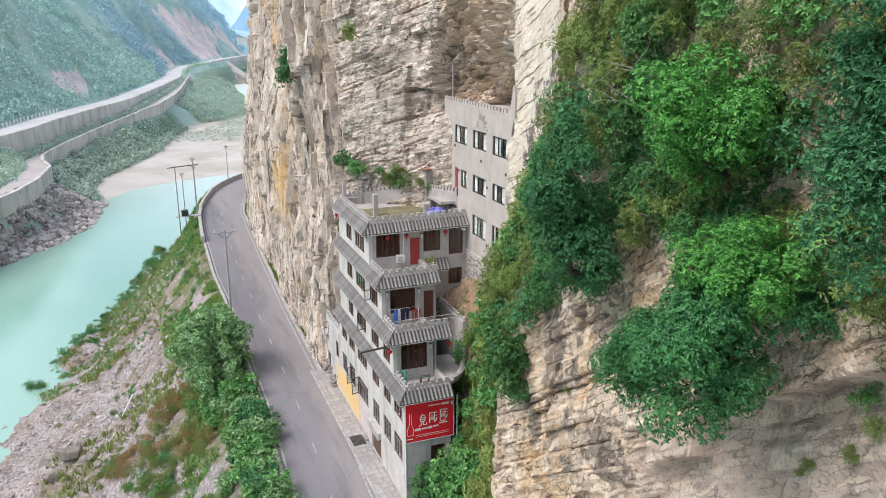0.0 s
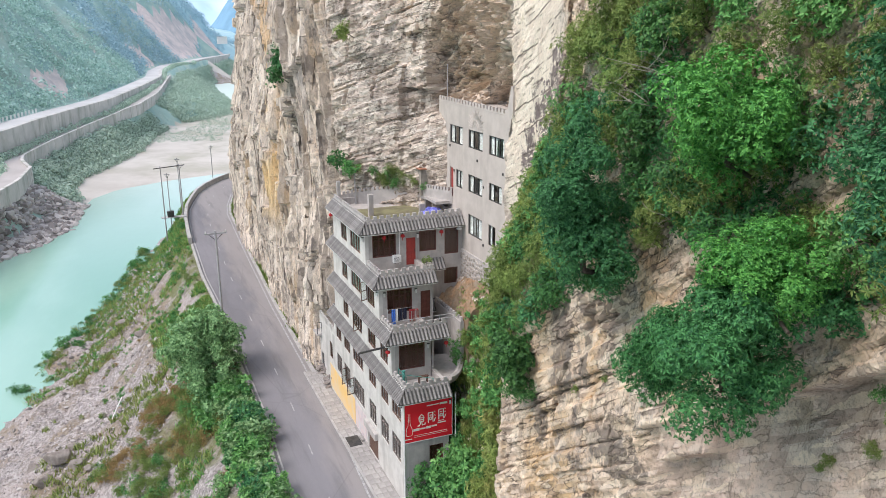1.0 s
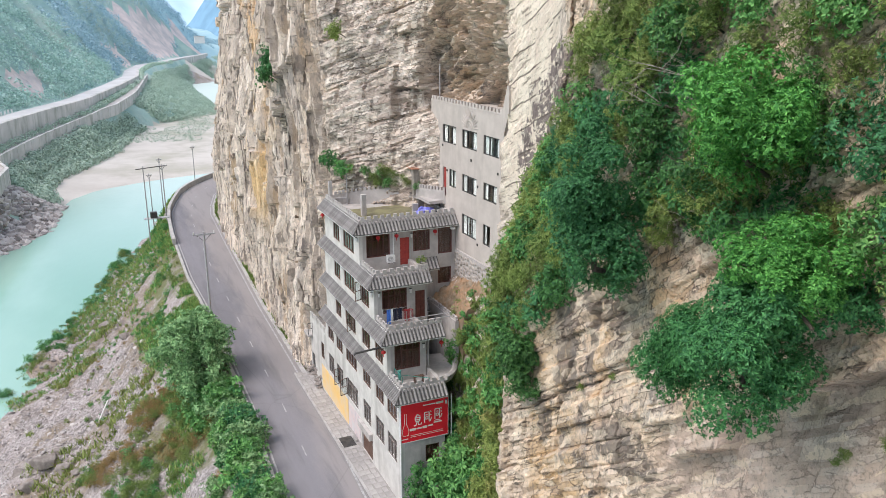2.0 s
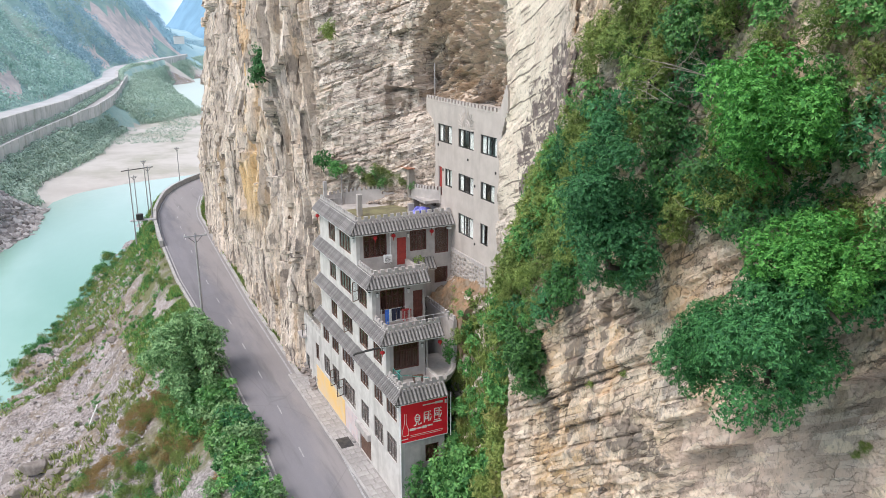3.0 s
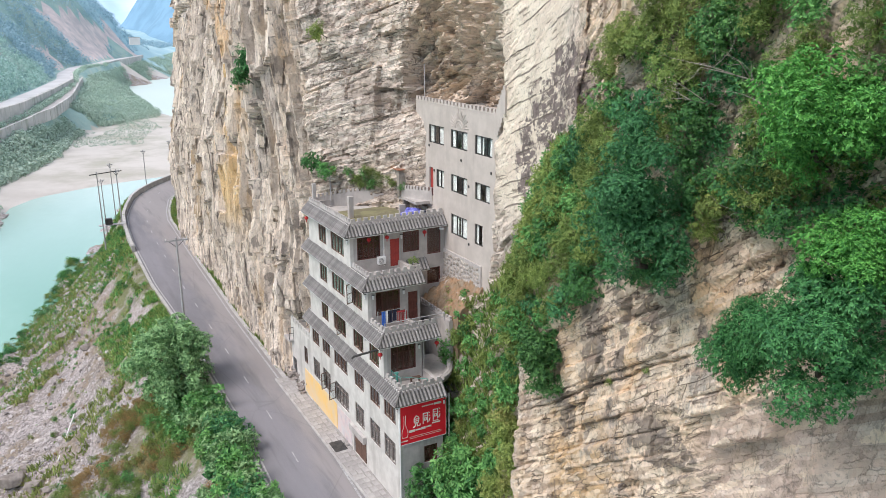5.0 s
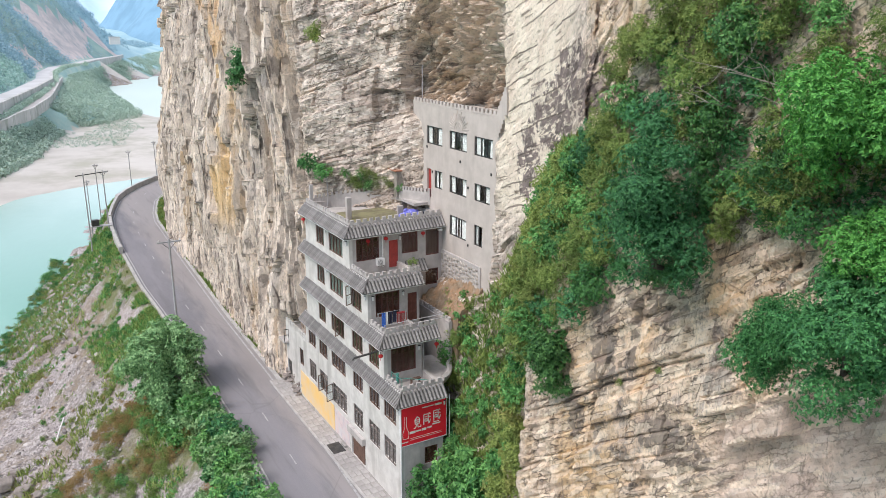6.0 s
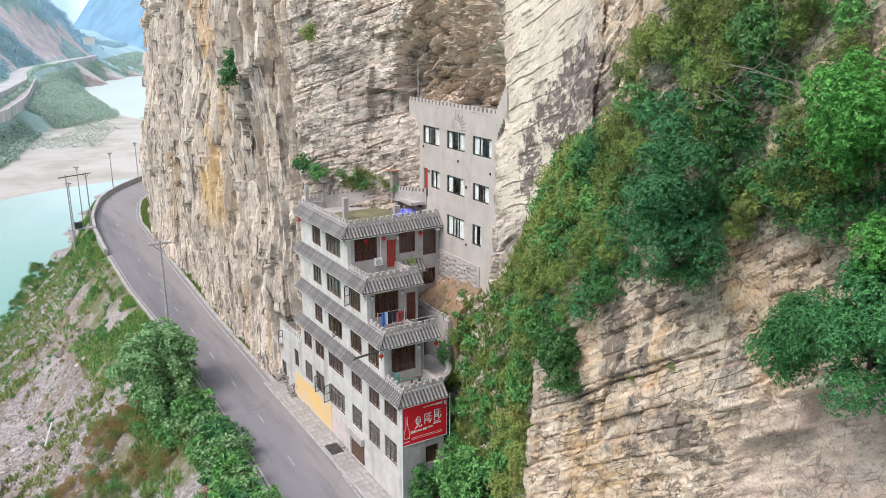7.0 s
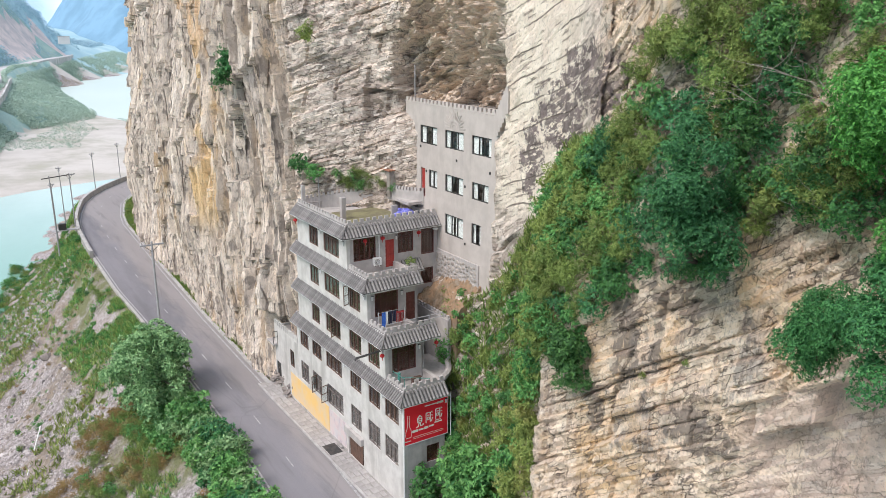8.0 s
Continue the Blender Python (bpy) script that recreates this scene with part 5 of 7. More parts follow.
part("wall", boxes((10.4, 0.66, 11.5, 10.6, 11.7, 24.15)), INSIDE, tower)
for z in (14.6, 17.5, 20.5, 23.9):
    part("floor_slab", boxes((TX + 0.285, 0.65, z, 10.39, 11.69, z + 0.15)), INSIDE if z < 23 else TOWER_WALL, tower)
parapet(tower, pose(TX - 0.02, 11.95, 24.15, 0, 0, -90), 10.7, 0.1, 0.24, 0.46, 0.2, TOWER_WALL, "pale parapet with small battlements")
for k in range(6):
    y, z = 1.15 - 0.36 * k, 24.2 + 0.3 * k
    part("stair_wall", boxes((TX - 0.15 - 0.14 * k, y - 0.36, z - 1.2, TX + 0.1, y - 0.003, z + 0.1), (TX - 0.15 - 0.14 * k, y - 0.28, z + 0.1, TX + 0.1, y - 0.08, z + 0.34)), TOWER_WALL, tower, "stepped battlement running up the rock")
# sun emblem in relief
bm = bmesh.new()
for k in range(17):
    a = math.pi * (k - 0.5) / 16
    r0, r1 = 0.62, (1.25 if k % 2 else 1.05)
    tube(bm, (TX - 0.012, 5.7 - r0 * math.cos(a), 22.85 + r0 * math.sin(a)), (TX - 0.012, 5.7 - r1 * math.cos(a), 22.85 + r1 * math.sin(a)), 0.022, 0.04, sides=5)
for r in (0.3, 0.5):
    for k in range(12):
        a, b = math.pi * k / 12, math.pi * (k + 1) / 12
        tube(bm, (TX - 0.01, 5.7 - r * math.cos(a), 22.85 + r * math.sin(a)), (TX - 0.01, 5.7 - r * math.cos(b), 22.85 + r * math.sin(b)), 0.03, sides=5)
part("sun_relief", bm, TOWER_WALL, tower, "half-sun plaster relief")
for y, z in ((9.85, 21.15), (5.35, 20.75), (1.65, 20.5), (4.35, 19.2), (4.3, 15.35), (9.1, 19.5)):
    part("vent_box", boxes((TX - 0.06, y, z, TX - 0.002, y + 0.12, z + 0.16), bevel=0.01), DARK_METAL, tower, "small dark vent box")

# rubble base of the tower
base = part("rubble_wall", boxes((TX - 0.1, 2.7, 10.5, TX - 0.002, 7.74, 14.35)), CONCRETE, tower, "rubble stone base wall")
RUBBLE = mottled("grey brown rubble stone", (0.42, 0.38, 0.34), (0.34, 0.30, 0.26), 2.0, (0.22, 0.19, 0.16), 1.5, rough=0.95, bump=0.012, vary=0.2)
rng = random.Random(5)
stone_bm = bmesh.new()
bmesh.ops.create_icosphere(stone_bm, subdivisions=1, radius=1.0)
STONE = mesh_of("stone", stone_bm, RUBBLE)
for r in range(8):
    y = 2.75 + rng.uniform(0, 0.3)
    while y < 7.5:
        wd = rng.uniform(0.11, 0.27)
        shared("stone", STONE, base, pose(TX - 0.11, y + wd, 12.0 + 0.29 * r + rng.uniform(-0.07, 0.07), rng.uniform(-35, 35)) @ Matrix.Diagonal((0.06, wd * 0.92, rng.uniform(0.10, 0.16), 1)))
        y += 2 * wd * rng.uniform(0.95, 1.1)


# ---- plants ----
def leaf_quads(rng, centres, radii, n, leaf, droop=0.2, slim=0.5):
    """n small folded leaves in sprays of seven on the upper shells of many clumps; returns vertices and faces."""
    per = 7
    m = max(1, n // per)
    w = radii ** 2
    pick = rng.choice(len(radii), m, p=w / w.sum())
    d = rng.normal(size=(m, 3))
    d[:, 2] += 0.45
    d /= np.linalg.norm(d, axis=1)[:, None]
    tip = centres[pick] + d * (radii[pick] * rng.uniform(0.4, 1.1, m) ** 0.6)[:, None]
    n = m * per
    out = np.repeat(d + np.array([0, 0, 0.35]), per, 0)
    out /= np.linalg.norm(out, axis=1)[:, None]
    t = np.cross(out, rng.normal(size=(n, 3)))
    t /= np.linalg.norm(t, axis=1)[:, None]
    t = t + out * rng.uniform(-0.1, 0.7, n)[:, None]
    t[:, 2] -= droop
    t /= np.linalg.norm(t, axis=1)[:, None]
    b = np.cross(out, t) + rng.normal(size=(n, 3)) * 0.25
    b /= np.linalg.norm(b, axis=1)[:, None]
    nrm = np.cross(t, b)
    L = (leaf * rng.uniform(0.65, 1.35, n))[:, None]
    p = np.repeat(tip, per, 0) + t * L * 0.55
    v = np.stack([p - t * L * 0.5, p + b * L * slim * 0.5 + nrm * L * 0.08, p + t * L * 0.55, p - b * L * slim * 0.5 + nrm * L * 0.08], 1)
    return v.reshape(-1, 3), np.arange(4 * n).reshape(-1, 4)


def plant_meshes(name, seed, size, clumps, clump_r, n, leaf, material, slim=0.5, stem=0.07, root=(0, 0, -0.5), sink=0.0):
    """Crown and trunk meshes of one plant; it stands at the origin. size: half widths and height of the crown."""
    rng = np.random.default_rng(seed)
    d = rng.normal(size=(clumps, 3))
    d /= np.linalg.norm(d, axis=1)[:, None]
    r = rng.uniform(0.02, 1.0, clumps) ** 0.5
    c = d * r[:, None] * np.array([size[0], size[1], size[2] * 0.5]) * rng.uniform(0.75, 1.1, (clumps, 1))
    c[:, 2] += size[2] * 0.50
    c[:, 2] = np.maximum(c[:, 2], clump_r * 0.3) - sink
    rad = clump_r * rng.uniform(0.6, 1.3, clumps)
    v, f = leaf_quads(rng, c, rad, n, leaf, slim=slim)
    crown = array_mesh(name + "_crown", v, f, material)
    bm = bmesh.new()
    fork = Vector((0.05, 0.03, size[2] * 0.28))
    tube(bm, root, (0, 0, 0.02), stem * 0.9, stem * 1.25, 7)
    tube(bm, (0, 0, 0), fork, stem * 1.25, stem, 7)
    for k in range(min(9, clumps)):
        tip = Vector(c[k]) * 0.96
        mid = fork.lerp(tip, 0.5) + Vector((0, 0, 0.08 * size[2]))
        tube(bm, fork, mid, stem * 0.7, stem * 0.4, 5)
        tube(bm, mid, tip, stem * 0.4, stem * 0.12, 5)
    return crown, mesh_of(name + "_trunk", bm, BARK)


def plant(kind, meshes, m, label, group=""):
    ob = thing(kind, label, "tree" if "tree" in kind else "shrub", group=group)
    ob.matrix_basis = m
    shared("crown", meshes[0], ob, Matrix())
    shared("trunk", meshes[1], ob, Matrix())
    return ob


SHRUBS, SHRUBS_FAR = {}, {}
for key, mat_, leaf, slim in (("dark", LEAF_DARK, 0.115, 0.5), ("bright", LEAF_BRIGHT, 0.115, 0.5), ("olive", LEAF_OLIVE, 0.13, 0.26), ("grey", LEAF_GREY, 0.11, 0.5), ("rust", LEAF_RUST, 0.12, 0.3), ("vivid", LEAF_BROAD, 0.115, 0.5)):
    SHRUBS[key] = [plant_meshes("shrub", 10 + 7 * k + len(key), (1.0, 1.0, 1.5), 36, 0.30, 3000, leaf * 0.88, mat_, slim, 0.035) for k in range(3)]
for key, mat_, leaf, slim in (("dark", LEAF_DARK, 0.17, 0.5), ("bright", LEAF_BRIGHT, 0.17, 0.5), ("olive", LEAF_OLIVE, 0.20, 0.28), ("grey", LEAF_GREY, 0.165, 0.5), ("rust", LEAF_RUST, 0.18, 0.3), ("vivid", LEAF_BROAD, 0.17, 0.5)):
    SHRUBS_FAR[key] = [plant_meshes("shrub", 40 + 7 * k + len(key), (1.0, 1.0, 1.5), 36, 0.30, 1350, leaf * 1.05, mat_, slim, 0.035) for k in range(3)]
NAMES = {"dark": "dense dark green shrub growing from the rock", "bright": "fresh green leafy shrub", "olive": "straggly olive green scrub with dry twigs", "grey": "bluish green broadleaf shrub", "rust": "dry rust brown shrub", "vivid": "light green leafy shrub"}
CLIFF_PLANTS = "shrubs on the cliff"
GULLY = []      # the far scrub of the gully: leaf colour, crown and place, joined further down
prng = random.Random(11)


def set_shrub(key, place, scale, lean=None, group="", stretch=1.0):
    m = Matrix.Translation(place)
    if lean is not None:
        m = m @ Vector(lean).to_track_quat("Z", "Y").to_matrix().to_4x4()
    m = m @ pose(0, 0, 0, prng.uniform(-12, 12), prng.uniform(-12, 12), prng.uniform(0, 360))
    meshes = prng.choice((SHRUBS if Vector(place).y < -12 else SHRUBS_FAR)[key])
    if group == CLIFF_PLANTS and Vector(place).y > -10.5:
        GULLY.append((key, meshes[0], m @ Matrix.Diagonal((scale, scale, scale * stretch, 1))))
        return None
    ob = plant("shrub", meshes, m, NAMES[key], group)
    ob.scale = (scale, scale, scale * stretch)
    return ob


def scrub_mass(name, label, spots):
    """Many small plants too many to tell apart: one object for each leaf colour. spots: (key, place, scale)."""
    for key in SHRUBS:
        vs, count = [], 0
        for k, p, sc in spots:
            if k != key:
                continue
            me = prng.choice(SHRUBS[key])[0]
            co = np.empty(len(me.vertices) * 3, np.float32)
            me.vertices.foreach_get("co", co)
            co = co.reshape(-1, 4, 3)[:: 5]
            mid = co.mean(1, keepdims=True)
            co = (mid + (co - mid) * 1.7).reshape(-1, 3)
            a = prng.uniform(0, 6.28)
            rot = np.array([[math.cos(a), -math.sin(a), 0], [math.sin(a), math.cos(a), 0], [0, 0, 1]])
            vs.append(co @ rot.T * sc + np.array(p))
        if vs:
            v = np.concatenate(vs)
            tagged(new(name, array_mesh(name, v, np.arange(len(v)).reshape(-1, 4), SHRUBS[key][0][0].materials[0])), label, "scrub", kind="stuff")


def cliff_spot(y, z, out=-0.15):
    return Vector([float(a) for a in cliff_point(np.array(S_OF_Y(y)), np.array(float(z)), out)])


# scrub over the near rock and in the gully beside the houses
def scrub_top(y):
    return float(along(y, (-40, 40), (-18.8, 40), (-17.6, 29.5), (-16.2, 27.6), (-14.5, 25.4), (-8, 23.6), (-5.5, 20.5), (-3, 17.0), (0, 13.6), (3, 10), (5, 8)))


def scrub_foot(y):
    return float(along(y, (-36, 23.5), (-28.5, 23.0), (-26, 24.6), (-24.4, 25.3), (-21.3, 23.4), (-19.6, 22.4), (-17.8, 20.4), (-14.9, 18.3), (-13.2, 17.0), (-12.0, 16.5), (-11.0, 14), (-10.2, 8), (-9, 2), (6, 1)))


y = -34.0
while y < 5.5:
    lo, hi = scrub_foot(y), min(scrub_top(y), 36.0)
    z = lo + prng.uniform(0, 0.6)
    while z < hi:
        yy = y + prng.uniform(-0.5, 0.5)
        far = y > -13
        if y > -2 and z > 11 and prng.random() < 0.4:
            pass
        else:
            if y < -16 and z > 27.8:
                key = prng.choice(("olive", "olive", "olive", "bright"))
            elif far and z > 13:
                key = prng.choice(("olive", "bright", "olive", "olive"))
            elif far:
                key = prng.choice(("bright", "olive", "bright", "olive", "dark"))
            else:
                key = prng.choice(("dark", "olive", "grey", "olive", "bright"))
            sc = prng.uniform(0.75, 1.15) * (0.95 if y < -13 else 0.85 if y < -4 else 0.6)
            p = cliff_spot(yy, z)
            set_shrub(key, p, sc, (-0.9, -0.15, 0.75), CLIFF_PLANTS)
        z += prng.uniform(1.2, 1.8) * (1 if y < -4 else 0.75)
    y += 1.5

# denser growth over the shoulder of the buttress
y = -15.6
while y < -6.5:
    z = scrub_foot(y) + prng.uniform(0.0, 0.5)
    while z < min(scrub_top(y), 25.5):
        set_shrub(prng.choice(("olive", "olive", "bright", "olive", "dark")), cliff_spot(y + prng.uniform(-0.4, 0.4), z), prng.uniform(0.65, 0.95), (-0.9, -0.15, 0.75), CLIFF_PLANTS)
        z += prng.uniform(1.1, 1.7)
    y += 1.15


def bank_spot(x, y):
    return (x, y, float(ground_height(np.array(float(x)), np.array(float(y)))) - 0.1)


# the larger trees that stand out from it
TREE_DARK = plant_meshes("tree", 51, (1.30, 1.30, 6.0), 46, 0.54, 48000, 0.092, LEAF_GREY, 0.42, 0.075, (1.3, 0, -0.6), 1.1)
TREE_BRIGHT = plant_meshes("tree", 52, (1.75, 1.6, 3.0), 46, 0.50, 48000, 0.088, LEAF_VIVID, 0.46, 0.06, (1.3, 0.2, -0.5), 0.6)
TREE_LOW = plant_meshes("tree", 53, (1.5, 1.8, 2.9), 46, 0.50, 46000, 0.088, LEAF_GREY, 0.42, 0.045, (2.9, 0.3, 0.4), 0.6)
TREE_WIDE = plant_meshes("tree", 56, (1.45, 1.45, 3.9), 46, 0.50, 48000, 0.088, LEAF_GREY, 0.42, 0.05, (2.2, 0.3, 0.4), 0.9)
TREE_SMALL = plant_meshes("tree", 54, (1.0, 1.0, 3.0), 30, 0.38, 12000, 0.13, LEAF_DARK, 0.45, 0.07, (1.0, 0, -0.3), 0.6)
TREE_ROAD = plant_meshes("tree", 55, (3.6, 4.0, 7.2), 100, 0.80, 40000, 0.21, LEAF_BROAD, 0.5, 0.16, (0, 0, -1.5))
plant("tree", TREE_DARK, pose(-1.2, -20.9, 22.2, 0, -6, 10), "tall bluish green tree rooted in the cliff scrub")
plant("tree", TREE_BRIGHT, pose(-1.3, -26.6, 26.4, 0, 0, 10), "bright green leafy tree on the cliff ledge")
plant("tree", TREE_LOW, pose(-2.2, -26.1, 20.95, 0, 0, 5), "rounded bluish green tree hanging over the bare rock").scale = (0.75, 0.62, 0.85)
plant("tree", TREE_BRIGHT, pose(-1.7, -28.5, 23.9, 0, 0, -115), "bright green leafy tree on the cliff ledge").scale = (0.8, 0.8, 0.7)
plant("tree", TREE_DARK, pose(-2.2, -32.2, 26.2, 0, 0, -100), "tall bluish green tree rooted in the cliff scrub")
plant("tree", TREE_WIDE, pose(-2.1, -28.0, 21.6, 0, 0, 0), "broad bluish green tree hanging over the bare rock")
plant("tree", TREE_SMALL, pose(0.3, -14.0, 15.3, 0, -5, 10), "small dark green tree clinging to the buttress")
plant("tree", TREE_ROAD, pose(-8.9, 25.6, -1.7, 0, 0, 0), "broad green tree beside the road").scale = (1.03, 1.1, 1.14)

for k in range(8):
    set_shrub(prng.choice(("bright", "vivid")), bank_spot(prng.uniform(-9.4, -7.4), prng.uniform(20, 25)), prng.uniform(0.8, 1.3), None, "bushes below the kerb")

for x, yy, z, sc in ((0.1, -20.6, 21.7, 0.6), (0.0, -21.5, 22.0, 0.6), (0.3, -19.8, 21.3, 0.55), (-0.5, -21.0, 21.6, 0.5), (0.8, -13.6, 14.4, 0.6), (0.9, -14.6, 14.6, 0.6)):
    set_shrub("dark", (x, yy, z), sc, (-0.9, -0.15, 0.75), CLIFF_PLANTS)
for yy, z, sc, key in ((-22.0, 24.4, 0.9, "dark"), (-22.8, 24.0, 0.8, "olive"), (-23.6, 24.3, 0.9, "dark"), (-24.5, 24.4, 0.9, "olive"), (-25.4, 24.2, 0.9, "dark"), (-22.3, 23.2, 0.6, "olive"), (-24.0, 25.6, 1.0, "dark"),
                       (-17.4, 28.6, 0.9, "olive"), (-18.5, 28.5, 1.0, "olive"), (-19.3, 29.6, 1.0, "olive"), (-20.1, 28.7, 1.0, "olive"), (-20.7, 27.4, 1.0, "olive"), (-21.5, 29.8, 1.0, "olive"), (-22.3, 28.6, 1.0, "dark"), (-23.4, 29.9, 1.0, "olive"), (-18.2, 31.0, 1.0, "olive"), (-21.5, 26.2, 0.9, "dark"), (-20.2, 25.8, 0.9, "olive")):
    set_shrub(key, cliff_spot(yy, z, 0.1), sc, (-0.9, -0.15, 0.75), CLIFF_PLANTS)
for x, yy, z, sc, key in ((3.0, -2.8, 3.4, 1.5, "bright"), (2.5, -4.0, 3.8, 1.5, "bright"), (2.9, -5.2, 4.2, 1.3, "bright"), (3.3, -1.6, 2.6, 1.3, "bright"), (1.9, -5.6, 2.4, 1.5, "bright"), (3.2, -3.4, 1.8, 1.5, "bright")):
    set_shrub(key, (x, yy, z), sc, (-0.5, -0.2, 0.9), "bushes by the house")
# small tufts on the bare wall under the long ledge
for yy, z, sc, key in ((-28.47, 19.5, 0.20, "olive"), (-28.3, 19.2, 0.16, "olive"), (-29.6, 20.4, 0.26, "olive"), (-29.9, 21.9, 0.36, "bright"), (-30.2, 21.4, 0.3, "olive"), (-19.6, 17.6, 0.16, "olive"), (-17.4, 16.2, 0.18, "olive")):
    set_shrub(key, cliff_spot(yy, z, 0.0), sc, (-0.9, -0.15, 0.6), CLIFF_PLANTS)
# the gully's scrub, grown into one another
for key in SHRUBS:
    vs = []
    for k, me, m in GULLY:
        if k == key:
            co = np.empty(len(me.vertices) * 3, np.float32)
            me.vertices.foreach_get("co", co)
            m = np.array(m)
            vs.append(co.reshape(-1, 3) @ m[:3, :3].T + m[:3, 3])
    if vs:
        v = np.concatenate(vs)
        tagged(new("gully_scrub", array_mesh("gully_scrub", v, np.arange(len(v)).reshape(-1, 4), SHRUBS[key][0][0].materials[0])), "tangled green and olive scrub filling the gully", "scrub", kind="stuff")
# single bushes on the tall cliff face
for yy, z, sc, key in ((24.8, 25.9, 1.3, "grey"), (25.2, 25.0, 1.0, "dark"), (24.5, 26.6, 0.9, "grey"), (16.3, 28.6, 0.8, "olive"), (17.3, 19.3, 0.85, "dark"), (16.4, 18.8, 0.75, "bright"), (60, 33.5, 1.2, "dark")):
    set_shrub(key, cliff_spot(yy, z, 0.75), sc, (-0.9, -0.2, 0.6), "bushes on the rock face")

# bushes round the foot of the house
for x, yy, z, sc, key in ((1.5, -0.5, 0.0, 1.25, "dark"), (1.6, -0.4, 1.5, 1.15, "dark"), (3.6, -1.4, 0.0, 1.4, "bright"), (4.2, -2.4, 1.4, 1.3, "bright"), (3.0, -2.6, 0.4, 1.4, "grey"), (4.7, -0.6, 2.6, 1.1, "bright"), (4.3, 0.8, 3.4, 0.9, "grey"), (2.4, -4.2, 0.0, 1.5, "bright"), (4.6, 2.2, 4.6, 0.8, "olive")):
    set_shrub(key, (x, yy, z), sc, None, "bushes by the house")


# river bank: bright bushes along the kerb, olive scrub lower down, shore bushes
for k in range(64):
    yy = -1 + 24 * prng.random()
    x = -6.75 - abs(prng.gauss(0, 0.95))
    set_shrub(prng.choice(("bright", "vivid", "vivid", "grey")), bank_spot(x, yy), prng.uniform(0.9, 1.5), None, "bushes below the kerb")
low = []
for k in range(430):
    yy = prng.uniform(8, 31)
    x = prng.uniform(-19.5, -8.6)
    if x < -13.0 - 0.28 * (yy - 8) + prng.gauss(0, 0.8) or fbm(np.array(x * 0.3), np.array(yy * 0.3), 3, 66) < -0.45:
        continue
    dry = float(fbm(np.array(x * 0.25), np.array(yy * 0.25), 3, 67)) > 0.12
    low.append((prng.choice(("rust", "rust", "olive") if dry else ("olive", "olive", "olive", "bright")), bank_spot(x, yy), prng.uniform(0.35, 0.8)))
for k in range(90):
    yy = prng.uniform(30, 100)
    x = float(road_left(yy)) - 0.6 - abs(prng.gauss(0, 2.0))
    low.append((prng.choice(("bright", "olive", "bright", "dark")), bank_spot(x, yy), prng.uniform(0.25, 0.8)))
for k in range(40):
    yy = prng.uniform(60, 100)
    x = float(shore_right(yy)) + prng.uniform(2, 12)
    low.append((prng.choice(("olive", "rust", "olive")), bank_spot(x, yy), prng.uniform(0.12, 0.4)))
for k in range(70):
    yy = prng.gauss(52, 4.0)
    low.append(("bright", bank_spot(-10.8 - 0.25 * (yy - 52) + prng.gauss(0, 0.7), yy), prng.uniform(0.2, 0.42)))
for k in range(26):
    low.append((prng.choice(("bright", "olive")), bank_spot(prng.gauss(-16.5, 1.1), prng.gauss(44, 3.5)), prng.uniform(0.15, 0.4)))
for k in range(150):
    yy = prng.uniform(66, 132)
    x = float(shore_right(yy)) + 0.6 + abs(prng.gauss(0, 3.2))
    low.append((prng.choice(("olive", "olive", "bright", "dark", "grey")), bank_spot(x, yy), prng.uniform(0.3, 0.95) * (1.25 if x < float(shore_right(yy)) + 2.5 else 0.8)))
for k in range(80):
    yy = prng.uniform(30, 66)
    x = -13 - 0.16 * (yy - 30) + prng.gauss(0, 2.3)
    low.append((prng.choice(("olive", "rust", "olive", "bright")), bank_spot(x, yy), prng.uniform(0.15, 0.45)))
scrub_mass("bank_scrub", "mixed green, olive and rusty scrub on the river bank", low)
low = []
for y0, n_, wide, big in ((86, 9, 1.3, 0.9), (97, 5, 1.2, 0.5), (110, 14, 1.8, 0.7), (123, 14, 2.2, 0.9)):
    for k in range(n_):
        yy = prng.gauss(y0, wide * 1.6)
        x = float(shore_right(yy)) + 0.8 + abs(prng.gauss(0, wide))
        low.append((prng.choice(("olive", "dark", "olive", "grey")), bank_spot(x, yy), big * prng.uniform(0.4, 1.1)))
scrub_mass("shore_scrub", "olive scrub along the water's edge", low)
low = [(prng.choice(("olive", "bright", "olive")), (float(road_right(yy)) + 0.9 + 0.4 * prng.random(), yy, -0.05), prng.uniform(0.2, 0.42)) for yy in (prng.uniform(47, 105) for k in range(30))]
scrub_mass("verge_weeds", "low weeds along the gutter", low)
low = [(prng.choice(("olive", "olive", "bright")), tuple(cliff_spot(yy, prng.uniform(17.4, 18.8), 0.2)), prng.uniform(0.28, 0.55)) for yy in (prng.uniform(11.5, 17.0) for k in range(22))]
scrub_mass("ledge_weeds", "straggly weeds on the ledge above the roof", low)


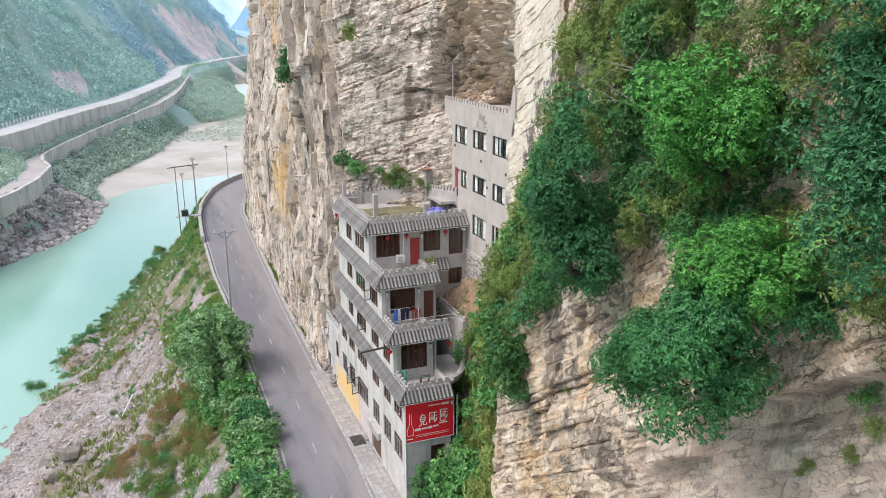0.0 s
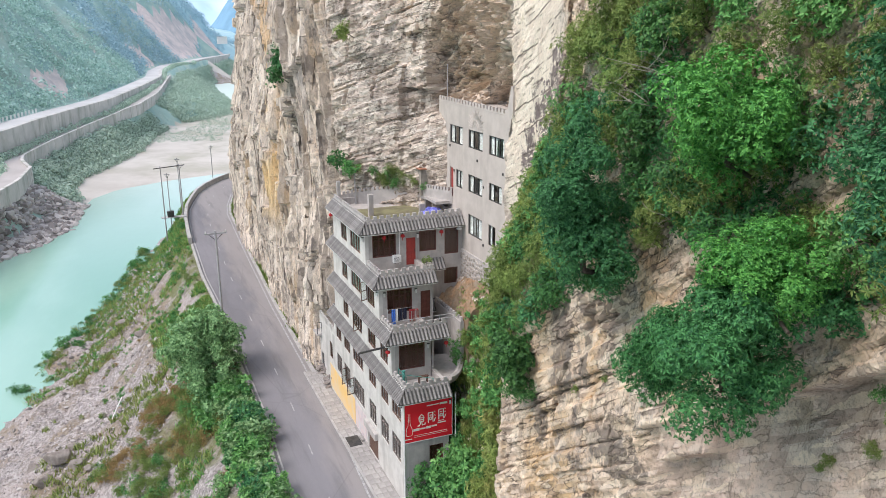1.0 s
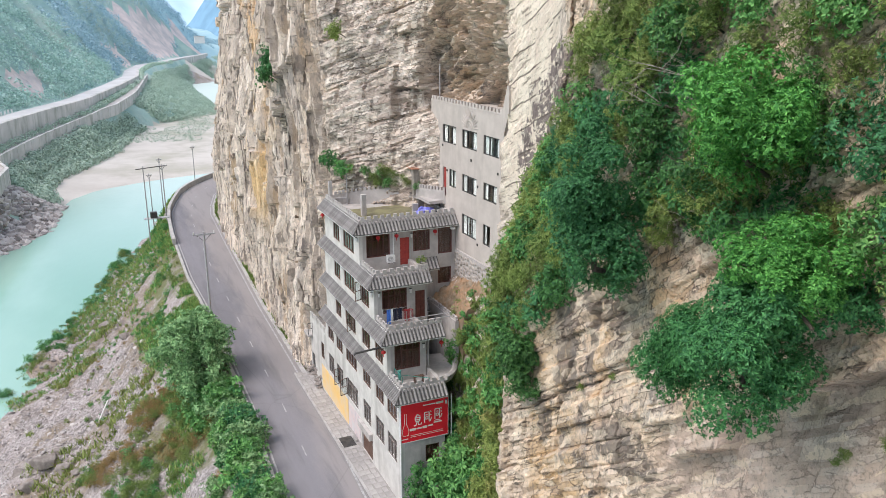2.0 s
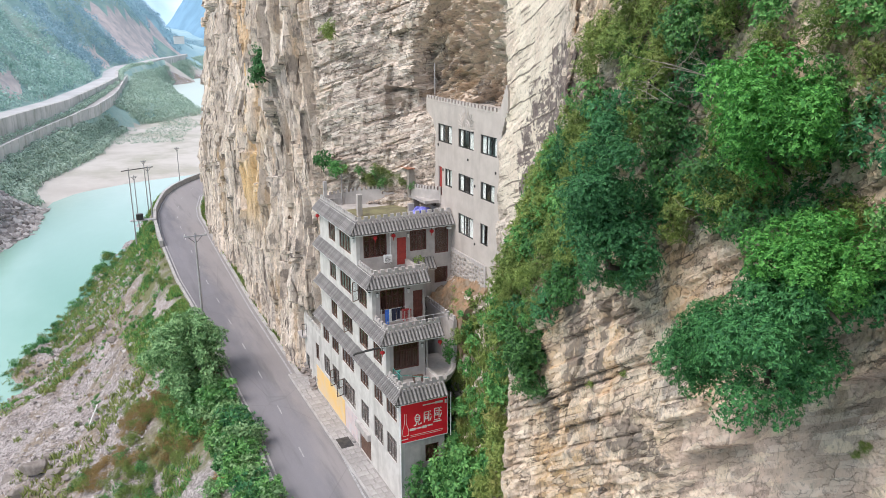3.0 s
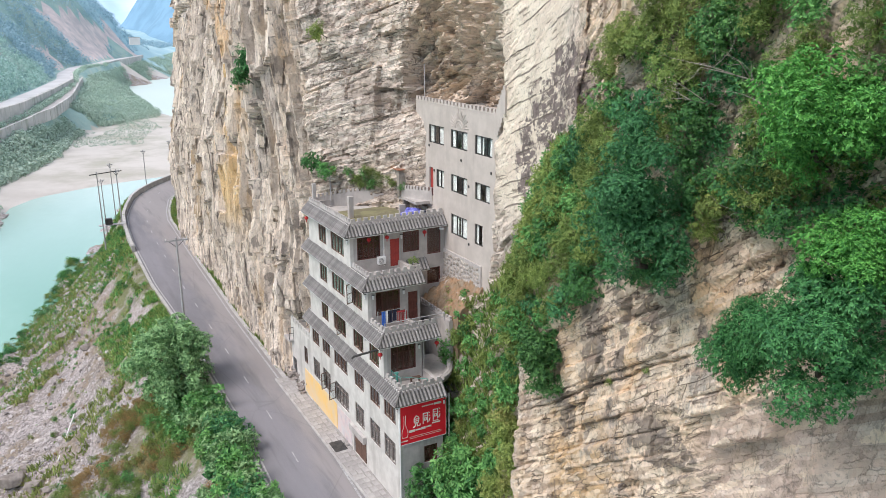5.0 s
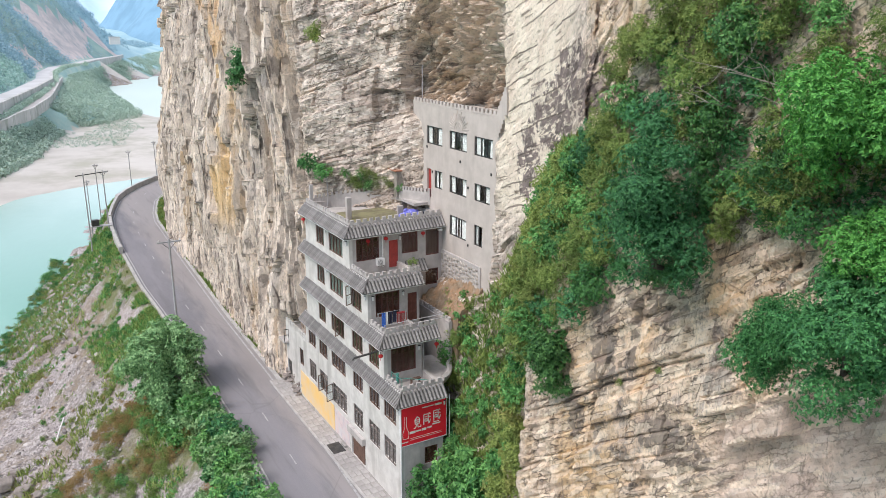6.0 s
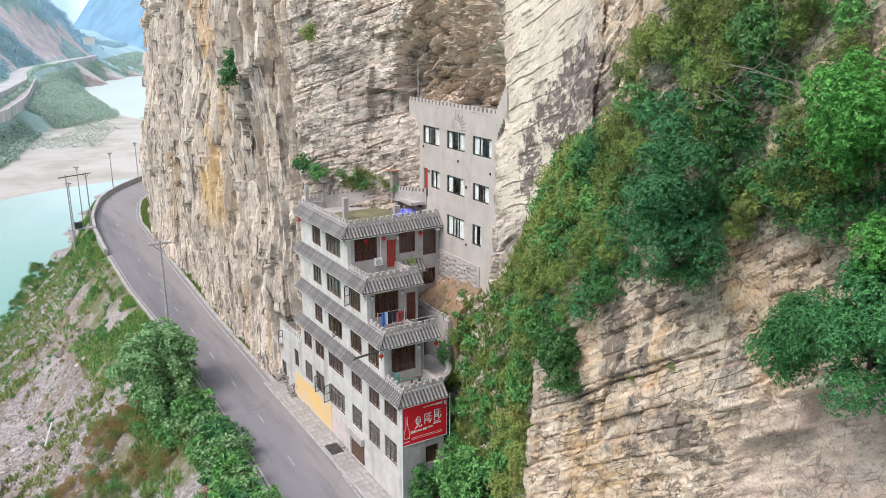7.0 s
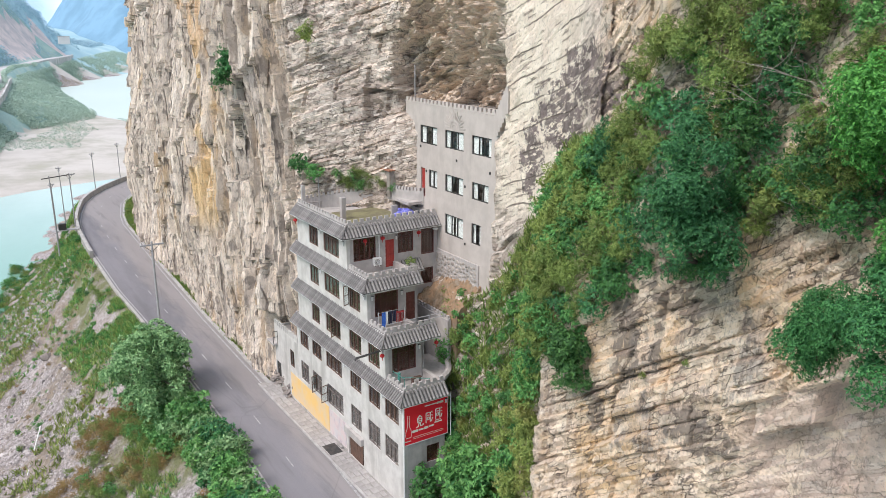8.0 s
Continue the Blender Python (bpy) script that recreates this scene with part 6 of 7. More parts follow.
def grass_tufts(seed, x, y, z, blade, material, name, label):
    """Many upright blades in tufts, one object."""
    rng = np.random.default_rng(seed)
    per = 8
    n = len(x) * per
    p = np.repeat(np.stack([x, y, z], -1), per, 0) + rng.normal(size=(n, 3)) * np.array([0.16, 0.16, 0.0])
    tip = rng.normal(size=(n, 3)) * 0.45
    tip[:, 2] = np.abs(tip[:, 2]) * 0.5 + 0.8
    h = (blade * rng.uniform(0.5, 1.3, n))[:, None]
    side = np.cross(tip, rng.normal(size=(n, 3)))
    side = side / np.linalg.norm(side, axis=1)[:, None] * h * 0.12
    v = np.stack([p - side, p + side, p + tip * h * 0.6 + side * 0.7, p + tip * h], 1).reshape(-1, 3)
    return tagged(new(name, array_mesh(name, v, np.arange(4 * n).reshape(-1, 4), material)), label, "grass", kind="stuff")


rng = np.random.default_rng(3)
gy_ = rng.uniform(0, 115, 30000)
gx_ = road_left(gy_) - 0.7 - rng.uniform(0, 1, 30000) ** 1.8 * 6
keep = (fbm(gx_ * 0.22, gy_ * 0.22, 4, 77) > 0.10 - 0.12 * (gy_ > 45)) & (gx_ > shore_right(gy_) + 1)
gx_, gy_ = gx_[keep][:7500], gy_[keep][:7500]
half = len(gx_) // 2
grass_tufts(4, gx_[:half], gy_[:half], ground_height(gx_[:half], gy_[:half]), 0.38, LEAF_GRASS, "grass", "patchy olive grass on the river bank")
grass_tufts(14, gx_[half:], gy_[half:], ground_height(gx_[half:], gy_[half:]), 0.34, LEAF_BRIGHT, "grass", "patchy green grass on the river bank")
gy_ = rng.uniform(60, 128, 16000)
gx_ = shore_right(gy_) + 1 + rng.uniform(0, 1, 16000) * (road_left(gy_) - 1.6 - shore_right(gy_))
keep = fbm(gx_ * 0.2, gy_ * 0.2, 4, 79) > 0.05 - 0.35 * ramp(gy_, 60, 95)
gx_, gy_ = gx_[keep][:6000], gy_[keep][:6000]
half = len(gx_) // 3
grass_tufts(24, gx_[:half], gy_[:half], ground_height(gx_[:half], gy_[:half]), 0.40, LEAF_BRIGHT, "grass", "patchy green grass on the river bank")
grass_tufts(25, gx_[half:], gy_[half:], ground_height(gx_[half:], gy_[half:]), 0.40, LEAF_GRASS, "grass", "patchy olive grass on the river bank")
gy_ = rng.uniform(0, 70, 20000)
gx_ = road_left(gy_) - 3 - rng.uniform(0, 1, 20000) * 16
keep = (fbm(gx_ * 0.15, gy_ * 0.15, 4, 78) > 0.28) & (gx_ > shore_right(gy_) + 2)
gx_, gy_ = gx_[keep][:700], gy_[keep][:700]
grass_tufts(5, gx_, gy_, ground_height(gx_, gy_), 0.55, LEAF_GRASS, "dry_grass", "dry ochre grass on the river bank")
ty = rng.uniform(24, 112, 1500)
tx = road_right(ty) + 0.7 + rng.uniform(0, 1.2, 1500)
grass_tufts(6, tx, ty, 0 * tx - 0.05, 0.32, LEAF_OLIVE, "verge_grass", "thin green weeds at the cliff's foot")

# hanging grass on the shaded gully wall
hy = rng.uniform(-13, 4, 9000)
hz = rng.uniform(2, 25, 9000)
keep = np.array([scrub_foot(a) - 0.5 < b < scrub_top(a) + 0.6 for a, b in zip(hy, hz)])
hp = cliff_point(S_OF_Y(hy[keep]), hz[keep], 0.02)
grass_tufts(7, hp[:, 0], hp[:, 1], hp[:, 2], 0.34, LEAF_OLIVE, "cliff_grass", "long olive grass on the gully wall")


# ---- loose stones of the scree ----
def stones(seed, x, y, size, material, name, label):
    rng = np.random.default_rng(seed)
    bm = bmesh.new()
    bmesh.ops.create_icosphere(bm, subdivisions=1, radius=1.0)
    base_v = np.array([v.co[:] for v in bm.verts])
    base_f = np.array([[v.index for v in f.verts] for f in bm.faces])
    bm.free()
    n = len(x)
    sc = size * rng.uniform(0.35, 1.0, (n, 1, 1)) ** 1.5 * rng.uniform(0.5, 1.2, (n, 1, 3))
    a = rng.uniform(0, 6.28, n)
    v = base_v[None] * sc * rng.uniform(0.72, 1.15, (n, len(base_v), 1))
    c, s_ = np.cos(a)[:, None], np.sin(a)[:, None]
    v = np.stack([v[..., 0] * c - v[..., 1] * s_, v[..., 0] * s_ + v[..., 1] * c, v[..., 2] * 0.75], -1)
    v += np.stack([x, y, ground_height(x, y)], -1)[:, None, :]
    f = base_f[None] + (np.arange(n) * len(base_v))[:, None, None]
    return tagged(new(name, array_mesh(name, v.reshape(-1, 3), f.reshape(-1, 3), material)), label, "stones", kind="stuff")


def stone_material():
    n = Nodes("broken limestone")
    geo = n.tree.nodes.new("ShaderNodeNewGeometry")
    col = n.mix(geo.outputs["Random Per Island"], (0.17, 0.15, 0.145), (0.54, 0.495, 0.475))
    col = n.mix(n.span(n.noise(3, 5), 0.55, 0.72, 0, 0.5), col, (0.48, 0.38, 0.29))
    return n.finish(col, 0.95, [(n.noise(10, 5), 0.02)], spec=0.2)


SCREE = stone_material()
sy = 14 + 86 * rng.uniform(0, 1, 24000) ** 1.25
f_ = rng.uniform(0.02, 0.85, 24000)
sx = shore_right(sy) + f_ * (road_left(sy) - 1 - shore_right(sy))
keep = fbm(sx * 0.1, sy * 0.1, 4, 79) > -0.35
stones(18, sx[::14], sy[::14], 0.42, SCREE, "scree_blocks", "larger broken stones on the river bank")
stones(8, sx[keep][:11000], sy[keep][:11000], 0.19, SCREE, "scree", "grey broken stones on the river bank")
lsy = rng.uniform(118, 183, 2600)
stones(9, shore_left(lsy) - rng.uniform(-1, 11, 2600), lsy, 1.5, SCREE, "shore_rocks", "grey layered rocks on the far shore")


# ---- woods on the far side ----
def far_woods(seed, x, y, size, material, name, label):
    rng = np.random.default_rng(seed)
    per = 34
    z = ground_height(x, y)
    n = len(x) * per
    r = np.repeat(size * rng.uniform(0.5, 1.3, len(x)), per)[:, None]
    d = rng.normal(size=(n, 3))
    d /= np.linalg.norm(d, axis=1)[:, None]
    p = np.repeat(np.stack([x, y, z + 0.3 * size], -1), per, 0) + d * r * np.array([1, 1, 0.9])
    t = np.cross(d, rng.normal(size=(n, 3)))
    t /= np.linalg.norm(t, axis=1)[:, None]
    b = np.cross(d, t)
    v = np.stack([p - t * r * 0.24, p + b * r * 0.2 + d * r * 0.08, p + t * r * 0.24], 1).reshape(-1, 3)
    return tagged(new(name, array_mesh(name, v, np.arange(3 * n).reshape(-1, 3), material)), label, "woods", kind="stuff")


wy = 130 + 870 * rng.uniform(0, 1, 34000) ** 1.15
wx = high_road(wy) - 7 - rng.uniform(0, 1, 34000) ** 1.25 * (70 + 0.36 * wy)
bare = fbm(wx * 0.03, wy * 0.02, 4, 91)
keep = (bare > -0.9) & ~bare_slope(wx, wy)
wx, wy = wx[keep][:12000], wy[keep][:12000]
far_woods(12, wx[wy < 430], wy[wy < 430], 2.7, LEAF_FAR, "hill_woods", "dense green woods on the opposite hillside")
far_woods(16, wx[wy >= 430], wy[wy >= 430], 3.2, LEAF_FARTHER, "hill_woods", "far woods up the valley, haze painted into their green")
wy = 135 + 800 * rng.uniform(0, 1, 14000) ** 1.7
v_ = rng.uniform(0, 1, 14000)
wx = (low_road(wy) + 3.5 + 0.7 * (wy > 170)) * (1 - v_) + (scrub_edge(wy) + 3) * v_
keep = (fbm(wx * 0.06, wy * 0.05, 4, 93) > -0.8) & ~((wy < 183) & (wx > scrub_edge(wy) - 7))
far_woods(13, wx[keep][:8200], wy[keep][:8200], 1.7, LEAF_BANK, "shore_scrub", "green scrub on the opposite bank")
wy = rng.uniform(285, 380, 3000)
wx = scrub_edge(wy) + 1 + rng.uniform(0, 1, 3000) * np.minimum(30, shore_left(wy) - scrub_edge(wy))
keep = fbm(wx * 0.06, wy * 0.04, 3, 95) > -0.1
far_woods(14, wx[keep][:1300], wy[keep][:1300], 0.5, LEAF_BANK, "gravel_weeds", "low green weeds on the gravel bar")

wy = 140 + 460 * rng.uniform(0, 1, 5200) ** 1.3
v_ = rng.uniform(0, 1, 5200)
wx = (high_road(wy) + 6) * (1 - v_) + (low_road(wy) - 3) * v_
keep = wx > high_road(wy) + 5.5
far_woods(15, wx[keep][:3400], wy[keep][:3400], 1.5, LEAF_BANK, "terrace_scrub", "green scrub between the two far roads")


# ---- things on and round the houses ----
BLUE = mottled("blue plastic sheet", (0.12, 0.13, 0.52), (0.34, 0.35, 0.74), 4, rough=0.5, bump=0.01)
BLUE_CLOTH = mottled("bright blue cloth", (0.08, 0.22, 0.70), (0.06, 0.17, 0.55), 5, rough=0.9, bump=0.003)
NAVY = mottled("dark navy cloth", (0.02, 0.022, 0.045), (0.035, 0.035, 0.06), 5, rough=0.9, bump=0.003)
RED_CLOTH = mottled("red plastic", (0.36, 0.04, 0.04), (0.28, 0.03, 0.035), 5, rough=0.6, bump=0.001)
GREEN_PAINT = mottled("green painted post", (0.06, 0.24, 0.20), (0.08, 0.30, 0.25), 3, rough=0.5, bump=0.001)
GOLD = mottled("pale printed ink", (0.85, 0.80, 0.72), (0.78, 0.73, 0.66), 3, rough=0.5, bump=0)

# pavement slabs between house and road
walkway = thing("pavement", "uneven grey stone slab pavement along the house", "pavement", kind="structure")
part("bedding", boxes((-1.0, -12, -0.3, FX - 0.005, 22.6, 0.088)), STONE_PAVE, walkway, "grey mortar bed")
slab_sizes = [mesh_of("slab", boxes((0, 0, 0, w_, 0.58, 0.07), bevel=0.012), STONE_PAVE) for w_ in (0.42, 0.5, 0.36)]
srng = random.Random(8)
for k in range(56):
    y0 = -11.4 + 0.6 * k
    x0 = -0.86 if k % 2 else -0.80
    for j, me in enumerate(srng.sample(slab_sizes, 3)):
        shared("slab", me, walkway, pose(x0 + (0, 0.46, 0.92)[j] * 0.94, y0 + srng.uniform(-0.02, 0.02), 0.035 + srng.uniform(0, 0.018), srng.uniform(-0.8, 0.8), srng.uniform(-0.8, 0.8)) @ Matrix.Diagonal((0.85, 1, 1, 1)))
part("kerbstone", boxes((-1.02, -12, -0.2, -0.88, 22.6, 0.13), bevel=0.02), KERB, walkway, "pale worn kerb")
drain = thing("drain_pit", "broken dark drain pit beside the shop door", "drain")
part("pit_cover", boxes((-0.75, 8.75, 0.11, 0.2, 10.2, 0.135), bevel=0.01), DARK_METAL, drain, "dark iron pit cover")
part("rubble_pile", boxes((0.22, 9.1, 0.1, 0.42, 9.5, 0.3), (0.2, 9.6, 0.1, 0.38, 9.85, 0.24), bevel=0.03), STONE_PAVE, drain)

# banner on the front wall: red sheet with pale bars and strokes in place of its lettering
banner = thing("banner", "large red printed banner with pale lettering strokes on the wall", "banner")
part("sheet", boxes((0.42, 0.44, 4.55, 3.62, 0.485, 7.2)), BANNER_RED, banner)
frame_bm = bmesh.new()
for r in ((0.38, 0.43, 4.5, 0.42, 0.49, 7.22), (3.62, 0.43, 4.5, 3.66, 0.49, 7.22), (0.42, 0.43, 4.5, 3.62, 0.49, 4.55)):
    box(frame_bm, *r)
part("frame", frame_bm, WHITE, banner, "thin pale frame")


def strokes(name, cx, cz, w, h, rows, material):
    """A block of brush strokes: (u0, v0, u1, v1) in a unit square."""
    bm = bmesh.new()
    for u0, v0, u1, v1 in rows:
        a, b = Vector((cx + (u0 - 0.5) * w, 0.432, cz + (v0 - 0.5) * h)), Vector((cx + (u1 - 0.5) * w, 0.432, cz + (v1 - 0.5) * h))
        tube(bm, a, b, 0.036, 0.028, sides=6)
    return part(name, bm, material, banner, "pale stroke figure")


BOX_SIGN = ((0.75, 0.95, 0.9, 0.85), (0.78, 0.65, 0.92, 0.58), (0.75, 0.1, 0.95, 0.4), (0.05, 0.05, 0.05, 0.9), (0.05, 0.9, 0.62, 0.9), (0.62, 0.9, 0.62, 0.05), (0.2, 0.68, 0.48, 0.68), (0.2, 0.3, 0.48, 0.3), (0.2, 0.3, 0.2, 0.5), (0.48, 0.3, 0.48, 0.5), (0.2, 0.5, 0.48, 0.5))
CROWN_SIGN = ((0.5, 1.0, 0.2, 0.75), (0.5, 1.0, 0.8, 0.8), (0.15, 0.72, 0.85, 0.72), (0.2, 0.72, 0.25, 0.4), (0.8, 0.72, 0.75, 0.4), (0.25, 0.55, 0.75, 0.55), (0.25, 0.4, 0.75, 0.4), (0.45, 0.4, 0.3, 0.1), (0.55, 0.4, 0.6, 0.1), (0.6, 0.1, 0.95, 0.12), (0.95, 0.12, 0.95, 0.25), (0.3, 0.1, 0.05, 0.05))
strokes("figure", 2.98, 6.12, 0.54, 0.78, BOX_SIGN, GOLD)
strokes("figure", 2.28, 6.02, 0.54, 0.78, BOX_SIGN, GOLD)
strokes("figure", 1.58, 5.92, 0.54, 0.80, CROWN_SIGN, GOLD)
for x0, x1, z0, z1 in ((1.95, 2.75, 6.80, 6.87), (2.8, 3.3, 6.76, 6.9), (1.05, 1.45, 5.26, 5.42), (1.5, 1.85, 5.30, 5.40), (1.9, 2.2, 5.28, 5.44), (2.25, 2.6, 5.34, 5.44), (2.65, 3.2, 5.5, 5.58), (2.7, 3.1, 5.64, 5.69), (1.1, 3.3, 4.94, 4.96), (1.1, 3.3, 4.83, 4.85), (0.5, 0.95, 4.74, 4.80)):
    part("text_bar", boxes((x0, 0.425, z0, x1, 0.439, z1)), GOLD, banner, "pale bar of small writing")
bm = bmesh.new()
prof = ((0.0, 0.05), (0.17, 0.06), (0.21, 0.25), (0.19, 0.5), (0.08, 0.78), (0.055, 1.0), (0.055, 1.55))
for sx_ in (-1, 1):
    for (xa, za), (xb, zb) in zip(prof, prof[1:]):
        tube(bm, (0.78 + sx_ * xa, 0.432, 4.95 + za), (0.78 + sx_ * xb, 0.432, 4.95 + zb), 0.016, sides=6)
part("bottle_emblem", bm, GOLD, banner, "pale bottle outline emblem")

# small white wall lamps and red lanterns under the eaves
bm = boxes((-0.06, -0.1, -0.14, 0.06, 0, 0.14), bevel=0.02)
LAMP_BODY = mesh_of("lamp_body", bm, WHITE)
LAMP_HOOD = mesh_of("hood", boxes((-0.08, -0.13, 0.14, 0.08, 0, 0.17)), DARK_METAL)


def wall_lamp(m):
    ob = thing("wall_lamp", "small white box lamp on the house wall", "lamp", group="wall lamps")
    ob.matrix_basis = m
    shared("lamp_body", LAMP_BODY, ob, Matrix())
    shared("hood", LAMP_HOOD, ob, Matrix())


for yy, z in ((0.75, 6.75), (8.6, 6.8), (3.15, 6.8), (12.1, 6.75), (14.5, 6.75), (5.6, 9.75), (8.5, 9.8), (2.95, 9.8), (11.9, 9.75), (8.4, 12.75), (11.9, 12.7), (5.3, 12.7), (8.1, 15.6), (11.8, 15.6)):
    wall_lamp(pose(FX, yy, z, 0, 0, -90))
for x, yy, z in ((2.95, 2.75, 9.75), (3.0, 5.0, 12.7), (4.2, 7.75, 15.6), (0.85, 5.0, 12.7), (3.5, 0.5, 6.8)):
    wall_lamp(pose(x, yy, z))
bm = bmesh.new()
bmesh.ops.create_uvsphere(bm, u_segments=12, v_segments=8, radius=0.15, matrix=Matrix.Diagonal((1, 1, 0.85, 1)))
LANTERN = mesh_of("lantern_body", bm, LANTERN_RED)
LANTERN_HOOK = mesh_of("hook", tubes(((0, 0, 0.12), (0, 0, 0.3), 0.02)), DARK_METAL)
LANTERN_TRIM = mesh_of("tassel", tubes(((0, 0, -0.13), (0, 0, -0.32), 0.03, 0.015)), LANTERN_RED)
for x, yy, z in ((0.25, 15.6, 15.65), (1.75, 7.5, 15.75), (3.05, 7.5, 15.75), (5.85, 7.5, 15.75), (4.1, 2.5, 9.85), (0.22, 2.6, 9.8)):
    ob = thing("lantern", "small round red lantern hanging under the eave", "lantern", (x, yy, z), "lanterns")
    shared("lantern_body", LANTERN, ob, Matrix())
    shared("tassel", LANTERN_TRIM, ob, Matrix())
    shared("hook", LANTERN_HOOK, ob, Matrix())

# air conditioner, drainpipes
ac = thing("air_conditioner", "white outdoor air conditioner unit on the wall", "air conditioner", (2.35, 7.4, 13.95))
ac.scale = (0.82, 1, 0.82)
part("casing", boxes((0, 0, 0, 0.68, 0.3, 0.62), bevel=0.025), WHITE, ac)
fan = bmesh.new()
for r in (0.08, 0.15, 0.22):
    for k in range(16):
        a, b = 2 * math.pi * k / 16, 2 * math.pi * (k + 1) / 16
        tube(fan, (0.26 + r * math.cos(a), -0.008, 0.31 + r * math.sin(a)), (0.26 + r * math.cos(b), -0.008, 0.31 + r * math.sin(b)), 0.008, sides=5)
part("fan_guard", fan, DARK_METAL, ac, "dark round fan guard")
for x in (0.1, 0.55):
    part("bracket", boxes((x, -0.02, -0.05, x + 0.04, 0.345, -0.003)), DARK_METAL, ac)
part("drainpipe", tubes(((2.88, 7.68, 13.75), (2.88, 7.68, 16.0), 0.045)), WHITE, house, "white drainpipe")
part("drainpipe", tubes(((0.45, 0.44, 0.1), (0.45, 0.44, 7.3), 0.05)), WHITE, house, "pale corner drainpipe")
part("drainpipe", tubes(((3.85, 0.42, 3.0), (3.85, 0.42, 7.3), 0.03)), WHITE, house, "thin pale drainpipe")
spout = part("water_spout", tubes(((0.1, 2.5, 10.22), (-1.62, 2.5, 10.1), 0.07), ((-1.62, 2.5, 10.1), (-1.7, 2.5, 9.98), 0.06)), DARK_METAL, house, "long dark water spout")

# open casements on the road side
for yy, z, h, w_, ang in ((7.62, 11.58, 1.35, 0.55, -155), (9.9, 8.58, 1.3, 0.55, -150), (11.66, 2.8, 1.3, 0.6, -165), (13.6, 2.8, 1.3, 0.5, -160)):
    bm = wall_panel(0, w_, 0, h, [(0.05, w_ - 0.05, 0.05, h * 0.5), (0.05, w_ - 0.05, h * 0.5 + 0.04, h - 0.05)], 0.04)
    leaf = part("casement", bm, WOOD_BROWN, house, "dark wooden casement standing open")
    leaf.matrix_basis = pose(FX - 0.01, yy, z, 0, 0, ang)
    part("pane", boxes((0.05, 0.016, 0.05, w_ - 0.05, 0.022, h - 0.05)), PANE, leaf)

tagged(part("clothes_line", tubes(((0.7, 3.9, 12.06), (2.6, 3.9, 12.06), 0.012)), POLE_GREY), "thin grey clothes line above the terrace", "clothes line")
for x in (0.7, 2.6):
    tagged(part("line_post", tubes(((x, 3.9, 10.5), (x, 3.9, 12.1), 0.03)), POLE_GREY), "slim grey clothes line post", "post", "clothes line posts")
# terrace railings, clothes line, stools, bench, green post
rail = thing("terrace_railing", "thin grey metal railing on the terrace parapet", "railing")
for z in (11.6, 11.35):
    part("rail", tubes(((0.7, 2.95, z), (4.9, 2.95, z), 0.025)), POLE_GREY, rail)
for x in (0.7, 1.75, 2.8, 3.85, 4.9):
    part("post", tubes(((x, 2.95, 11.05), (x, 2.95, 11.62), 0.025)), POLE_GREY, rail)


def cloth(bm, x, z, w_, h, yy=3.9):
    n_ = 7
    rows = [[bm.verts.new((x + w_ * k / n_, yy + 0.03 * math.sin(k * 1.9) + off, z - h * v)) for k in range(n_ + 1)] for v in (0, 1) for off in (0, 0.015)]
    for p, q in ((0, 2), (3, 1), (2, 3), (1, 0)):
        for k in range(n_):
            bm.faces.new((rows[p][k], rows[p][k + 1], rows[q][k + 1], rows[q][k]))
    return bm


for x, w_, h, mat_, lab in ((0.95, 0.28, 0.8, BLUE_CLOTH, "bright blue cloth hung on the terrace clothes line"), (1.22, 0.16, 0.62, WHITE, "white cloth hung on the terrace clothes line"), (1.4, 0.3, 0.7, NAVY, "dark navy jacket hung on the terrace clothes line"), (1.72, 0.26, 0.6, NAVY, "dark navy trousers hung on the terrace clothes line")):
    tagged(part("laundry", cloth(bmesh.new(), x, 12.05, w_, h * 1.25), mat_), lab, "laundry", "laundry on the rail")
for x in (2.55, 2.85):
    st = thing("stool", "red plastic stool stacked by the wall", "stool", (x, 4.6, 10.84), "stools")
    part("seat", boxes((-0.14, -0.14, 0.7, 0.14, 0.14, 0.74), bevel=0.01), RED_CLOTH, st)
    for dx in (-0.11, 0.11):
        for dy in (-0.11, 0.11):
            part("leg", boxes((dx - 0.02, dy - 0.02, 0, dx + 0.02, dy + 0.02, 0.7)), RED_CLOTH, st)
bench = thing("bench", "low dark wooden bench on the terrace", "bench", (2.35, 2.1, 7.6))
part("seat", boxes((-0.35, -0.13, 0.4, 0.35, 0.13, 0.45), bevel=0.008), WOOD_BROWN, bench)
for dx in (-0.28, 0.28):
    part("leg", boxes((dx - 0.03, -0.1, 0, dx + 0.03, 0.1, 0.4)), WOOD_BROWN, bench)
gp = thing("gas_post", "short green painted pipe post on the terrace", "post", (1.0, 1.9, 7.6))
part("pipe", tubes(((0, 0, 0), (0, 0, 1.05), 0.09)), GREEN_PAINT, gp)
part("cap", tubes(((0, 0, 1.05), (0, 0, 1.12), 0.11)), GREEN_PAINT, gp)
tr = thing("terrace_rail", "thin green rail round the low terrace", "railing")
part("rail", tubes(((0.8, 2.3, 8.35), (2.6, 0.9, 8.35), 0.02)), GREEN_PAINT, tr)
part("rail", tubes(((0.8, 2.3, 8.75), (0.8, 0.9, 8.75), 0.02)), GREEN_PAINT, tr)
part("post", tubes(((0.8, 0.9, 7.6), (0.8, 0.9, 8.77), 0.02)), GREEN_PAINT, tr)
part("post", tubes(((0.8, 2.3, 7.6), (0.8, 2.3, 8.77), 0.02)), GREEN_PAINT, tr)
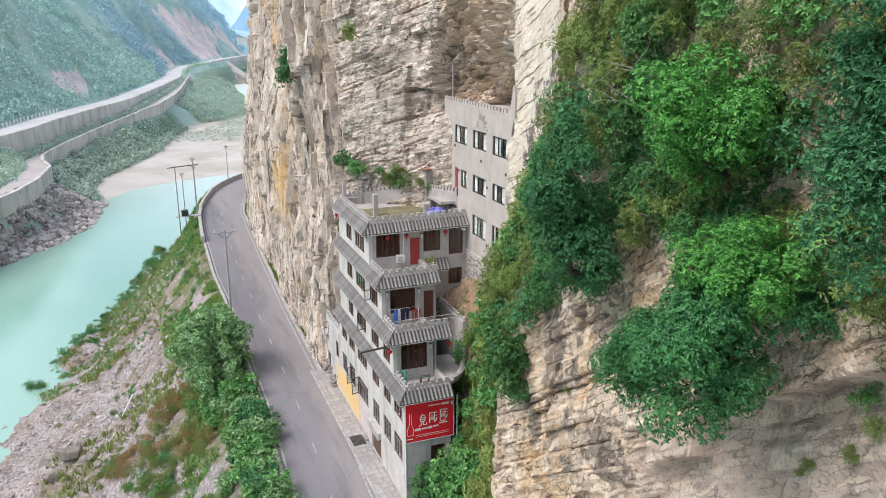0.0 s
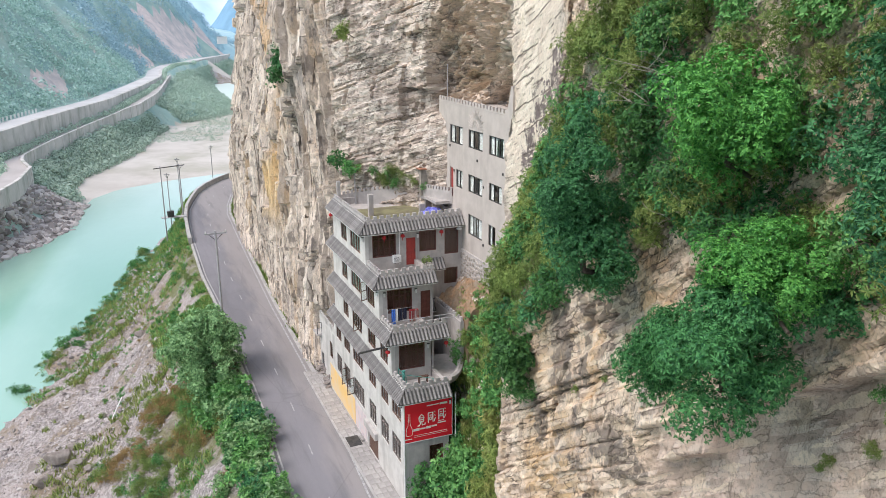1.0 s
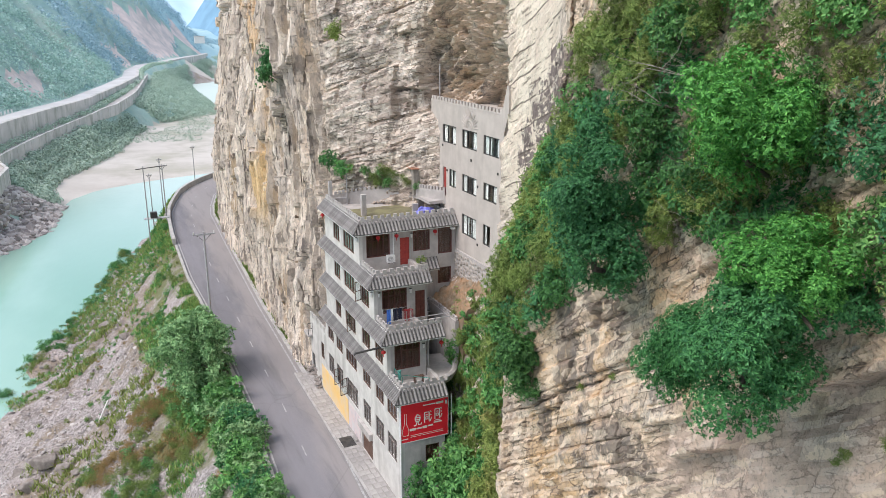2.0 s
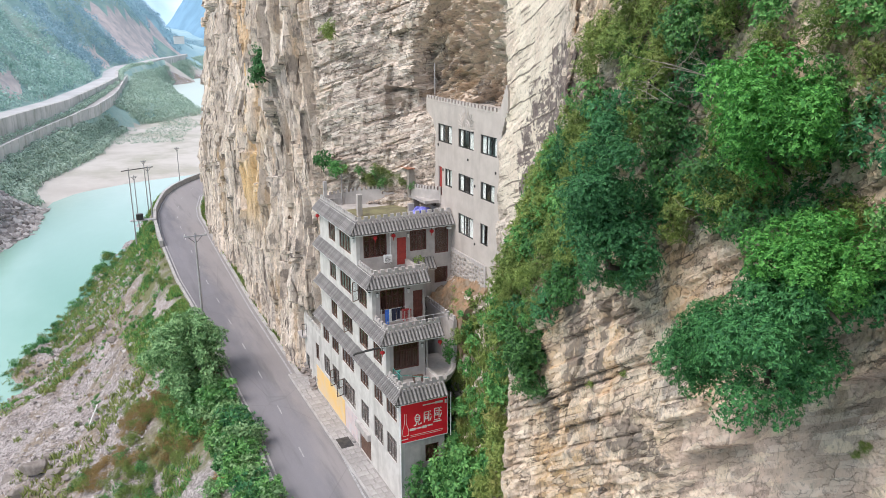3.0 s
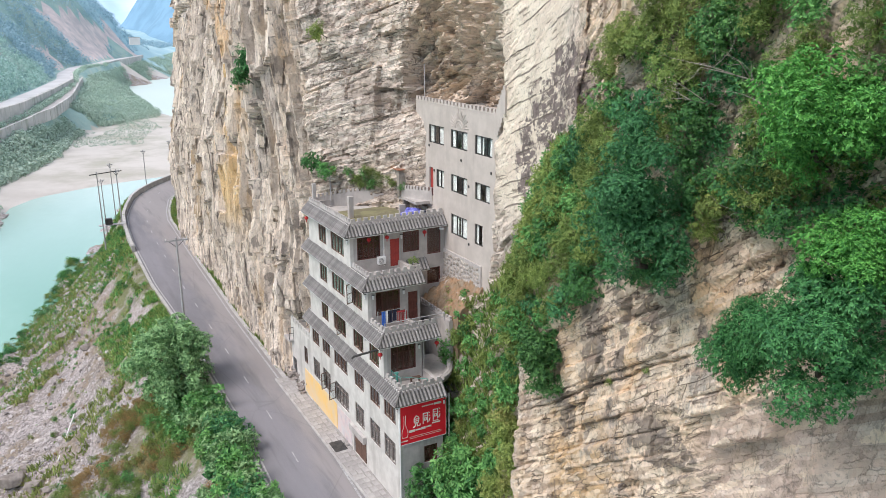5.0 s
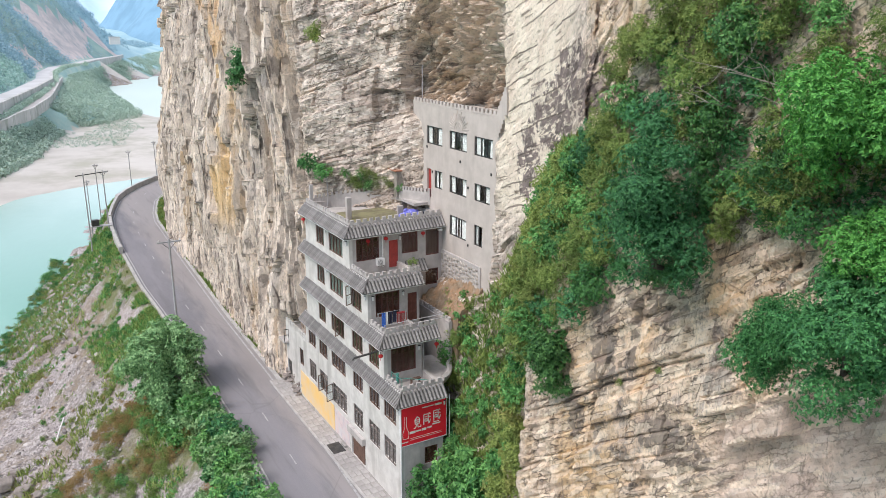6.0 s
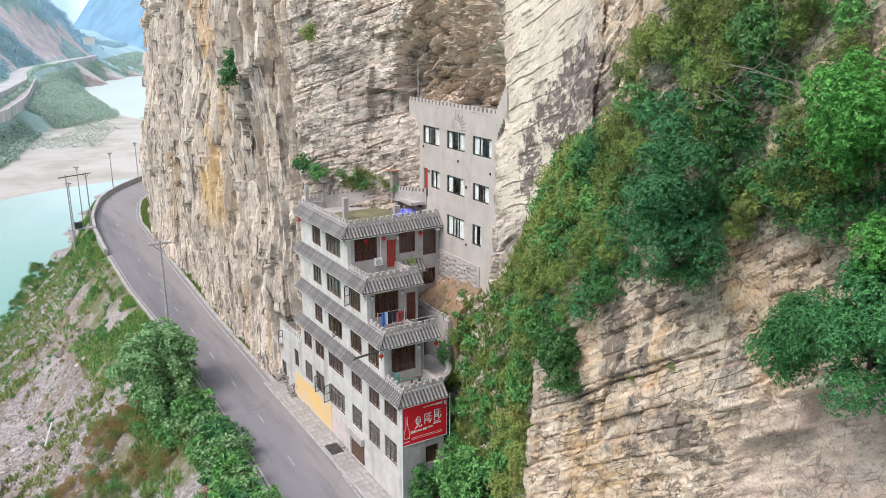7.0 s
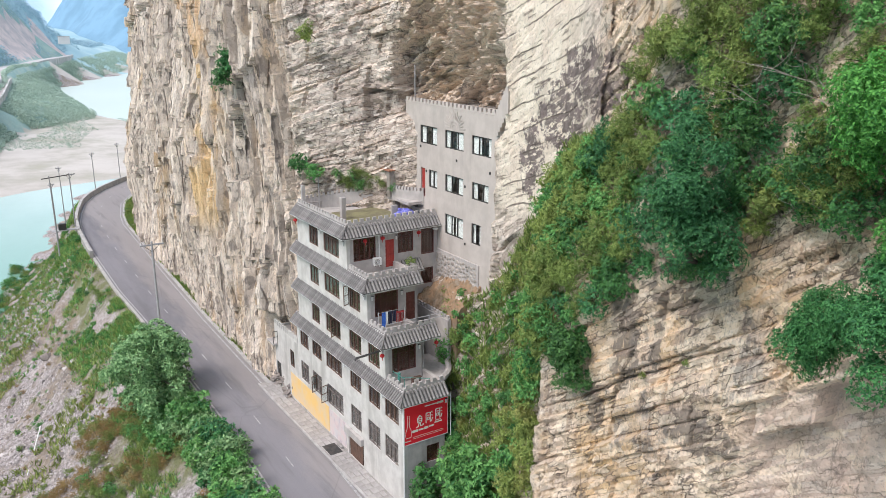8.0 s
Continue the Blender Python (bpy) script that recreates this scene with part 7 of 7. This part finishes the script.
part("post", tubes(((2.6, 0.9, 7.6), (2.6, 0.9, 8.37), 0.02)), GREEN_PAINT, tr)

# flower pots on the second terrace
for k, (x, yy) in enumerate(((3.7, 5.35), (3.95, 5.3), (4.2, 5.4), (3.85, 5.7), (4.25, 5.8))):
    pot = thing("flower_pot", "grey clay pot with a small dull green plant", "flower pot", (x, yy, 13.95), "flower pots")
    part("pot", tubes(((0, 0, 0), (0, 0, 0.3), 0.09, 0.14)), CONCRETE, pot)
    v_, f_q = leaf_quads(np.random.default_rng(60 + k), np.array([[0, 0, 0.5], [0.05, 0.1, 0.62], [-0.08, 0, 0.6]]), np.array([0.14, 0.12, 0.12]), 160, 0.07)
    ob = new("plant", array_mesh("plant", v_, f_q, LEAF_OLIVE))
    ob.parent = pot
    tagged(ob, "dull green leaves")

# blue sheet bundle, white cloth and antenna on the roof terrace
for k, (x, yy, r, mat_, lab) in enumerate(((5.75, 10.0, 0.42, BLUE, "crumpled blue plastic bag heaped on the roof"), (6.35, 9.95, 0.5, BLUE, "crumpled blue plastic bag heaped on the roof"), (6.2, 10.6, 0.45, BLUE, "crumpled blue plastic bag heaped on the roof"), (6.85, 10.2, 0.3, WHITE, "white plastic bag beside the blue ones"), (7.1, 9.8, 0.26, NAVY, "dark bag beside the blue ones"), (5.95, 9.7, 0.2, WHITE, "white plastic bag beside the blue ones"))):
    bundle = bmesh.new()
    bmesh.ops.create_icosphere(bundle, subdivisions=3, radius=1.0)
    for v in bundle.verts:
        j = 1 + 0.35 * noise.noise(v.co * 1.7 + Vector((3 * k, 0, 0))) - 0.32 * abs(noise.noise(v.co * 3.5 + Vector((k, 7, 0)))) + 0.10 * noise.noise(v.co * 9)
        v.co = Vector((v.co.x * r * 1.15 * j, v.co.y * r * 0.9 * j, max(v.co.z, -0.4) * r * 0.8 * j))
    tagged(part("plastic_bag", bundle, mat_), lab, "bag", "bags on the roof").location = (x, yy, 16.3 + 0.3 * r)
mast = thing("antenna_mast", "thin grey antenna mast on the roof terrace", "antenna", (2.2, 15.6, 16.3))
part("pole", tubes(((0, 0, 0), (0, 0, 2.9), 0.04)), POLE_GREY, mast)
part("base", boxes((-0.12, -0.12, 0, 0.12, 0.12, 0.08)), CONCRETE, mast)
mast = thing("antenna_mast", "thin grey mast on the tower roof", "antenna", (7.9, 11.3, 24.06))
part("pole", tubes(((0, 0, 0), (0, 0, 2.6), 0.04)), POLE_GREY, mast)
part("base", boxes((-0.12, -0.12, 0, 0.12, 0.12, 0.06)), CONCRETE, mast)
part("pillar", boxes((0.75, 15.3, 16.3, 1.0, 15.55, 18.2), bevel=0.01), CONCRETE, house, "slim grey rendered pillar")
hut = thing("brick_hut", "small brick hut with a rusty roof by the tower", "hut", (6.1, 11.9, 17.35))
part("wall", wall_panel(0, 1.25, 0, 1.9, [(0.3, 0.85, 0.0, 1.5)], 0.15), RUBBLE, hut, "rough brown masonry").matrix_basis = pose(0.0, 1.3, 0, 0, 0, -90)
part("wall", boxes((0.16, 0.05, 0, 1.3, 0.2, 1.9)), RUBBLE, hut, "rough brown masonry")
part("roof", boxes((-0.15, -0.1, 1.9, 1.3, 1.5, 1.98)), mottled("rusty sheet roof", (0.42, 0.20, 0.12), (0.34, 0.17, 0.11), 2, rough=0.9, bump=0.01), hut, "rusty flat roof")

# loose brown earth below the rubble wall
hy2, hx2 = np.meshgrid(np.linspace(2.4, 7.7, 70), np.linspace(5.6, 7.45, 30))
hz2 = 12.75 - (7.45 - hx2) * 0.95 + 0.10 * (5 - hy2) + 0.30 * fbm(hx2 * 1.3, hy2 * 1.3, 5, 88, 0.6)
EARTH = mottled("loose orange earth", (0.33, 0.21, 0.125), (0.22, 0.165, 0.11), 1.4, (0.36, 0.31, 0.25), 1.5, rough=0.95, bump=0.05, bump_scale=5)
heap_v = np.stack([hx2, hy2, hz2], -1).reshape(-1, 3)
foot = heap_v * np.array([1, 1, 0]) + np.array([0, 0, 8.0])
heap_f = np.concatenate([grid_faces(30, 70), [[j * 70, (j + 1) * 70, 2170 + j + 1, 2170 + j] for j in range(29)]])
tagged(new("earth_slope", array_mesh("earth_slope", np.concatenate([heap_v, foot[:70], foot[::70]]), np.concatenate([heap_f, np.stack([np.arange(69) + 2100, np.arange(69) + 2101, np.arange(69) + 1, np.arange(69)], -1)]), EARTH)), "loose orange brown earth below the rubble wall", "earth")

# dish lamp under the top eave
dish = bmesh.new()
bmesh.ops.create_uvsphere(dish, u_segments=12, v_segments=6, radius=0.2, matrix=Matrix.Diagonal((1, 1, 0.5, 1)))
ob = thing("flood_lamp", "white bowl shaped lamp under the eave", "lamp", (7.15, 7.45, 15.85))
part("bowl", dish, WHITE, ob)
part("arm", tubes(((0, 0, 0.08), (0, 0.3, 0.12), 0.025)), DARK_METAL, ob)


# ---- poles along the road and the river ----
def pole(kind, label, at, height, arm, r=0.13, lamps=False):
    ob = thing(kind, label, "pole", at, "poles")
    part("shaft", tubes(((0, 0, -0.6), (0, 0, height), r, r * 0.65), sides=10), POLE_GREY, ob)
    if arm:
        part("crossarm", boxes((-arm / 2, -0.05, height - 0.35, arm / 2, 0.05, height - 0.22)), POLE_GREY, ob, "grey crossarm")
        for k in (-0.45, 0.0, 0.45):
            part("insulator", tubes(((k * arm, 0, height - 0.22), (k * arm, 0, height - 0.02), 0.05, 0.03)), WHITE, ob, "white insulator")
        part("brace", tubes(((-arm * 0.32, 0, height - 0.33), (0, 0, height - 0.95), 0.025)), DARK_METAL, ob)
        part("brace", tubes(((arm * 0.32, 0, height - 0.33), (0, 0, height - 0.95), 0.025)), DARK_METAL, ob)
    return ob


pole("utility_pole", "grey concrete utility pole with a crossarm beside the road", (-6.5, 31.8, 0.0), 11.2, 2.0)
for x, yy, h in ((-8.5, 82.5, 10.2), (-5.7, 84.5, 10.0)):
    pole("utility_pole", "slim grey utility pole on the river bank", (x, yy, float(ground_height(np.array(x), np.array(yy)))), h - float(ground_height(np.array(x), np.array(yy))) - 1.2, 1.2 if x > -6 else 0, 0.11)
hbar = thing("pole_crossbar", "long dark crossbar joining two poles", "crossbar", (-8.5, 82.5, 8.7))
part("bar", tubes(((-1.0, -0.6, 0.0), (3.6, 2.6, -0.2), 0.07)), DARK_METAL, hbar)
for x, yy, h in ((-4.6, 105, 6.5), (2.6, 117.6, 6.5), (9.0, 128.0, 6.5), (-7.0, 96, 5.5)):
    z = float(ground_height(np.array(x), np.array(float(yy))))
    pole("utility_pole", "slim grey utility pole on the river bank", (x, yy, z), h - z, 0.9, 0.1)
trafo = thing("transformer", "dark pole-mounted transformer box", "transformer", (-7.6, 83.2, 0.9))
part("tank", boxes((-0.5, -0.35, 0.1, 0.5, 0.35, 1.0), bevel=0.05), DARK_METAL, trafo)
part("shelf", boxes((-1.4, -0.5, 0, 2.2, 0.5, 0.08)), POLE_GREY, trafo)

BOULDER = mottled("brown grey boulder rock", (0.21, 0.18, 0.16), (0.34, 0.30, 0.275), 1.4, (0.14, 0.12, 0.105), 0.8, rough=0.95, bump=0.06, bump_scale=4)
# boulders and a long pale stick on the scree
for k, (x, yy, r) in enumerate(((-22.4, 35.6, 1.3), (-23.6, 33.6, 1.0), (-20.6, 33.4, 0.9), (-21.2, 36.9, 0.7), (-24.8, 36.5, 0.8), (-19.2, 30.5, 0.6), (-13.8, 58.5, 0.8), (-16.0, 72, 0.9))):
    bm = bmesh.new()
    chip = random.Random(300 + k)
    for j in range(16):
        d = Vector((chip.gauss(0, 1), chip.gauss(0, 1), chip.gauss(0, 1))).normalized() * chip.uniform(0.8, 1.1)
        bm.verts.new((d.x * r * 1.2, d.y * r * 0.9, d.z * r * 0.75))
    hull = bmesh.ops.convex_hull(bm, input=list(bm.verts))
    bmesh.ops.delete(bm, geom=[v for v in bm.verts if not v.link_faces], context="VERTS")
    bmesh.ops.bevel(bm, geom=list(bm.edges), offset=0.05 * r, segments=1, affect="EDGES")
    ob = tagged(part("boulder", bm, BOULDER), "angular grey boulder lying on the scree", "boulder", "boulders")
    ob.location = (x, yy, float(ground_height(np.array(x), np.array(yy))) + 0.15 * r)
za, zb = (float(ground_height(np.array(x), np.array(y))) + 0.25 for x, y in ((-16.4, 42.8), (-18.4, 35.5)))
tagged(part("stick", tubes(((-16.4, 42.8, za), (-18.4, 35.5, zb), 0.07, 0.055)), WHITE), "long pale pole lying on the scree", "pole")

# white house on the far spur, guard posts on the far road
villa = thing("far_house", "small white house on the far hillside", "house", (77.0, 701.0, 11.0))
villa.scale = (0.6, 0.6, 0.75)
w = part("wall", wall_panel(0, 14, 0, 8, [(1.2 + 3.2 * k, 2.9 + 3.2 * k, z, z + 1.6) for k in range(4) for z in (1.2, 4.8)], 0.4), WHITE, villa, "white rendered wall")
part("wall", boxes((0.002, 0.42, 0, 14, 8, 7.9)), WHITE, villa)
part("roof", boxes((-0.5, -0.5, 8, 14.5, 8.5, 8.5)), FAR_WALL, villa, "grey flat roof")
post_me = mesh_of("post", boxes((-0.25, -0.25, 0, 0.25, 0.25, 1.3)), WHITE)
fence = thing("guard_posts", "row of white guard posts along the far road", "fence")
for k in range(22):
    yy = 196 + 2.6 * k
    shared("post", post_me, fence, pose(float(high_road(yy)) - 3.9, yy, 1.1))


# small shelter under the rock nose beyond the house, and the stones heaped below it
shelter = thing("roadside_shelter", "small railed concrete shelter under the rock overhang", "shelter", (0.0, 21.3, 0.0))
part("platform", boxes((0.05, 0.0, 3.75, 2.1, 1.4, 3.92), bevel=0.02), CONCRETE, shelter)
part("back_wall", boxes((0.9, 0.1, 3.922, 1.1, 1.35, 5.0)), mottled("orange brick", (0.52, 0.27, 0.16), (0.40, 0.22, 0.15), 4, rough=0.95, bump=0.01), shelter, "orange brick wall")
for x in (0.12, 0.5, 0.88):
    part("post", tubes(((x, 0.06, 3.9), (x, 0.06, 4.95), 0.03)), DARK_METAL, shelter)
for z in (4.45, 4.95):
    part("rail", tubes(((0.12, 0.06, z), (0.88, 0.06, z), 0.028)), DARK_METAL, shelter)
chip = random.Random(77)
for k in range(46):
    bm = bmesh.new()
    r = chip.uniform(0.14, 0.34)
    for j in range(12):
        d = Vector((chip.gauss(0, 1), chip.gauss(0, 1), chip.gauss(0, 1))).normalized() * chip.uniform(0.8, 1.1)
        bm.verts.new((d.x * r * 1.3, d.y * r, d.z * r * 0.8))
    bmesh.ops.convex_hull(bm, input=list(bm.verts))
    bmesh.ops.delete(bm, geom=[v for v in bm.verts if not v.link_faces], context="VERTS")
    yy = chip.uniform(18.4, 23.5)
    up = chip.random() ** 1.5
    ob = tagged(part("stone", bm, BOULDER), "rough grey stone in the heap beside the road", "stone", "stones heaped by the road")
    ob.location = (0.25 + 0.75 * up + chip.uniform(-0.15, 0.15), yy, 0.1 + 1.5 * up)
def dead_branch(at, seed, reach):
    """Bare twigs that fork three times."""
    r = random.Random(seed)
    ob = thing("dead_branch", "bare pale dead branches sticking out of the scrub", "branch", at, "dead branches")

    def grow(bm, a, d, length, thick, depth):
        for k in range(3):
            b = a + d * length / 3
            tube(bm, a, b, thick, thick * 0.8, 5)
            thick *= 0.8
            d = (d + Vector((r.gauss(0, 0.3), r.gauss(0, 0.3), r.gauss(0, 0.22)))).normalized()
            a = b
            if depth and k:
                grow(bm, a, (d + Vector((r.gauss(0, 0.7), r.gauss(0, 0.7), r.gauss(0, 0.5)))).normalized(), length * 0.6, thick * 0.7, depth - 1)

    for k in range(3):
        bm = bmesh.new()
        grow(bm, Vector((1.0, 0.2 * k, -0.5)), Vector((-0.8, r.uniform(-0.7, 0.7), r.uniform(0.2, 0.6))).normalized(), reach, 0.02, 2)
        part("limb", bm, TWIG, ob)


TWIG = mottled("bleached dead wood", (0.40, 0.36, 0.31), (0.27, 0.235, 0.20), 5, rough=0.9, bump=0)
for k, (at, reach) in enumerate((((-0.7, -23.4, 28.4), 1.7), ((-1.0, -25.2, 27.7), 1.4), ((-0.6, -22.0, 27.6), 1.3), ((-0.8, -24.2, 24.7), 1.1), ((-1.2, -28.6, 24.2), 1.2))):
    dead_branch(at, 900 + k, reach)

for x, yy, z, sc, key in ((6.6, 2.2, 11.6, 0.55, "olive"), (6.9, 3.6, 11.9, 0.5, "bright"), (6.3, 4.6, 11.3, 0.45, "olive"), (6.0, 2.8, 10.9, 0.6, "bright"), (6.8, 5.6, 11.7, 0.4, "olive"), (5.9, 3.8, 10.8, 0.5, "olive"), (6.2, 1.9, 10.4, 0.75, "olive"), (6.6, 1.2, 11.0, 0.8, "bright"), (5.6, 2.2, 9.6, 0.7, "olive"), (5.9, 1.0, 9.4, 0.8, "bright"), (7.0, 2.4, 11.9, 0.5, "olive")):
    set_shrub(key, (x, yy, z), sc, None, "bushes by the house")
